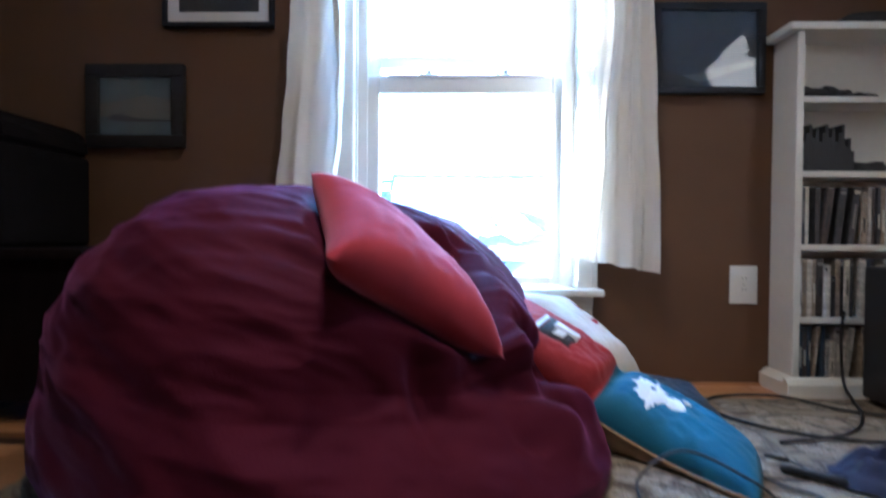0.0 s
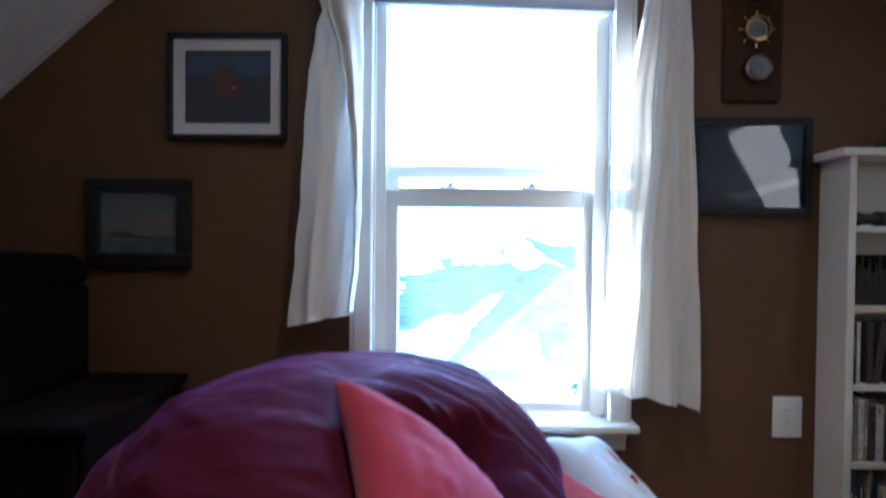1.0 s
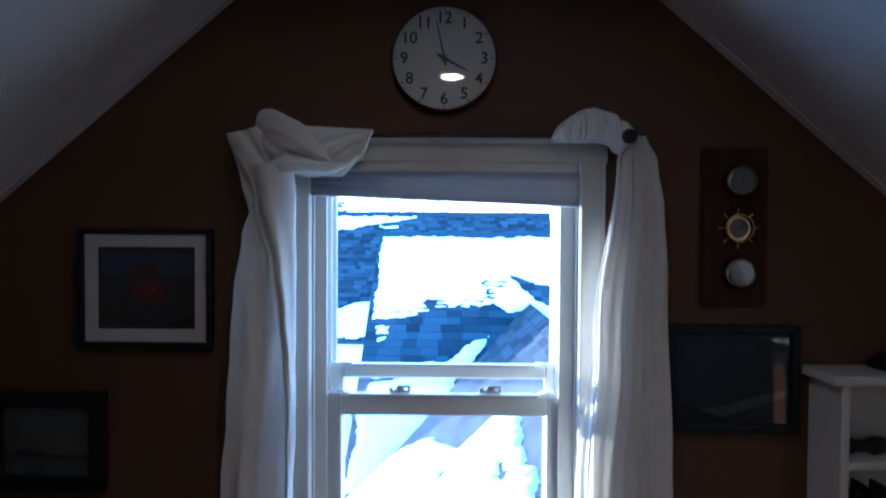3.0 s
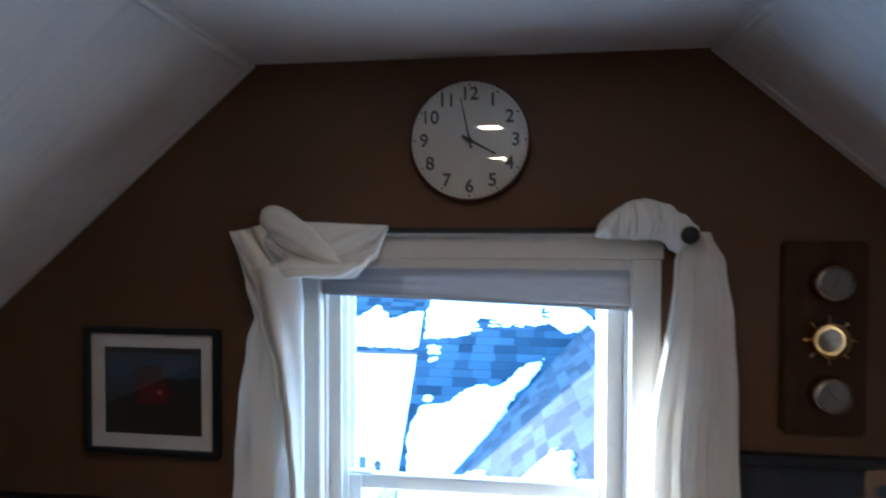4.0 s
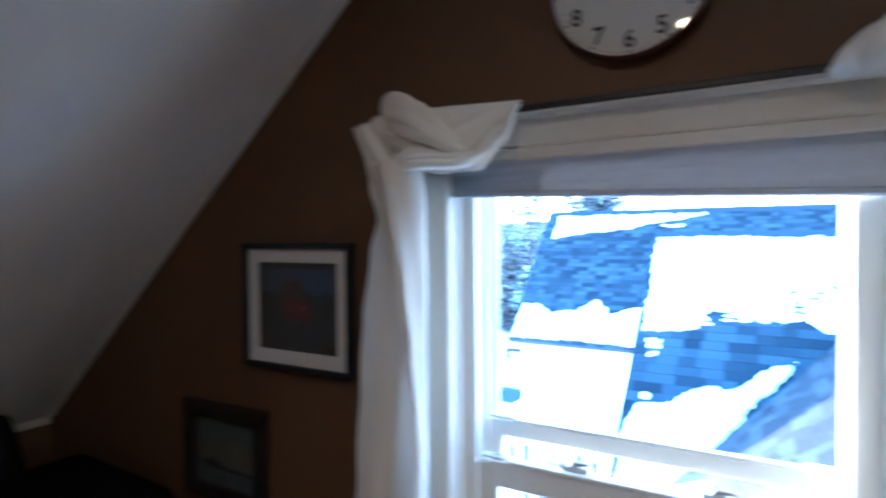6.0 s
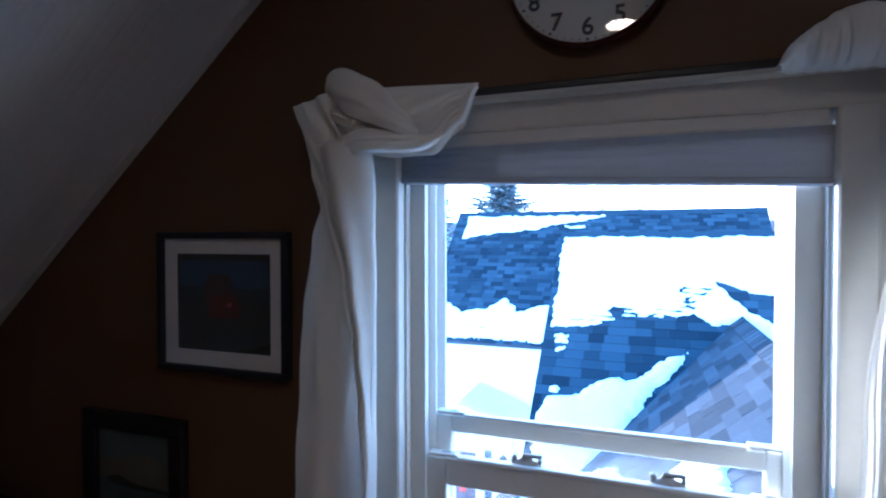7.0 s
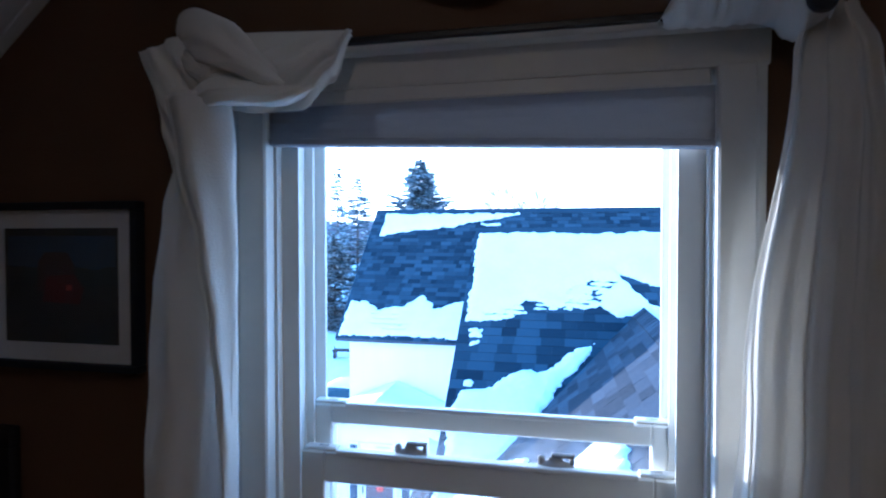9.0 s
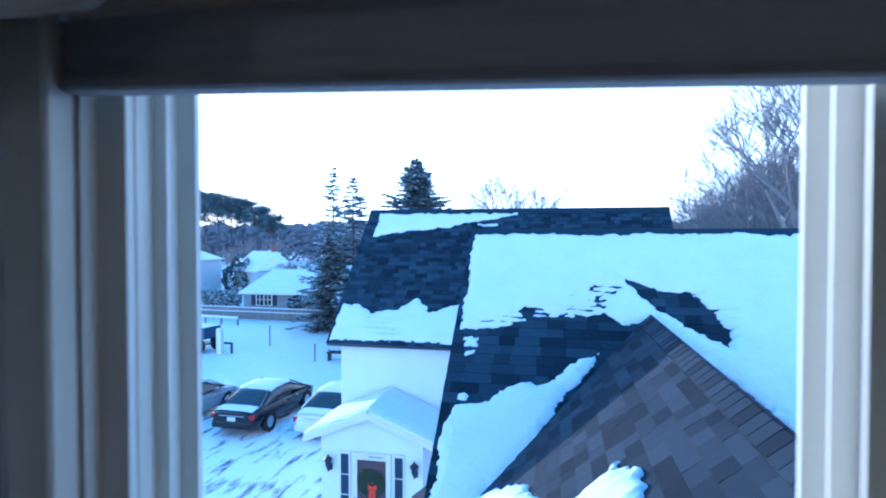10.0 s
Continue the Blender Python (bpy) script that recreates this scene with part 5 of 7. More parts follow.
# ---- dark furniture by the west side ----
def west_side():
    SOOT = mat("matt_black_cloth", (0.007, 0.006, 0.006), 1.0, 0.4, 8, 200, 0.3, spec=0.02)
    EBONY = mat("near_black_wood", (0.009, 0.006, 0.006), 0.95, 0.4, 5, 50, 0.1, spec=0.03, stretch=(6, 1, 1))
    ch = thing("low_chest", "low dark-stained wooden chest against the gable wall", "chest")
    part("top", boxes((-1.98, 1.40, 0.442, -0.985, 1.93, 0.470), bevel=0.006, seg=2), EBONY, ch, soft=True)
    part("front_panel", boxes((-1.94, 1.425, 0.06, -1.02, 1.445, 0.4415), bevel=0.003), EBONY, ch)
    part("back_panel", boxes((-1.94, 1.895, 0.06, -1.02, 1.915, 0.4415), bevel=0.003), EBONY, ch)
    part("side_panel", boxes((-1.02, 1.4455, 0.06, -1.005, 1.8945, 0.4415), bevel=0.003), EBONY, ch)
    part("side_panel", boxes((-1.955, 1.4455, 0.06, -1.94, 1.8945, 0.4415), bevel=0.003), EBONY, ch)
    for x in (-1.93, -1.035):
        for y in (1.45, 1.89):
            part("foot", boxes((x - 0.025, y - 0.025, 0.0, x + 0.025, y + 0.025, 0.0595), bevel=0.004), EBONY, ch)
    # dark furniture of unclear kind, given a made-up boxy form with lid and latches
    case = thing("dark_boxy_form", "black boxy stand-in with rounded corners for unclear dark furniture on a low chest", "case", m=pose(-1.575, 1.68, 0.4705))
    part("body", boxes((-0.30, -0.19, 0, 0.30, 0.19, 0.30), bevel=0.02, seg=3), SOOT, case, soft=True)
    bm = bmesh.new()
    prism(bm, [(-0.30, 0.302), (0.30, 0.302), (0.295, 0.36), (0.255, 0.395), (-0.20, 0.408), (-0.295, 0.385)], "y", -0.19, 0.19)
    bmesh.ops.bevel(bm, geom=bm.edges[:], offset=0.012, segments=2, affect='EDGES')
    part("lid", bm, SOOT, case, soft=True)
    for x in (-0.2, 0.2):
        part("latch", boxes((x - 0.02, -0.196, 0.27, x + 0.02, -0.1905, 0.33), bevel=0.002), BLACK, case)
    part("handle", boxes((-0.06, -0.206, 0.20, 0.06, -0.1925, 0.225), bevel=0.005, seg=2), BLACK, case, soft=True)
    bag = thing("instrument_case", "black soft instrument case standing upright in the corner", "case", m=pose(-2.04, 1.72, 0.0))
    bm = bmesh.new()

    def f(u, v):
        a = 2 * math.pi * u
        w = lerp_lin(v, [(0, 0.09), (0.05, 0.12), (0.35, 0.125), (0.55, 0.10), (0.80, 0.10), (0.90, 0.082), (0.955, 0.078), (0.96, 0.062), (0.99, 0.058), (1, 0.045)])
        d = lerp_lin(v, [(0, 0.05), (0.1, 0.07), (0.75, 0.065), (0.86, 0.05), (1, 0.02)])
        c, s = math.cos(a), math.sin(a)
        return (w * math.copysign(abs(c) ** 0.7, c) + 0.006 * noise.noise((a, v * 6, 2)), d * math.copysign(abs(s) ** 0.7, s), 0.002 + 1.0 * v)
    lo = grid(bm, f, 40, 44, close_u=True)
    bm.faces.new([r[0] for r in lo][::-1])
    bm.faces.new([r[-1] for r in lo])
    part("shell", bm, mat("black_nylon", (0.006, 0.006, 0.007), 0.95, 0.3, 20, 300, 0.3, spec=0.1), bag, soft=True, angle=60)
    bm = bmesh.new()
    tube(bm, smooth_path([(0.0, -0.07, 0.42), (0.0, -0.10, 0.50), (0.0, -0.07, 0.58)], 6), 0.008, 8)
    part("handle", bm, BLACK, bag, soft=True)


west_side()


# ---- outside: roofs, snow, ground ----
PITCH = 0.847
MX, MY, MZ = -1.18, 9.95, 1.66            # main wing: west rake, ridge line
GX, GZ = 1.227, 0.573                      # cross gable ridge
FY, FZ, FP = 17.45, 2.37, 1.015            # far wing: ridge line and pitch
FX0, FX1 = -5.45, 3.12
GROUND = -5.4


def main_z(x, y):
    return MZ + PITCH * (y - MY)


def cross_z(x, y):
    return GZ - PITCH * (GX - x)


def far_z(x, y):
    return FZ + FP * (y - FY)


def shingle_courses(origin, along, up, length, run, expo=0.143, seed=1):
    """Rows of overlapping tabs on a slope: (centre of the lower edge, width) for each tab."""
    rnd = random.Random(seed)
    rows = []
    s = 0.0
    while s < run:
        x = -rnd.uniform(0.0, 0.25)
        while x < length:
            w = rnd.choice((0.16, 0.20, 0.24, 0.30, 0.34))
            a, b = max(0, x), min(length, x + w)
            if b - a > 0.03:
                rows.append((origin + along * (a + b) / 2 + up * s, b - a, rnd.random()))
            x += w
        s += expo
    return rows


def add_tab(verts, faces, base, w, along, up, normal, expo=0.143, lift=0.0):
    i = len(verts)
    e = along * (w / 2 - 0.001)
    t0, t1 = normal * (0.008 + lift), normal * 0.003
    top = up * (expo * 1.12)
    for p in (base - e, base + e):
        verts += [p, p + t0, p + top + t1]
    faces += [(i, i + 3, i + 4, i + 1), (i + 1, i + 4, i + 5, i + 2), (i, i + 1, i + 2), (i + 3, i + 5, i + 4)]


def roof_stuff(name, rows, along, up, normal, label, parent=None):
    verts, faces = [], []
    for base, w, r in rows:
        add_tab(verts, faces, base, w, along, up, normal, lift=0.003 * (r > 0.6))
    me = bpy.data.meshes.new(name)
    me.from_pydata([tuple(v) for v in verts], [], faces)
    me.materials.append(SHINGLE)
    ob = new(name, me)
    tagged(ob, label, "", kind="stuff")
    ob.parent = parent
    return ob


def single_shingles(rows, picked, along, up, normal, parent, material):
    """The picked tabs as shingles of their own on shared meshes; returns the rest."""
    keep = {id(r) for r in picked}
    shared = {}
    for base, w, r in picked:
        key = (round(w, 2), r > 0.6)
        if key not in shared:
            verts, faces = [], []
            add_tab(verts, faces, Vector((0, 0, 0)), key[0], along, up, normal, lift=0.003 * key[1])
            me = bpy.data.meshes.new("shingle")
            me.from_pydata([tuple(v) for v in verts], [], faces)
            me.materials.append(material)
            shared[key] = me
        ob = new("shingle", shared[key])
        ob.location = base
        ob.parent = parent
    return [r for r in rows if id(r) not in keep]


def slab(name, pts, thick, material, parent, label=""):
    """A plane of four corners with thickness below it."""
    bm = bmesh.new()
    p = [Vector(q) for q in pts]
    n = (p[1] - p[0]).cross(p[2] - p[0]).normalized()
    if n.z < 0:
        n = -n
    a = [bm.verts.new(q - n * 0.004) for q in p]
    b = [bm.verts.new(q - n * thick) for q in p]
    bm.faces.new(a)
    bm.faces.new(b[::-1])
    k = len(p)
    for i in range(k):
        bm.faces.new((a[i], b[i], b[(i + 1) % k], a[(i + 1) % k]))
    return part(name, bm, material, parent, label)


def roofs():
    cs = 1 / math.hypot(1, PITCH)
    up = Vector((0, cs, PITCH * cs))
    nrm = Vector((0, -PITCH * cs, cs))
    ex = Vector((1, 0, 0))
    wing = tagged(new("house_wing"), "lower wing of the house with a grey shingle roof under patchy snow", "house", kind="structure")
    ylow = MY - (MZ + 2.0) / PITCH
    slab("roof_slope", [(MX, ylow, -2.0), (8.0, ylow, -2.0), (8.0, MY, MZ), (MX, MY, MZ)], 0.10, DRIP, wing)
    slab("roof_slope", [(MX, MY, MZ), (8.0, MY, MZ), (8.0, MY + 3.6, MZ - 3.05), (MX, MY + 3.6, MZ - 3.05)], 0.10, DRIP, wing)
    rows = shingle_courses(Vector((MX, ylow, -2.0)), ex, up, 9.1, (MZ + 2.0) / (PITCH * cs) - 0.1, seed=3)
    near = sorted((r for r in rows if r[0].x < 1.3 and 6.2 < r[0].y < 8.7 and r[0].z > cross_z(r[0].x, 0) - 0.05), key=lambda r: (r[0] - Vector((-0.2, 7.9, 0))).length)[:300]
    rows = single_shingles(rows, near, ex, up, nrm, wing, SHINGLE_Q)
    roof_stuff("shingles", rows, ex, up, nrm, "grey asphalt shingles", wing)
    part("gable_wall", boxes((MX + 0.25, ylow + 0.3, GROUND, MX + 0.42, MY + 2.6, -1.9)), SIDING, wing)
    bm = bmesh.new()
    prism(bm, [(ylow + 0.4, -1.9), (MY + 3.2, -1.9), (MY, MZ - 0.16)], "x", MX + 0.25, MX + 0.42)
    part("gable_peak", bm, SIDING, wing)
    part("front_wall", boxes((MX + 0.42, ylow + 0.3, GROUND, 8.0, ylow + 0.45, -1.9)), SIDING, wing)
    # ridge cap of the main wing
    bm = bmesh.new()
    prism(bm, [(MY - 0.14, MZ - 0.105), (MY, MZ + 0.022), (MY + 0.14, MZ - 0.105)], "x", MX, 8.0)
    part("ridge_cap", bm, SHINGLE, wing)

    # cross gable towards the window
    cross = tagged(new("cross_gable"), "grey shingled cross gable running under the window", "roof", kind="structure")
    g_up = Vector((cs, 0, PITCH * cs))
    g_n = Vector((-PITCH * cs, 0, cs))
    ey = Vector((0, 1, 0))
    zl = -2.0
    xl = GX - (GZ - zl) / PITCH
    y0, y1 = 2.35, MY - (MZ - GZ) / PITCH + 0.05
    slab("roof_slope", [(xl, y0, zl), (xl, y1 - 0.0, zl), (GX, y1, GZ), (GX, y0, GZ)], 0.10, DRIP, cross)
    slab("roof_slope", [(GX, y0, GZ), (GX, y1, GZ), (GX + 3.0, y1, GZ - 2.54), (GX + 3.0, y0, GZ - 2.54)], 0.10, SHINGLE, cross)
    rows = shingle_courses(Vector((xl, y0, zl)), ey, g_up, y1 - y0, (GZ - zl) / (PITCH * cs) - 0.06, seed=8)
    near = [r for r in rows if r[0].y > 2.9 and r[0].z > main_z(0, r[0].y) - 0.02 and r[0].z > -1.15]
    near.sort(key=lambda r: -r[0].z)
    rows = single_shingles(rows, near[:300], ey, g_up, g_n, cross, SHINGLE_P)
    roof_stuff("shingles", rows, ey, g_up, g_n, "grey asphalt shingles", cross)
    cap = bpy.data.meshes.new("cap_shingle")
    bm = bmesh.new()
    for s in (-1, 1):
        a = [bm.verts.new(p) for p in ((0, 0, 0.026), (0, 0.20, 0.018), (s * 0.125, 0.20, 0.018 - 0.125 * PITCH + 0.006), (s * 0.125, 0, 0.026 - 0.125 * PITCH + 0.003))]
        b = [bm.verts.new(v.co - Vector((0, 0, 0.012))) for v in a]
        bm.faces.new(a)
        bm.faces.new(b[::-1])
        for i in range(4):
            bm.faces.new((a[i], b[i], b[(i + 1) % 4], a[(i + 1) % 4]))
    bmesh.ops.recalc_face_normals(bm, faces=bm.faces)
    bm.to_mesh(cap)
    bm.free()
    cap.materials.append(SHINGLE_P)
    y = y0
    while y < y1 - 0.25:
        ob = new("cap_shingle", cap)
        ob.location = (GX, y, GZ)
        ob.parent = cross
        y += 0.143

    # far wing
    far = tagged(new("far_house_wing"), "white sided house wing with a steep grey shingle roof under patchy snow", "house", kind="structure")
    fc = 1 / math.hypot(1, FP)
    fup, fn = Vector((0, fc, FP * fc)), Vector((0, -FP * fc, fc))
    fe = 14.09
    fez = far_z(0, fe)
    slab("roof_slope", [(FX0, fe, fez), (FX1, fe, fez), (FX1, FY, FZ), (FX0, FY, FZ)], 0.12, DRIP, far)
    slab("roof_slope", [(FX0, FY, FZ), (FX1, FY, FZ), (FX1, FY + 3.4, FZ - 3.4 * FP), (FX0, FY + 3.4, FZ - 3.4 * FP)], 0.12, DRIP, far)
    rows = shingle_courses(Vector((FX0, fe, fez)), ex, fup, FX1 - FX0, (FZ - fez) / (FP * fc) - 0.08, seed=5)
    near = sorted((r for r in rows if r[0].x < -0.6), key=lambda r: (r[0] - Vector((-3.2, 16.0, r[0].z))).length)[:300]
    rows = single_shingles(rows, near, ex, fup, fn, far, SHINGLE_Q)
    roof_stuff("shingles", rows, ex, fup, fn, "grey asphalt shingles", far)
    bm = bmesh.new()
    prism(bm, [(FY - 0.13, FZ - 0.11), (FY, FZ + 0.025), (FY + 0.13, FZ - 0.11)], "x", FX0, FX1)
    part("ridge_cap", bm, SHINGLE, far)
    part("front_wall", boxes((FX0 + 0.26, fe + 0.34, GROUND, FX1 - 0.2, fe + 0.5, fez + 0.02)), SIDING, far)
    # siding boards
    board = finish("siding_board", boxes((0, 0, 0, FX1 - FX0 - 0.5, 0.012, 0.098)), SIDING)
    for i in range(42):
        ob = new("siding_board", board)
        ob.matrix_world = pose(FX0 + 0.27, fe + 0.322, GROUND + 0.02 + i * 0.1, -4, 0, 0)
        ob.parent = far
    bm = bmesh.new()
    prism(bm, [(fe + 0.5, fez - 0.1), (FY + 3.0, fez - 0.1), (FY, FZ - 0.2)], "x", FX0 + 0.26, FX0 + 0.4)
    part("gable_wall", bm, SIDING, far)
    part("side_wall", boxes((FX0 + 0.26, fe + 0.51, GROUND, FX0 + 0.4, FY + 3.0, fez - 0.1)), SIDING, far)
    bm = bmesh.new()
    prism(bm, [(fe + 0.5, fez - 0.1), (FY + 3.0, fez - 0.1), (FY, FZ - 0.2)], "x", FX1 - 0.35, FX1 - 0.2)
    part("gable_wall", bm, SIDING, far)


roofs()


# ---- snow on the roofs ----
def poly_dist(px, py, poly):
    """Signed distance to an outline, positive inside."""
    inside = np.zeros(px.shape, bool)
    best = np.full(px.shape, 1e9)
    n = len(poly)
    for i in range(n):
        (ax, ay), (bx, by) = poly[i], poly[(i + 1) % n]
        cond = ((ay > py) != (by > py))
        with np.errstate(divide="ignore", invalid="ignore"):
            xi = (bx - ax) * (py - ay) / (by - ay + 1e-12) + ax
        inside ^= cond & (px < xi)
        t = np.clip(((px - ax) * (bx - ax) + (py - ay) * (by - ay)) / ((bx - ax) ** 2 + (by - ay) ** 2 + 1e-12), 0, 1)
        best = np.minimum(best, np.hypot(px - ax - t * (bx - ax), py - ay - t * (by - ay)))
    return np.where(inside, best, -best)


def snow_field(name, label, zf, x0, x1, y0, y1, step, adds, cuts, thick, rag=0.07, seed=0, streak=None, parent=None):
    nx, ny = int((x1 - x0) / step) + 1, int((y1 - y0) / (step * 0.55)) + 1
    X, Y = np.meshgrid(np.linspace(x0, x1, nx), np.linspace(y0, y1, ny), indexing="ij")
    d = np.full(X.shape, -1e9)
    for p in adds:
        d = np.maximum(d, poly_dist(X, Y, p))
    for p in cuts:
        d = np.minimum(d, -poly_dist(X, Y, p))
    nz = np.array([[noise.noise((x * 2.2, y * 2.2, seed)) + 0.7 * noise.noise((x * 6, y * 9, seed + 3)) + 0.5 * noise.noise((x * 15, y * 24, seed + 7)) for y in Y[0]] for x in X[:, 0]])
    d = d + rag * nz
    for sx, sy, rx, ry, amount in streak or ():
        near = np.clip(1 - np.hypot((X - sx) / rx, (Y - sy) / ry), 0, 1)
        lines = np.array([[noise.noise((x * 1.3, math.floor(y / 0.109) * 3.7, 9)) + 0.45 * noise.noise((x * 5.0, y * 30, 4)) + (0.22 if (y / 0.109) % 1 < 0.26 else -0.45) for y in Y[0]] for x in X[:, 0]])
        d = d - near * amount * (lines > 0.0) * (0.4 + lines)
    verts, faces, index = [], [], -np.ones(X.shape, int)
    inside = d > 0
    cell = inside[:-1, :-1] | inside[1:, :-1] | inside[:-1, 1:] | inside[1:, 1:]
    for i, j in zip(*np.nonzero(cell)):
        quad = []
        for a, b in ((i, j), (i + 1, j), (i + 1, j + 1), (i, j + 1)):
            if index[a, b] < 0:
                index[a, b] = len(verts)
                dd = d[a, b]
                h = -0.02 if dd <= 0 else 0.018 + thick * min(1, dd / 0.10) ** 0.6 * (1 + 0.25 * nz[a, b])
                verts.append((X[a, b], Y[a, b], zf(X[a, b], Y[a, b]) + h))
            quad.append(int(index[a, b]))
        faces.append(quad)
    me = bpy.data.meshes.new(name)
    me.from_pydata(verts, [], faces)
    for p in me.polygons:
        p.use_smooth = True
    me.materials.append(SNOW)
    ob = new(name, me)
    tagged(ob, label, "snow", kind="stuff")
    return ob


def roof_snow():
    snow_field("snow_patch", "snow lying on the main roof slope", main_z, MX - 0.05, 5.2, 6.4, 9.95, 0.022,
               [[(-1.12, 9.86), (5.4, 9.86), (5.4, 5.0), (2.6, 7.4), (1.23, 8.62), (0.95, 8.54), (0.7, 8.66), (0.1, 8.62), (-0.5, 8.48), (-1.10, 8.42)],
                [(0.68, 8.25), (0.34, 8.06), (-0.04, 7.82), (-0.42, 7.78), (-0.73, 7.62), (-1.0, 7.57), (-1.08, 7.30), (-1.12, 6.75), (-1.12, 6.0), (-1.3, 5.8), (-0.5, 6.8)],
                [(-1.03, 8.30), (-0.84, 8.31), (-0.86, 8.22), (-1.0, 8.22)], [(-1.0, 8.15), (-0.86, 8.16), (-0.88, 8.11), (-1.0, 8.10)], [(-1.0, 7.66), (-0.88, 7.66), (-0.88, 7.61), (-1.0, 7.61)]],
               [[(0.93, 9.22), (1.30, 9.02), (1.77, 8.98), (2.16, 8.50), (2.06, 8.28), (1.62, 8.52), (1.18, 8.90)]] + [[(a, y - 0.012), (b, y - 0.018), (b + 0.03, y + 0.006), (a + 0.05, y + 0.016)] for a, b, y in ((0.26, 0.66, 8.90), (-0.11, 0.72, 8.77), (0.55, 0.90, 9.03), (-0.50, 0.44, 8.65), (-0.85, 0.05, 8.53), (0.05, 0.70, 8.835), (-0.35, 0.55, 8.71), (0.35, 0.85, 8.965), (-0.70, 0.25, 8.59))],
               0.05, 0.05, 2.0, streak=((1.95, 8.75, 0.60, 0.50, 0.60),))
    snow_field("snow_patch", "snow lying on the near cross gable", cross_z, -1.6, 1.2, 2.4, 7.2, 0.03,
               [[(0.56, 2.4), (0.57, 3.6), (0.58, 4.3), (0.60, 5.05), (0.50, 5.38), (0.36, 5.36), (0.10, 5.22), (0.02, 5.70), (-0.30, 6.40), (-0.62, 6.72), (-1.6, 6.2), (-1.6, 2.4)]],
               [[(-0.05, 4.95), (0.02, 5.0), (0.02, 5.12), (-0.06, 5.1)], [(0.38, 3.9), (0.44, 3.9), (0.44, 4.5), (0.40, 4.5)]],
               0.07, 0.06, 6.0)
    snow_field("snow_patch", "snow lying on the far roof", far_z, FX0, FX1, 14.0, 17.4, 0.04,
               [[(-5.10, 17.32), (-0.95, 17.30), (-2.2, 17.06), (-3.5, 16.87), (-4.5, 16.78), (-5.12, 16.64)], [(-2.25, 17.03), (-1.5, 16.99), (-1.9, 16.92)],
                [(-5.38, 14.16), (-2.2, 14.17), (-0.5, 14.16), (-0.5, 15.2), (-2.45, 14.95), (-2.99, 14.80), (-3.36, 15.10), (-3.89, 14.84), (-4.46, 14.76), (-4.81, 14.88), (-5.36, 14.98)]],
               [], 0.06, 0.05, 11.0, streak=((-4.1, 14.55, 0.75, 0.5, 0.7),))


roof_snow()


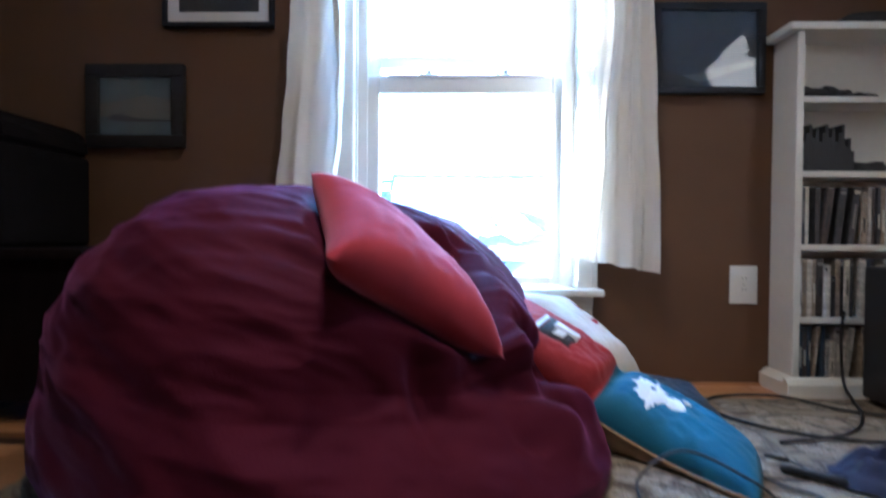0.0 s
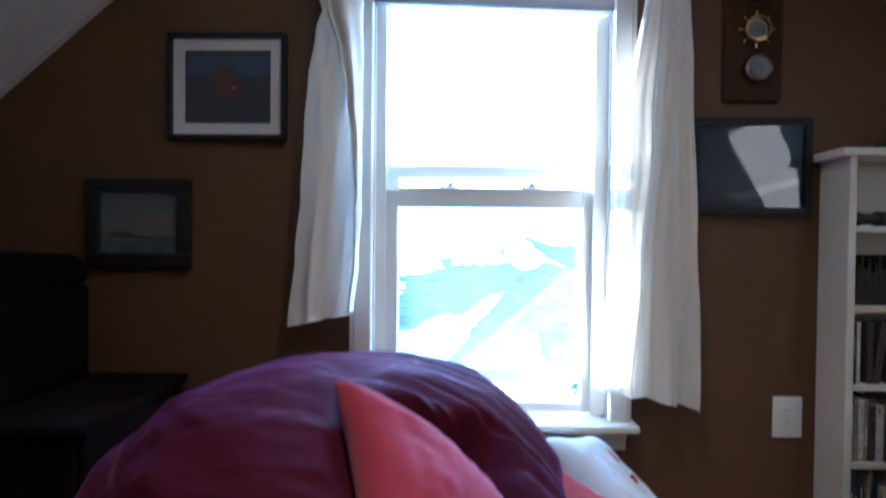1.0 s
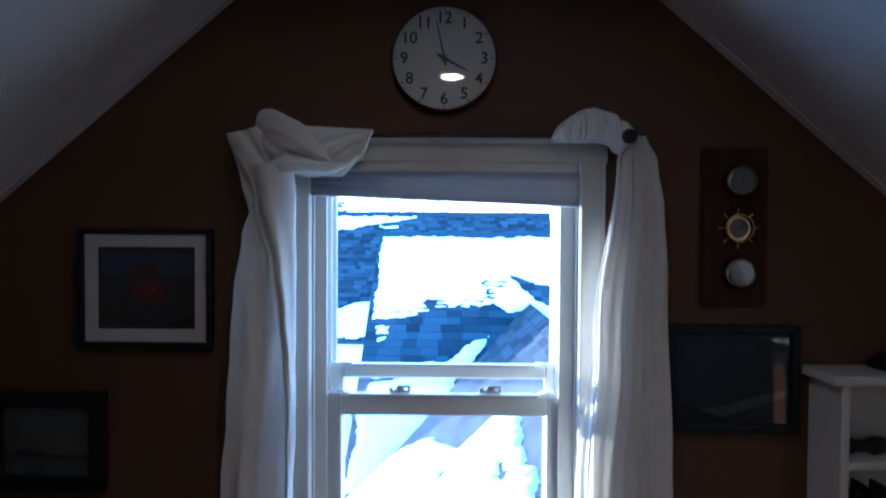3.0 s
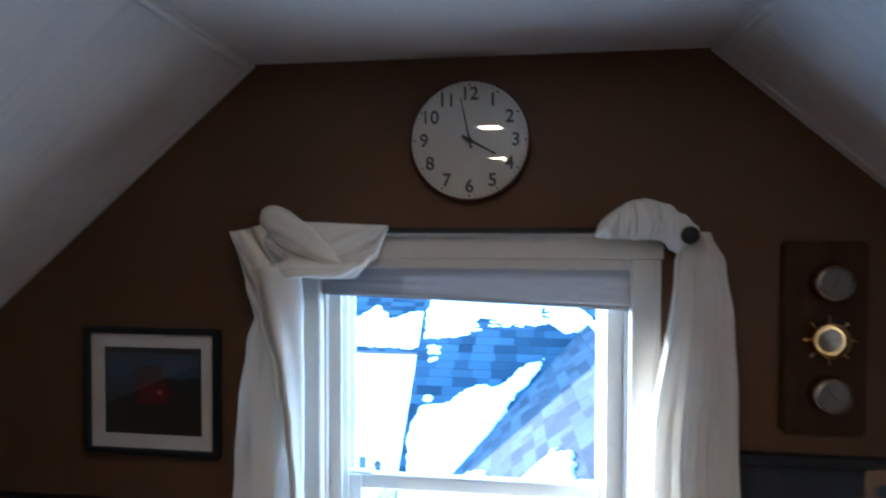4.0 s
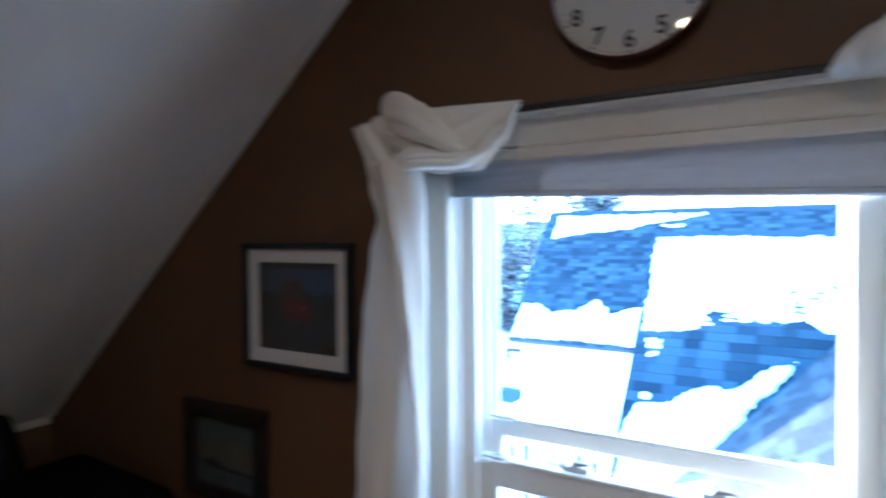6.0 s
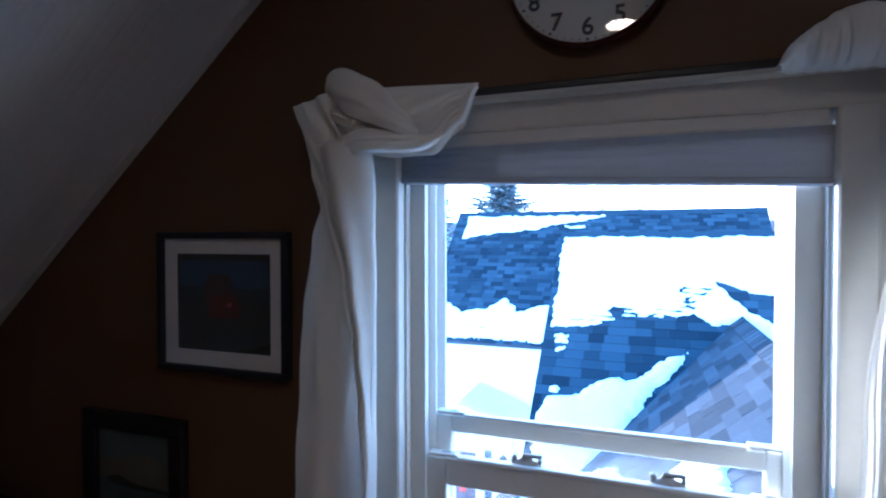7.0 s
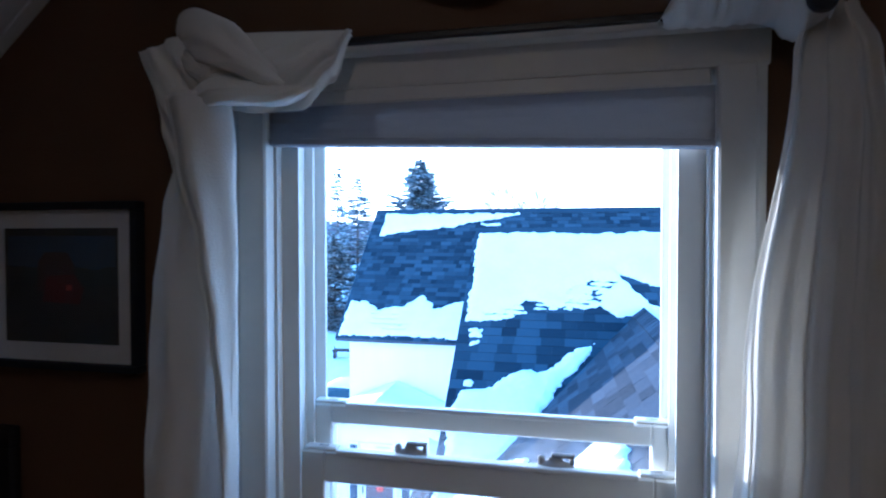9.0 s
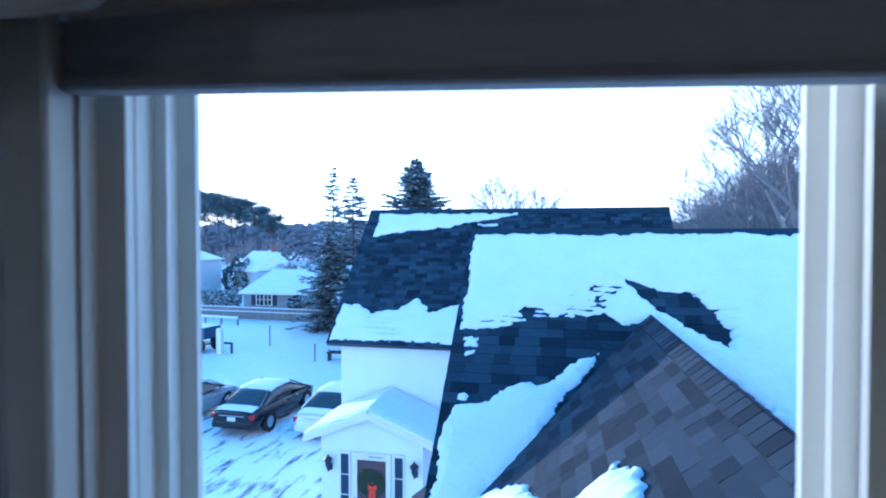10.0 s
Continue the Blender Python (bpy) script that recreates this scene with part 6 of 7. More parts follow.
# ---- entry porch ----
def porch():
    px, pw, y0, y1 = -3.86, 1.17, 12.85, 14.40
    pz = -2.16
    ez = pz - 0.57
    po = tagged(new("entry_porch"), "small white gabled entry porch with a snowy roof", "porch", kind="structure")
    bm = bmesh.new()
    prism(bm, [(px - pw, GROUND), (px + pw, GROUND), (px + pw, ez + 0.06), (px, pz - 0.08), (px - pw, ez + 0.06)], "y", y0, y0 + 0.12)
    part("front_wall", bm, SIDING, po)
    for s in (-1, 1):
        a, b = sorted((px + s * pw, px + s * (pw - 0.12)))
        part("side_wall", boxes((a, y0 + 0.121, GROUND, b, y1, ez + 0.05)), SIDING, po)
        slab("roof_slope", [(px, y0 - 0.22, pz), (px + s * 1.5, y0 - 0.22, pz - 1.5 * 0.40), (px + s * 1.5, y1, pz - 1.5 * 0.40), (px, y1, pz)], 0.07, SIDING, po)
        bm = bmesh.new()
        grid(bm, lambda u, v: (px + s * 1.47 * u, y0 - 0.19 + (y1 - y0 + 0.15) * v, pz - 1.47 * u * 0.40 + 0.05 * (1 - max(0, (u - 0.9) / 0.1)) * (1 - max(0, 0.06 - v) / 0.06) + 0.012 * noise.noise((u * 5, v * 6, s))), 20, 16)
        tagged(part("snow_cover", bm, SNOW, None, soft=True), "snow lying on the porch roof", "snow", kind="stuff")
        # rake boards
        bm = bmesh.new()
        k = [(px, pz - 0.075), (px + s * 1.5, pz - 0.675), (px + s * 1.5, pz - 0.80), (px, pz - 0.20)]
        prism(bm, k, "y", y0 - 0.235, y0 - 0.205)
        part("rake_board", bm, TRIM, po)
    dz = GROUND + 0.22
    door = tagged(new("door_1"), "white storm door with dark red leaf behind its glass", "door", kind="structure")
    dx = -3.84
    redd = mat("dark_red_door", (0.055, 0.011, 0.015), 0.4, 0.3, 5, 40, 0.05)
    for a in ((dx - 0.44, dz, dx - 0.33, dz + 2.02), (dx + 0.33, dz, dx + 0.44, dz + 2.02)):
        part("stile", boxes((a[0], y0 - 0.05, a[1], a[2], y0 - 0.012, a[3]), bevel=0.006), TRIM, door)
    part("rail", boxes((dx - 0.329, y0 - 0.05, dz + 1.86, dx + 0.329, y0 - 0.012, dz + 2.02), bevel=0.006), TRIM, door)
    part("kick_panel", boxes((dx - 0.329, y0 - 0.05, dz, dx + 0.329, y0 - 0.012, dz + 0.32), bevel=0.006), TRIM, door)
    part("inner_leaf", boxes((dx - 0.329, y0 - 0.022, dz + 0.321, dx + 0.329, y0 - 0.008, dz + 1.859)), redd, door)
    part("storm_pane", boxes((dx - 0.329, y0 - 0.046, dz + 0.321, dx + 0.329, y0 - 0.042, dz + 1.859)), PANE, door).visible_shadow = False
    part("door_closer", boxes((dx - 0.05, y0 - 0.075, dz + 1.93, dx + 0.26, y0 - 0.052, dz + 1.955), bevel=0.004), STEEL, door)
    part("door_handle", boxes((dx - 0.40, y0 - 0.085, dz + 0.86, dx - 0.375, y0 - 0.052, dz + 1.02), bevel=0.005), BLACK, door)
    navy = mat("dark_sidelight_glass", (0.02, 0.035, 0.06), 0.12, 0.3, 3, 20, 0.0)
    for s in (-1, 1):
        sl = tagged(new("window_3" if s < 0 else "window_4"), "narrow dark sidelight beside the entry door", "window", kind="structure")
        x = dx + s * 0.62
        part("window_frame", boxes((x - 0.125, y0 - 0.035, dz + 0.1, x + 0.125, y0 - 0.001, dz + 2.02), bevel=0.004), TRIM, sl)
        part("pane", boxes((x - 0.09, y0 - 0.042, dz + 0.16, x + 0.09, y0 - 0.036, dz + 1.96)), navy, sl)
        for k in range(1, 4):
            part("muntin", boxes((x - 0.09, y0 - 0.049, dz + 0.16 + 0.45 * k - 0.008, x + 0.09, y0 - 0.043, dz + 0.16 + 0.45 * k + 0.008)), TRIM, sl)
    # wreath hung on the inner leaf
    wr = thing("wreath", "green evergreen wreath with a red bow on the storm door", "wreath", m=pose(dx, y0 - 0.058, dz + 1.36, 90, 0, 0))
    verts, faces = [], []
    rnd = random.Random(7)
    for i in range(1300):
        a, b = rnd.uniform(0, 2 * math.pi), rnd.uniform(0, 2 * math.pi)
        rr = 0.185 + 0.10 * math.cos(b)
        p = Vector((rr * math.cos(a), rr * math.sin(a), 0.008 * math.sin(b)))
        d = Vector((rnd.gauss(0, 1), rnd.gauss(0, 1), rnd.gauss(0, 0.2))).normalized() * 0.07
        s = d.cross(Vector((0, 0, 1))).normalized() * 0.012
        k = len(verts)
        verts += [p - s, p + s, p + d]
        faces.append((k, k + 1, k + 2))
    me = bpy.data.meshes.new("needles")
    me.from_pydata(verts, [], faces)
    me.materials.append(mat("evergreen_needles", (0.032, 0.045, 0.022), 0.8, 0.5, 20, 90, 0.0))
    nd = new("needles", me)
    nd.parent = wr
    bm = bmesh.new()
    for s in (-1, 1):
        prism(bm, [(0.03, -0.08), (0.03 + s * 0.09, -0.01), (0.03 + s * 0.10, -0.12)], "z", 0.014, 0.024)
        prism(bm, [(0.03 + s * 0.005, -0.06), (0.03 + s * 0.07, -0.10), (0.02 + s * 0.075, -0.40), (0.02 + s * 0.015, -0.44)], "z", 0.014, 0.022)
    part("bow", bm, mat("red_ribbon", (0.75, 0.05, 0.02), 0.5, 0.15, 10, 60, 0.02), wr, "red ribbon bow")
    for s in (-0.97, 0.99):
        la = thing("wall_lantern", "black metal wall lantern beside the entry door", "lantern", "porch lanterns", m=pose(dx + s, y0 - 0.001, dz + 1.66))
        part("back_plate", boxes((-0.05, -0.02, -0.10, 0.05, 0, 0.06), bevel=0.006), BLACK, la)
        bm = bmesh.new()
        tube(bm, smooth_path([(0, -0.02, -0.06), (0, -0.10, -0.08), (0, -0.13, 0.0)], 6), 0.010, 8)
        part("arm", bm, BLACK, la, soft=True)
        bm = bmesh.new()
        lathe(bm, [(0.035, 0.0), (0.06, 0.02), (0.085, 0.17), (0.08, 0.175)], 6, pose(0, -0.13, 0.0))
        part("glass_body", bm, navy, la)
        bm = bmesh.new()
        lathe(bm, [(0.105, 0.175), (0.07, 0.22), (0.03, 0.25), (0.018, 0.28), (0.004, 0.30)], 8, pose(0, -0.13, 0.0))
        part("roof", bm, BLACK, la)
        bm = bmesh.new()
        lathe(bm, [(0.004, -0.10), (0.02, -0.05), (0.038, -0.002)], 8, pose(0, -0.13, 0.0))
        part("finial", bm, BLACK, la)


porch()


# ---- ground ----
def grounds():
    bm = bmesh.new()
    rings = [0, 12, 25, 50, 100, 200, 500, 1500, 4000]
    loops = []
    for r in rings[1:]:
        loops.append([bm.verts.new((r * math.cos(2 * math.pi * i / 48), 15 + r * math.sin(2 * math.pi * i / 48), GROUND)) for i in range(48)])
    c = bm.verts.new((0, 15, GROUND))
    for i in range(48):
        bm.faces.new((c, loops[0][i], loops[0][(i + 1) % 48]))
    for a, b in zip(loops, loops[1:]):
        for i in range(48):
            bm.faces.new((a[i], a[(i + 1) % 48], b[(i + 1) % 48], b[i]))
    structure("ground", bm, SNOW, "snow-covered ground reaching to the horizon", "ground")
    # driveway: asphalt under worn snow, tracked in long streaks
    m = bpy.data.materials.new("tracked_snow_on_asphalt")
    m.use_nodes = True
    nt = m.node_tree
    b = nt.nodes["Principled BSDF"]
    b.inputs["Roughness"].default_value = 0.8
    tc = nt.nodes.new("ShaderNodeTexCoord")
    mp = nt.nodes.new("ShaderNodeMapping")
    mp.inputs["Rotation"].default_value = (0, 0, 0)
    mp.inputs["Scale"].default_value = (2.6, 0.75, 1)
    n1 = nt.nodes.new("ShaderNodeTexNoise")
    n1.inputs["Scale"].default_value, n1.inputs["Detail"].default_value = 1.1, 8
    nt.links.new(tc.outputs["Object"], mp.inputs[0])
    nt.links.new(mp.outputs[0], n1.inputs["Vector"])
    ramp = nt.nodes.new("ShaderNodeValToRGB")
    e = ramp.color_ramp.elements
    e[0].position, e[0].color = 0.34, (0.12, 0.12, 0.125, 1)
    e[1].position, e[1].color = 0.47, (0.80, 0.83, 0.86, 1)
    k = e.new(0.405)
    k.color = (0.46, 0.47, 0.49, 1)
    nt.links.new(n1.outputs["Fac"], ramp.inputs[0])
    nt.links.new(ramp.outputs[0], b.inputs["Base Color"])
    bp = nt.nodes.new("ShaderNodeBump")
    bp.inputs["Distance"].default_value = 0.05
    nt.links.new(n1.outputs["Fac"], bp.inputs["Height"])
    nt.links.new(bp.outputs[0], b.inputs["Normal"])
    bm = bmesh.new()
    grid(bm, lambda u, v: (-20 + 15.2 * u, 9.0 + 15.5 * v, GROUND + 0.012 + 0.02 * noise.noise((u * 8, v * 8, 2))), 30, 30)
    structure("driveway", bm, m, "driveway with tyre-tracked slush and thin snow", "road")


grounds()


# ---- parked cars ----
def car(label, paint, m, length=4.8, width=1.84, height=1.46, suv=False, snow=0.0, boot=True):
    """Nose towards +y. Body lofted from cross sections, glass house, wheels, lamps."""
    c = thing("car", label, "car", "parked cars", m=m)
    L2 = length / 2
    glass_m = bpy.data.materials.get("dark_car_glass") or mat("dark_car_glass", (0.02, 0.025, 0.03), 0.06, 0.2, 2, 20, 0.0)
    tyre_m = bpy.data.materials.get("black_rubber") or mat("black_rubber", (0.02, 0.02, 0.02), 0.85, 0.3, 20, 90, 0.2)
    rim_m = bpy.data.materials.get("alloy_rim") or mat("alloy_rim", (0.5, 0.5, 0.52), 0.3, 0.1, 8, 40, 0.0, metal=0.9)
    lamp_r = bpy.data.materials.get("red_lamp_lens") or mat("red_lamp_lens", (0.30, 0.015, 0.012), 0.12, 0.15, 8, 40, 0.0)
    plate_m = bpy.data.materials.get("plate_white") or mat("plate_white", (0.65, 0.65, 0.62), 0.4, 0.05)
    belt = 0.98 if suv else 0.90

    def section(v):
        # (half width, bottom, shoulder, deck) along the length, tail to nose
        w = lerp_lin(v, [(0, 0.78), (0.04, 0.90), (0.12, 0.97), (0.5, 1.0), (0.85, 0.97), (0.95, 0.88), (1, 0.72)]) * width / 2
        zb = lerp_lin(v, [(0, 0.34), (0.06, 0.24), (0.9, 0.22), (1, 0.34)])
        zs = lerp_lin(v, [(0, belt * 0.86), (0.08, belt), (0.55, belt * 0.98), (0.85, belt * 0.86), (0.97, belt * 0.74), (1, belt * 0.64)])
        zt = lerp_lin(v, [(0, belt * 0.98), (0.10, belt + 0.08), (0.30, belt + 0.05), (0.62, belt + 0.04), (0.85, belt * 0.95), (0.97, belt * 0.80), (1, belt * 0.68)])
        return w, zb, zs, zt
    bm = bmesh.new()
    prof = [(0.80, 0, 0), (0.97, 0, 0.18), (1.0, 0, 0.55), (0.985, 0, 0.85), (0.93, 1, 0.0), (0.80, 1, 0.75), (0.45, 1, 1.0), (0, 1, 1.0)]

    def body(u, v):
        w, zb, zs, zt = section(v)
        i = u * 14
        side = 1 if i <= 7 else -1
        k = i if i <= 7 else 14 - i
        a, b = int(min(k, 6.999)), min(k, 6.999) - int(min(k, 6.999))
        def at(q):
            fr, up_, h = prof[q]
            return (fr, zb + (zs - zb) * h if not up_ else zs + (zt - zs) * h)
        p, q = at(a), at(a + 1)
        return (side * w * (p[0] + (q[0] - p[0]) * b), -L2 + length * v, p[1] + (q[1] - p[1]) * b)
    g = grid(bm, body, 14, 30)
    for j in (0, 30):
        bm.faces.new([r[j] for r in g])
    part("body", bm, paint, c, soft=True, angle=50)
    # glass house and roof
    roof = [(0.11, 0.02), (0.29, 0.88), (0.38, 1.0), (0.53, 1.0), (0.61, 0.90), (0.79, 0.02)] if not suv else [(0.02, 0.02), (0.06, 0.90), (0.14, 1.0), (0.56, 1.0), (0.63, 0.90), (0.76, 0.02)]
    top = height
    z0 = belt + 0.03
    bm = bmesh.new()
    bm2 = bmesh.new()

    def cabin(u, v, grow=0.0):
        y = roof[0][0] + (roof[-1][0] - roof[0][0]) * v
        h = lerp_lin(y, roof)
        w0, w1 = width * 0.455, width * 0.36
        a = math.pi * u
        k = math.copysign(abs(math.cos(a)) ** 0.5, math.cos(a))
        zz = z0 + (top - z0) * h * math.sin(a) ** 0.35
        t = (zz - z0) / (top - z0)
        return (k * (w0 + (w1 - w0) * t), -L2 + length * y, zz)
    grid(bm, cabin, 20, 24)
    part("glasshouse", bm, glass_m, c, soft=True, angle=50)
    y0, y1 = roof[1][0] + 0.01, roof[4][0] - 0.01

    def lid(u, v):
        y = y0 + (y1 - y0) * v
        h = lerp_lin(y, roof)
        x = (2 * u - 1)
        return (x * width * 0.375, -L2 + length * y, z0 + (top - z0) * h + 0.012 - 0.05 * x ** 4)
    grid(bm2, lid, 12, 16)
    ob = part("roof_panel", bm2, SNOW if snow else paint, c, "snow-dusted roof" if snow else "", soft=True)
    ob.modifiers.new("thick", 'SOLIDIFY').thickness = 0.03
    for s in (-1, 1):
        # pillars
        for ya, za, yb, zb in ((roof[0][0] + 0.005, 0.05, roof[1][0], 0.95), (0.44, 0.02, 0.45, 1.0), (roof[5][0] - 0.005, 0.05, roof[4][0], 0.95)):
            bm = bmesh.new()
            p = Vector((s * width * 0.456, -L2 + length * ya, z0 + (top - z0) * za))
            q = Vector((s * width * 0.375, -L2 + length * yb, z0 + (top - z0) * zb))
            p.x *= 0.955
            q.x *= 0.90
            q.z -= 0.02
            cyl(bm, p, q, 0.03, 0.022, 6)
            part("pillar", bm, paint, c)
        for yw in (-length * 0.29, length * 0.295):
            wh = new("wheel")
            wh.parent = c
            bm = bmesh.new()
            k = pose(s * (width / 2 - 0.11), yw, 0.335, 0, 90, 0)
            lathe(bm, [(0.20, -0.10), (0.31, -0.11), (0.335, -0.08), (0.335, 0.08), (0.31, 0.11), (0.20, 0.10)], 24, k, close=False)
            part("tyre", bm, tyre_m, wh, soft=True)
            bm = bmesh.new()
            lathe(bm, [(0.205, s * 0.07), (0.20, s * 0.10), (0.07, s * 0.085), (0.02, s * 0.09)], 24, k)
            part("rim", bm, rim_m, wh, soft=True)
            bm = bmesh.new()
            lathe(bm, [(0.37, s * 0.118), (0.345, s * 0.112), (0.33, s * 0.06)], 24, k, close=False)
            part("arch", bm, BLACK, c)
        bm = bmesh.new()
        box(bm, min(s * width * 0.28, s * width * 0.455), -L2 + 0.005, belt * 0.72, max(s * width * 0.28, s * width * 0.455), -L2 + 0.16, belt * 0.90, bevel=0.02)
        part("tail_light", bm, lamp_r, c, "red tail light")
        bm = bmesh.new()
        box(bm, min(s * width * 0.24, s * width * 0.38), L2 - 0.16, belt * 0.60, max(s * width * 0.24, s * width * 0.38), L2 - 0.02, belt * 0.72, bevel=0.02)
        part("headlight", bm, glass_m, c)
        bm = bmesh.new()
        box(bm, min(s * width * 0.50, s * width * 0.57), length * 0.12, belt + 0.02, max(s * width * 0.50, s * width * 0.57), length * 0.15, belt + 0.14, bevel=0.02)
        part("mirror", bm, paint, c)
        for yh in (-0.35, 0.55):
            part("door_handle", boxes((min(s * width * 0.497, s * width * 0.51), yh - 0.09, belt * 0.86, max(s * width * 0.497, s * width * 0.51), yh + 0.09, belt * 0.89), bevel=0.004), rim_m, c)
    part("bumper", boxes((-width * 0.42, -L2 - 0.02, 0.34, width * 0.42, -L2 + 0.10, 0.56), bevel=0.03, seg=2), paint, c, soft=True)
    part("trunk_strip", boxes((-width * 0.26, -L2 - 0.006, belt * 0.84, width * 0.26, -L2 + 0.03, belt * 0.875), bevel=0.005), rim_m, c, "chrome strip")
    part("number_plate", boxes((-0.16, -L2 - 0.012, belt * 0.66, 0.16, -L2 + 0.02, belt * 0.66 + 0.14)), plate_m, c, "plain pale plate")
    if snow and boot and not suv:
        bm = bmesh.new()
        grid(bm, lambda u, v: ((2 * u - 1) * width * 0.40, -L2 + 0.10 + 0.50 * v, belt + 0.035 + 0.055 * v + 0.03 * math.sin(math.pi * u) ** 0.5 * math.sin(math.pi * v) ** 0.5 - 0.03 * (2 * u - 1) ** 4), 14, 8)
        part("boot_snow", bm, SNOW, c, "thin snow on the boot lid", soft=True)
    return c


def cars():
    black = mat("black_car_paint", (0.010, 0.009, 0.012), 0.14, 0.2, 2, 30, 0.0)
    grey = mat("silver_car_paint", (0.28, 0.29, 0.31), 0.22, 0.1, 2, 30, 0.0)
    white = mat("white_car_paint", (0.70, 0.71, 0.72), 0.22, 0.05, 2, 30, 0.0)
    g = GROUND + 0.02
    car("glossy black sedan with a snow-dusted roof parked in the driveway", black, pose(-10.80, 20.80, g, 0, 0, -1.8), 4.75, 1.84, 1.39, snow=1)
    car("silver sedan parked beside the black one in the driveway", grey, pose(-13.90, 20.05, g, 0, 0, -2.5), 4.7, 1.8, 1.42)
    car("white car parked by the entry porch, snow on its roof", white, pose(-7.76, 20.98, g, 0, 0, -2.5), 4.7, 1.85, 1.39, snow=1)


cars()


def yard_trailer():
    tr = thing("utility_trailer", "small dark blue utility trailer standing in the snow", "trailer", m=pose(-20.9, 31.3, GROUND, 0, 0, -8))
    blue = mat("dark_blue_sheet_metal", (0.025, 0.05, 0.10), 0.5, 0.3, 2, 30, 0.05)
    part("bed", boxes((-2.2, -0.7, 0.85, 0.55, 0.7, 1.55), bevel=0.03), blue, tr)
    bm = bmesh.new()
    grid(bm, lambda u, v: (-2.2 + 2.75 * u, -0.7 + 1.4 * v, 1.555 + 0.05 * math.sin(math.pi * u) ** 0.4 * math.sin(math.pi * v) ** 0.4), 16, 10)
    part("snow_cover", bm, SNOW, tr, "thin snow on the bed")
    rubber = bpy.data.materials["black_rubber"]
    for sx in (-1.5, 0.15):
        for s in (-0.72, 0.72):
            bm = bmesh.new()
            lathe(bm, [(0.10, -0.09), (0.40, -0.11), (0.44, -0.07), (0.44, 0.07), (0.40, 0.11), (0.10, 0.09)], 22, pose(sx, s, 0.44, 90, 0, 0))
            part("wheel", bm, rubber, tr)
    part("axle", boxes((-1.6, -0.7, 0.40, 0.2, 0.7, 0.48)), DARKWOOD, tr)
    part("drawbar", boxes((0.55, -0.06, 0.55, 2.0, 0.06, 0.66)), DARKWOOD, tr)
    part("jack_leg", boxes((1.9, -0.05, 0.0, 2.0, 0.05, 0.5495)), DARKWOOD, tr)
    for (x, y, h, w, name, label, c) in ((-19.6, 30.8, 1.45, 0.16, "square_post", "square white post standing in the snowy yard", (0.7, 0.72, 0.74)), (-18.55, 27.3, 1.9, 0.12, "square_post", "square dark red post at the yard's edge", (0.09, 0.03, 0.03))):
        p = thing(name, label, "post", "yard posts", m=pose(x, y, GROUND))
        part("shaft", boxes((-w, -w, 0, w, w, h), bevel=0.015), mat("painted_post", c, 0.6, 0.2), p)
        part("snow_cap", boxes((-w * 1.05, -w * 1.05, h + 0.0005, w * 1.05, w * 1.05, h + 0.08), bevel=0.03, seg=2), SNOW, p, "cap of snow", soft=True)


yard_trailer()


# ---- trees ----
BARK = mat("grey_bark", (0.10, 0.085, 0.075), 0.9, 0.4, 4, 40, 0.4, stretch=(1, 1, 0.3))
NEEDLE = mat("spruce_needles", (0.10, 0.125, 0.13), 0.8, 0.5, 2, 30, 0.0, island=0.6)
YEW = mat("dark_yew_foliage", (0.040, 0.048, 0.052), 0.8, 0.5, 2, 30, 0.0, island=0.6)
NEEDLE_SNOW_PALE = mat("snowy_pale_needles", (0.42, 0.46, 0.48), 0.8, 0.6, 2, 30, 0.0, island=0.8)
TWIG = mat("bare_twigs", (0.24, 0.21, 0.20), 0.9, 0.35, 3, 30, 0.0, island=0.6)


def leaf_tri(verts, faces, p, d, s):
    k = len(verts)
    verts += [tuple(p - s), tuple(p + s), tuple(p + d)]
    faces.append((k, k + 1, k + 2))


def mesh_part(name, verts, faces, material, parent, label=""):
    me = bpy.data.meshes.new(name)
    me.from_pydata(verts, [], faces)
    me.materials.append(material)
    ob = new(name, me)
    ob.parent = parent
    if label:
        ob["label"] = label
    return ob


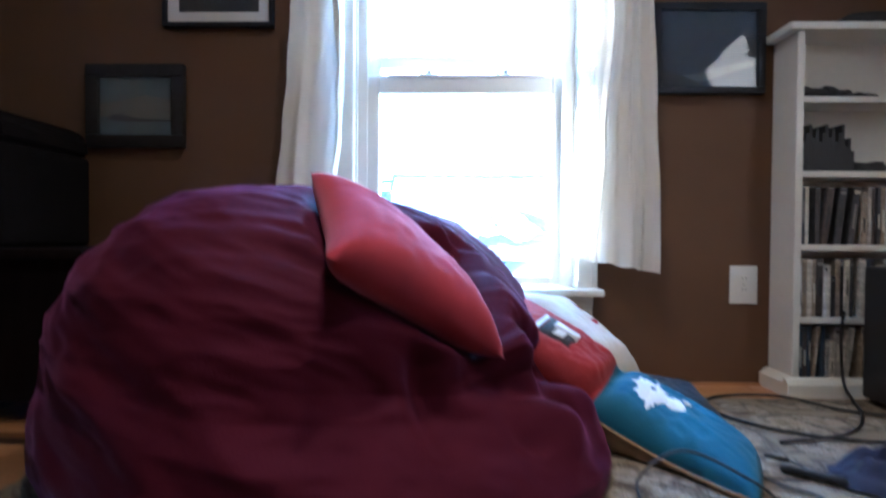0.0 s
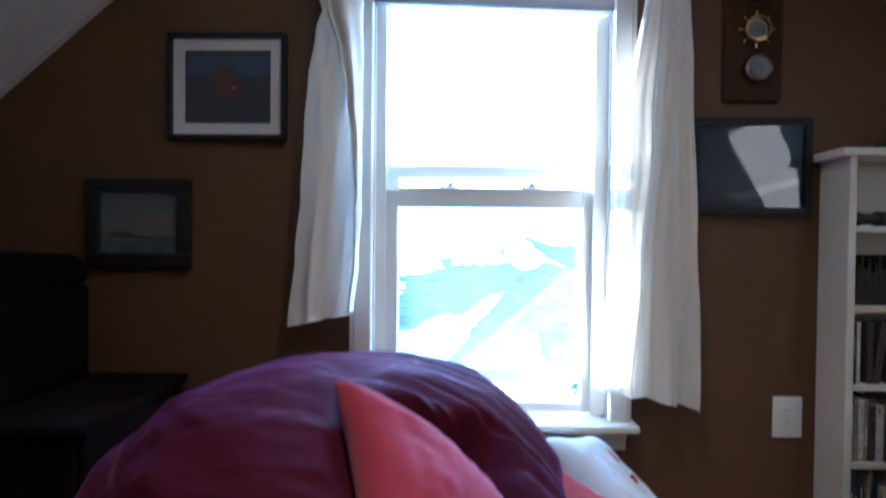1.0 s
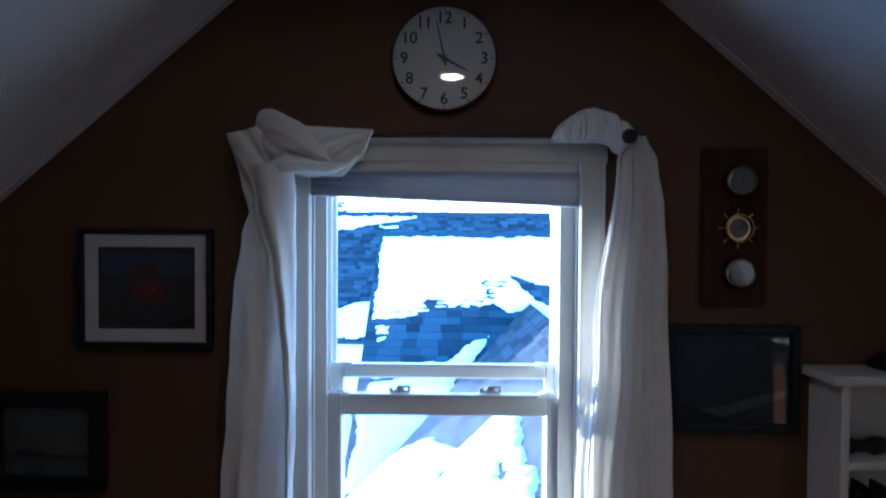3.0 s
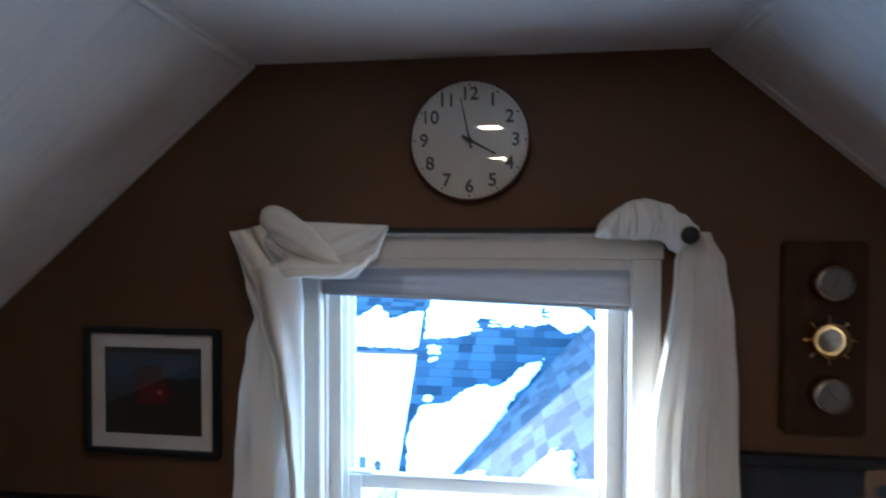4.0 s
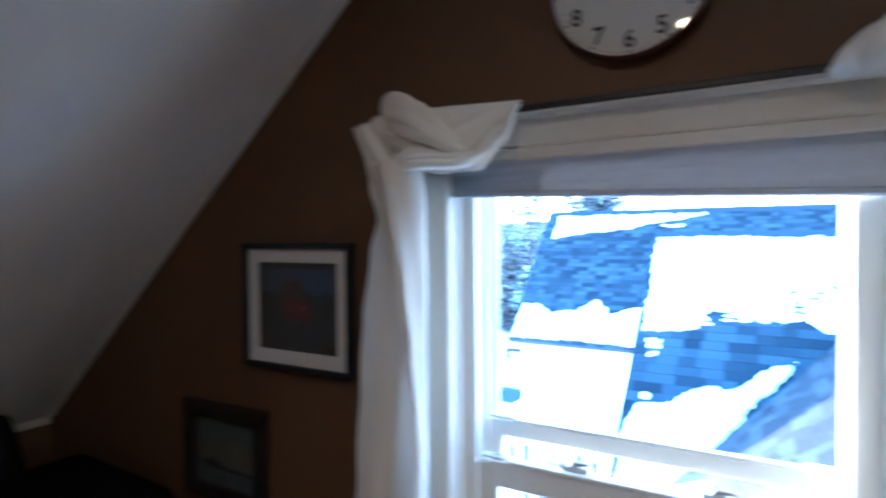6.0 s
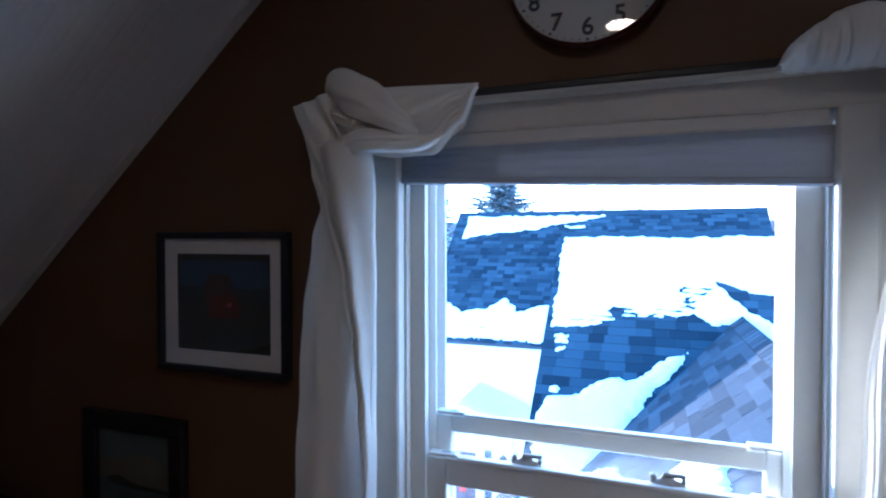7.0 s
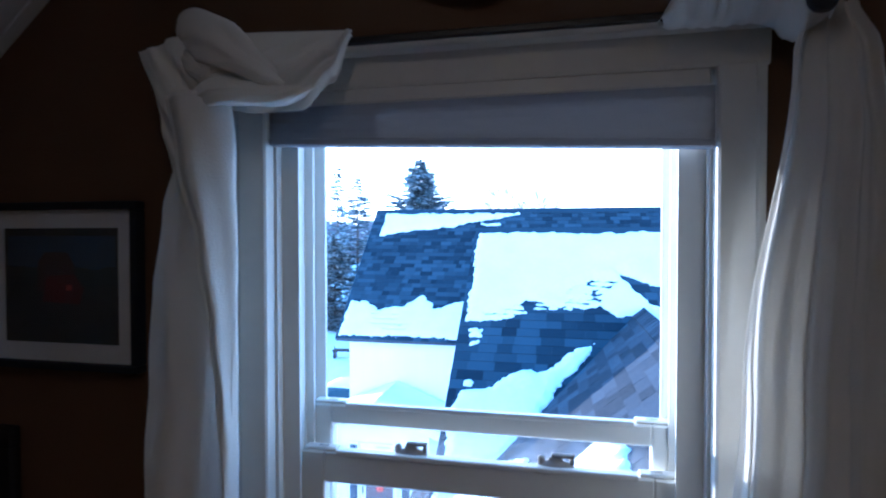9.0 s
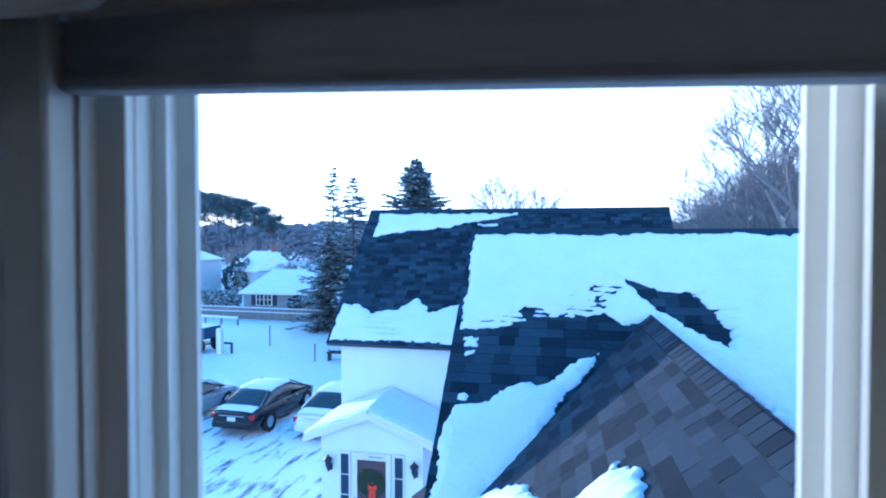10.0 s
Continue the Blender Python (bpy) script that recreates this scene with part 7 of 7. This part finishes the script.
def conifer(label, x, y, height, radius, seed, dense=1.0, start=0.08, material=None, droop=0.25, snowy=0.0):
    rnd = random.Random(seed)
    t = thing("spruce_tree", label, "tree", "evergreen trees", m=pose(x, y, GROUND))
    bm = bmesh.new()
    cyl(bm, (0, 0, 0), (0, 0, height * 0.98), height * 0.016, 0.01, 8)
    verts, faces, sv, sf = [], [], [], []
    z = height * start
    while z < height * 0.985:
        f = 1 - z / height
        reach = radius * (f ** 0.85) * rnd.uniform(0.75, 1.1) + 0.05
        n = max(4, int(7 * dense))
        for i in range(n):
            if rnd.random() > dense + 0.25:
                continue
            a = 2 * math.pi * (i + rnd.random()) / n
            r = reach * rnd.uniform(0.40, 1.25)
            out = Vector((math.cos(a), math.sin(a), 0))
            tip = Vector((0, 0, z)) + out * r + Vector((0, 0, -droop * r + 0.35 * r * (rnd.random() - 0.3)))
            root = Vector((0, 0, z + height * rnd.uniform(-0.012, 0.012)))
            tube(bm, [root, root.lerp(tip, 0.5) + Vector((0, 0, 0.04 * r)), tip], lambda q: 0.012 * (1 - 0.7 * q) + 0.004, 4)
            m = max(4, int(r * 13 * dense))
            side = out.cross(Vector((0, 0, 1)))
            for k in range(m):
                q = (k + rnd.random()) / m
                p = root.lerp(tip, 0.12 + 0.88 * q)
                w = 0.55 * (1 - 0.5 * q) * min(1.0, 0.35 + r)
                for s in (-1, 1):
                    d = side * s * w * rnd.uniform(0.6, 1.2) + out * w * rnd.uniform(0.3, 0.9) + Vector((0, 0, rnd.uniform(-0.16, 0.05)))
                    wid = out * 0.10 + Vector((0, 0, rnd.uniform(0.02, 0.07)))
                    # snowy: share of pale needles, for snow and for glare on the dense spruce
                    if rnd.random() < snowy:
                        leaf_tri(sv, sf, p + Vector((0, 0, 0.02)), d, wid)
                    else:
                        leaf_tri(verts, faces, p, d, wid)
        z += height * rnd.uniform(0.016, 0.030) / max(0.6, dense * 1.5)
    part("trunk", bm, BARK, t)
    mesh_part("crown", verts, faces, material or NEEDLE, t)
    if sv:
        tagged(mesh_part("bough_snow", sv, sf, NEEDLE_SNOW_PALE, t), "snow and glare-paled needles on the boughs", "", kind="stuff")


def grow(rnd, verts, faces, p, d, ln, r, depth, spread, lift):
    """One limb as a tapered three-sided stick, and its forks."""
    q = p + d * ln
    a = d.cross(Vector((0.3, 0.2, 1))).normalized()
    b = d.cross(a)
    k = len(verts)
    for c, rr in ((p, r), (q, r * 0.62)):
        for i in range(3):
            t = 2 * math.pi * i / 3
            verts.append(tuple(c + (math.cos(t) * a + math.sin(t) * b) * rr))
    for i in range(3):
        faces.append((k + i, k + (i + 1) % 3, k + 3 + (i + 1) % 3, k + 3 + i))
    if depth == 0:
        return
    for i in range(rnd.choice((2, 3, 3)) if depth > 1 else 3):
        nd = (d + Vector((rnd.gauss(0, spread), rnd.gauss(0, spread), rnd.gauss(lift, spread * 0.6)))).normalized()
        grow(rnd, verts, faces, p.lerp(q, rnd.uniform(0.55, 1.0)), nd, ln * rnd.uniform(0.62, 0.86), max(r * 0.62, 0.011), depth - 1, spread, lift)


def bare_tree(label, x, y, height, seed, depth=6, spread=0.42, base=None, r=0.16):
    rnd = random.Random(seed)
    t = thing("bare_tree", label, "tree", "bare trees", m=pose(x, y, GROUND if base is None else base))
    verts, faces = [], []
    bm = bmesh.new()
    h0 = height * 0.26
    tube(bm, [(0, 0, 0), (0.05, 0, h0 * 0.5), (0, 0.05, h0)], lambda q: r * (1.15 - 0.35 * q), 8)
    part("trunk", bm, BARK, t)
    for i in range(4):
        a = 2 * math.pi * (i + rnd.random()) / 4
        grow(rnd, verts, faces, Vector((0, 0.05, h0 * rnd.uniform(0.8, 1.0))), Vector((0.5 * math.cos(a), 0.5 * math.sin(a), 1)).normalized(), height * 0.22, r * 0.6, depth - 1, spread, 0.12)
    mesh_part("crown", verts, faces, TWIG, t)


def pine(label, x, y, height, seed):
    """Tall pine: bare trunk and an uneven crown of needle clumps with gaps."""
    rnd = random.Random(seed)
    t = thing("pine_tree", label, "tree", "pine trees", m=pose(x, y, GROUND))
    bm = bmesh.new()
    cyl(bm, (0, 0, 0), (0.1, 0, height * 0.95), height * 0.017, 0.04, 7)
    verts, faces = [], []
    for i in range(52):
        z = height * (0.76 + 0.24 * rnd.random() ** 0.8 - (0.22 * rnd.random() if i % 7 == 0 else 0))
        a = rnd.uniform(0, 2 * math.pi)
        r = height * 0.20 * rnd.uniform(0.25, 1.0) * (1.15 - abs(z / height - 0.84) * 1.8)
        c = Vector((r * math.cos(a), r * math.sin(a), z))
        tube(bm, [(0, 0, z - r * 0.4), c * 0.5 + Vector((0, 0, z * 0.5 - r * 0.1)), c], lambda q: 0.06 * (1 - 0.7 * q), 4)
        size = height * 0.055 * rnd.uniform(0.7, 1.3)
        for k in range(120):
            d = Vector((rnd.gauss(0, 1), rnd.gauss(0, 1), rnd.gauss(0, 0.55)))
            p = c + d * size * 0.55
            leaf_tri(verts, faces, p, Vector((rnd.gauss(0, 1), rnd.gauss(0, 1), rnd.gauss(0.3, 0.6))).normalized() * size * 0.5, Vector((rnd.gauss(0, 1), rnd.gauss(0, 1), rnd.gauss(0, 1))).normalized() * size * 0.12)
    part("trunk", bm, BARK, t)
    mesh_part("crown", verts, faces, NEEDLE, t)


def spot(u, d):
    """A point at distance d beyond the window in the direction u = x per y."""
    return 0.11 + u * d, 1.47 + d


def trees():
    # pale needles raised here to imitate the glare that lightens this tree
    x, y = spot(-0.258, 34.0)
    conifer("dense dark spruce standing behind the far roof", x, y, 12.1, 5.6, 3, 1.15, 0.08, None, -0.12, 0.45)
    x, y = spot(-0.384, 40.0)
    conifer("tall sparse spruce with snow on its boughs", x, y, 11.8, 4.6, 5, 0.68, 0.03, None, 0.0, 0.55)
    x, y = spot(-0.425, 43.0)
    conifer("thin sparse spruce with snow on its boughs", x, y, 13.0, 3.4, 9, 0.56, 0.10, None, -0.1, 0.6)
    x, y = spot(-0.432, 38.5)
    conifer("snowy young spruce with wide low boughs", x, y, 7.4, 3.0, 12, 0.8, 0.02, None, 0.10, 0.55)
    rnd = random.Random(21)
    for i in range(7):
        u = -0.735 + 0.030 * i
        x, y = spot(u, 88 + rnd.uniform(-6, 6))
        pine("tall dark pine in a group beyond the houses", x, y, (14.6, 15.0, 14.0, 14.2, 13.6, 12.0, 11.0)[i] + rnd.uniform(-0.5, 0.5), 40 + i)
    x, y = spot(0.425, 24.0)
    bare_tree("large bare tree with fine spreading twigs", x, y, 17.5, 4, 8, 0.36, r=0.27)
    for i, (u, d, h) in enumerate(((0.355, 30, 14.0), (0.31, 34, 12.0), (0.27, 42, 11.0), (0.345, 40, 14.0), (0.20, 46, 9.6), (0.25, 40, 10.4), (0.29, 44, 11.8), (0.33, 38, 13.0), (0.375, 36, 14.5), (0.40, 42, 15.0), (0.235, 50, 10.4), (0.10, 52, 9.2), (-0.095, 44, 13.6), (-0.075, 47, 11.6), (0.15, 55, 9.0), (0.215, 42, 9.4), (0.275, 36, 10.8), (0.32, 46, 13.0), (0.36, 34, 14.0), (0.30, 38, 11.6), (0.385, 30, 13.8))):
        x, y = spot(u, d)
        bare_tree("bare deciduous tree behind the roofs", x, y, h, 60 + i, 7, 0.42, r=0.14 if u < 0 else 0.10)
    for i, (u, d, h) in enumerate(((-0.50, 60, 5.6), (-0.515, 62, 5.0), (-0.66, 70, 6.2), (-0.63, 74, 7.0), (-0.60, 85, 8.5), (-0.54, 80, 8.0))):
        x, y = spot(u, d)
        bare_tree("bare tree between the far houses", x, y, h, 90 + i, 6, 0.42, r=0.10)
    # round dark shrub by the neighbour's house, and low snowy hedge
    for i, (u, d, s, m) in enumerate(((-0.628, 60, 2.15, YEW), (-0.50, 46.0, 1.0, YEW))):
        x, y = spot(u, d)
        r2 = random.Random(i)
        sh = thing("shrub", "round dark evergreen shrub in the snow", "shrub", "shrubs", m=pose(x, y, GROUND))
        verts, faces = [], []
        for k in range(5200):
            n = Vector((r2.gauss(0, 1), r2.gauss(0, 1), r2.gauss(0, 1))).normalized()
            p = Vector((n.x * s, n.y * s, s * 1.15 + n.z * s * 1.2)) * (0.8 + 0.25 * noise.noise(n * 2)) 
            leaf_tri(verts, faces, p, Vector((r2.gauss(0, 1), r2.gauss(0, 1), r2.gauss(0.4, 1))).normalized() * 0.17 * s / 2, Vector((r2.gauss(0, 1), r2.gauss(0, 1), r2.gauss(0, 1))).normalized() * 0.09)
        mesh_part("foliage", verts, faces, m, sh)
        bm = bmesh.new()
        cyl(bm, (0, 0, 0), (0, 0, s), 0.08, 0.04, 6)
        part("stem", bm, BARK, sh)
    r2 = random.Random(31)
    hedge = thing("hedge", "low snow-covered hedge behind the fence", "hedge")
    verts, faces, sv, sf = [], [], [], []
    for k in range(5200):
        u = r2.uniform(-0.74, -0.625)
        d = 50 + r2.uniform(-1, 1)
        x, y = spot(u, d)
        h = 1.5 + 0.7 * noise.noise((u * 60, 0, 0))
        z = GROUND + h * r2.random() ** 0.6
        p, dd = Vector((x, y, z)), Vector((r2.gauss(0, 1), r2.gauss(0, 1), r2.gauss(0.2, 0.7))).normalized() * 0.35
        w = Vector((r2.gauss(0, 1), r2.gauss(0, 1), r2.gauss(0, 1))).normalized() * 0.10
        if r2.random() < 0.6:
            leaf_tri(sv, sf, p, dd, w)
        else:
            leaf_tri(verts, faces, p, dd, w)
    mesh_part("foliage", verts, faces, NEEDLE, hedge)
    mesh_part("snow_cover", sv, sf, NEEDLE_SNOW_PALE, hedge, "snow caught on the twigs")
    # far woods on the horizon
    woods, wood_faces = [], []
    for k in range(46000):
        a = r2.uniform(-1.15, 1.15)
        d = r2.uniform(125, 170)
        x, y = spot(a, d)
        top = 1.2 + 0.026 * d + 1.6 * noise.noise((a * 26, 1, 0)) + 0.8 * noise.noise((a * 90, 2, 0))
        z = GROUND + (top - GROUND) * r2.random() ** 0.55
        leaf_tri(woods, wood_faces, Vector((x, y, z)), Vector((r2.gauss(0, 0.5), 0.2, r2.uniform(0.3, 1.1))), Vector((r2.uniform(0.4, 1.0), 0, 0.1)))
    me = bpy.data.meshes.new("far_woods")
    me.from_pydata(woods, [], wood_faces)
    # distance haze is put into the woods' pale grey
    me.materials.append(mat("hazy_wood_grey", (0.155, 0.150, 0.168), 0.95, 0.3, 0.08, 3, 0.0, island=0.22))
    tagged(new("far_woods", me), "grey leafless woods along the horizon", "woods", kind="stuff")


trees()


# ---- neighbours' houses and fence ----
def house(label, x, y, w, d, eave, ridge, wall_m, turn=0, windows=(), hip=0.0, chimney=None):
    h = tagged(new("neighbour_house"), label, "house")
    h.matrix_world = pose(x, y, GROUND, 0, 0, turn)
    part("wall", boxes((-w / 2, -d / 2, 0, w / 2, d / 2, eave)), wall_m, h)
    o = 0.35
    bm = bmesh.new()
    a = [bm.verts.new(p) for p in ((-w / 2 - o, -d / 2 - o, eave), (w / 2 + o, -d / 2 - o, eave), (w / 2 + o, d / 2 + o, eave), (-w / 2 - o, d / 2 + o, eave))]
    e = w / 2 + o - hip
    b = [bm.verts.new((-e, 0, ridge)), bm.verts.new((e, 0, ridge))]
    for q in ((a[0], a[1], b[1], b[0]), (a[2], a[3], b[0], b[1]), (a[1], a[2], b[1]), (a[3], a[0], b[0]), (a[3], a[2], a[1], a[0])):
        bm.faces.new(q)
    part("roof", bm, SNOW, h, "roof under smooth snow")
    part("fascia", boxes((-w / 2 - o, -d / 2 - o - 0.03, eave - 0.14, w / 2 + o, -d / 2 - o - 0.002, eave + 0.02)), TRIM, h)
    if chimney:
        cx, cy = chimney
        part("chimney", boxes((cx - 0.4, cy - 0.3, ridge - 0.9, cx + 0.4, cy + 0.3, ridge + 0.6)), mat("chimney_brick", (0.20, 0.10, 0.08), 0.9, 0.3), h)
    dark = bpy.data.materials.get("dark_house_glass") or mat("dark_house_glass", (0.02, 0.03, 0.045), 0.1, 0.3, 2, 20, 0.0)
    navy = bpy.data.materials.get("navy_shutter") or mat("navy_shutter", (0.012, 0.02, 0.05), 0.6, 0.2)
    for wx, wz, ww, wh, shut in windows:
        wn_ = new("window")
        wn_.parent = h
        yf = -d / 2
        part("window_frame", boxes((wx - ww / 2 - 0.08, yf - 0.05, wz - wh / 2 - 0.08, wx + ww / 2 + 0.08, yf - 0.002, wz + wh / 2 + 0.08)), TRIM, wn_)
        part("pane", boxes((wx - ww / 2, yf - 0.062, wz - wh / 2, wx + ww / 2, yf - 0.051, wz + wh / 2)), dark, wn_)
        part("muntin", boxes((wx - 0.03, yf - 0.072, wz - wh / 2, wx + 0.03, yf - 0.063, wz + wh / 2)), TRIM, wn_)
        part("muntin", boxes((wx - ww / 2, yf - 0.072, wz - 0.03, wx - 0.031, yf - 0.063, wz + 0.03)), TRIM, wn_)
        part("muntin", boxes((wx + 0.031, yf - 0.072, wz - 0.03, wx + ww / 2, yf - 0.063, wz + 0.03)), TRIM, wn_)
        if shut:
            for s in (-1, 1):
                xs = wx + s * (ww / 2 + 0.34)
                part("shutter", boxes((xs - 0.2, yf - 0.05, wz - wh / 2 - 0.05, xs + 0.2, yf - 0.002, wz + wh / 2 + 0.05)), navy, wn_)


def neighbours():
    grey = mat("grey_house_siding", (0.22, 0.23, 0.24), 0.7, 0.1, 1, 12, 0.1)
    pale = mat("pale_house_siding", (0.45, 0.48, 0.50), 0.7, 0.1, 1, 12, 0.1)
    x, y = spot(-0.502, 49.0)
    house("low grey house with a snow-covered roof and dark shutters", x, y, 7.0, 7.0, 1.95, 3.9, grey, 0, ((-1.85, 1.32, 0.62, 0.95, True), (-1.05, 1.32, 0.62, 0.95, True)), 1.4)
    x, y = spot(-0.555, 66.0)
    house("house with a snow-covered hipped roof and a brick chimney", x, y, 5.4, 7.0, 2.6, 5.3, pale, 25, (), 2.6, (0.3, 0.0))
    x, y = spot(-0.577, 62.0)
    house("small house with a steep snow-covered roof", x, y, 4.2, 5.0, 3.0, 5.3, pale, -20, (), 0.8)
    x, y = spot(-0.752, 60.0)
    house("pale two-storey house with a snowy roof", x, y, 5.5, 7.0, 4.2, 5.3, pale, 0, ((1.3, 2.9, 0.8, 1.1, False),), 0.6)
    x, y = spot(-0.47, 68.0)
    house("far low house under snow", x, y, 7.0, 6.0, 2.4, 3.8, pale, 10, (), 1.5)
    # board fence
    fence = thing("fence", "long grey board fence at the end of the yard", "fence")
    wood = mat("weathered_fence_wood", (0.20, 0.19, 0.18), 0.85, 0.3, 2, 30, 0.2, per_object=0.4)
    p, q = Vector((-31.5, 43.8, GROUND)), Vector((-18.6, 43.0, GROUND))
    n = 68
    ang = math.degrees(math.atan2(q.y - p.y, q.x - p.x))
    bd = finish("board", boxes((-0.088, -0.012, 0.05, 0.088, 0.012, 1.08)), wood)
    po = finish("post", boxes((-0.06, -0.06, 0, 0.06, 0.06, 1.2)), wood)
    for i in range(n):
        ob = new("board", bd)
        ob.matrix_world = Matrix.Translation(p.lerp(q, i / (n - 1))) @ pose(0, 0, 0, 0, 0, ang)
        ob.parent = fence
    for i in range(6):
        ob = new("post", po)
        ob.matrix_world = Matrix.Translation(p.lerp(q, i / 5) + Vector((0, 0.09, 0))) @ pose(0, 0, 0, 0, 0, ang)
        ob.parent = fence
    for z in (0.3, 0.72, 1.06):
        bm = bmesh.new()
        cyl(bm, p + Vector((0, -0.04, z)), q + Vector((0, -0.04, z)), 0.04, 0.04, 4)
        part("rail", bm, SNOW if z > 0.5 else wood, fence, "snow-topped rail" if z > 0.5 else "")
    # open rail in front of it and yard posts
    rail = thing("guard_rail", "low snow-topped rail along the parking yard", "rail")
    a, b = Vector((-31.0, 41.5, GROUND)), Vector((-24.6, 40.6, GROUND))
    for i in range(5):
        part("post", boxes(tuple(a.lerp(b, i / 4) - Vector((0.06, 0.06, 0))) + tuple(a.lerp(b, i / 4) + Vector((0.06, 0.06, 0.5)))), wood, rail)
    bm = bmesh.new()
    cyl(bm, a + Vector((0, 0, 0.6)), b + Vector((0, 0, 0.6)), 0.10, 0.10, 8)
    part("beam", bm, SNOW, rail, "beam capped with snow")
    for (x, y, h, r) in ((-13.14, 30.0, 0.95, 0.05), (-17.9, 33.6, 1.25, 0.045), (-12.55, 30.6, 0.6, 0.03)):
        pst = thing("yard_post", "thin grey post standing in the snowy yard", "post", "yard posts", m=pose(x, y, GROUND))
        bm = bmesh.new()
        cyl(bm, (0, 0, 0), (0, 0, h), r, r, 10)
        lathe(bm, [(r * 1.2, h), (r * 1.3, h + 0.03), (r * 0.6, h + 0.06)], 10)
        part("shaft", bm, wood, pst)
    bn = thing("bench", "small dark bench standing in the snowy yard", "bench", m=pose(-12.0, 30.6, GROUND, 0, 0, 5))
    part("seat", boxes((-0.6, -0.25, 0.42, 0.6, 0.25, 0.50)), DARKWOOD, bn)
    for sx in (-0.5, 0.5):
        part("leg", boxes((sx - 0.05, -0.22, 0.0, sx + 0.05, 0.22, 0.4195)), DARKWOOD, bn)


neighbours()
floor_boards()
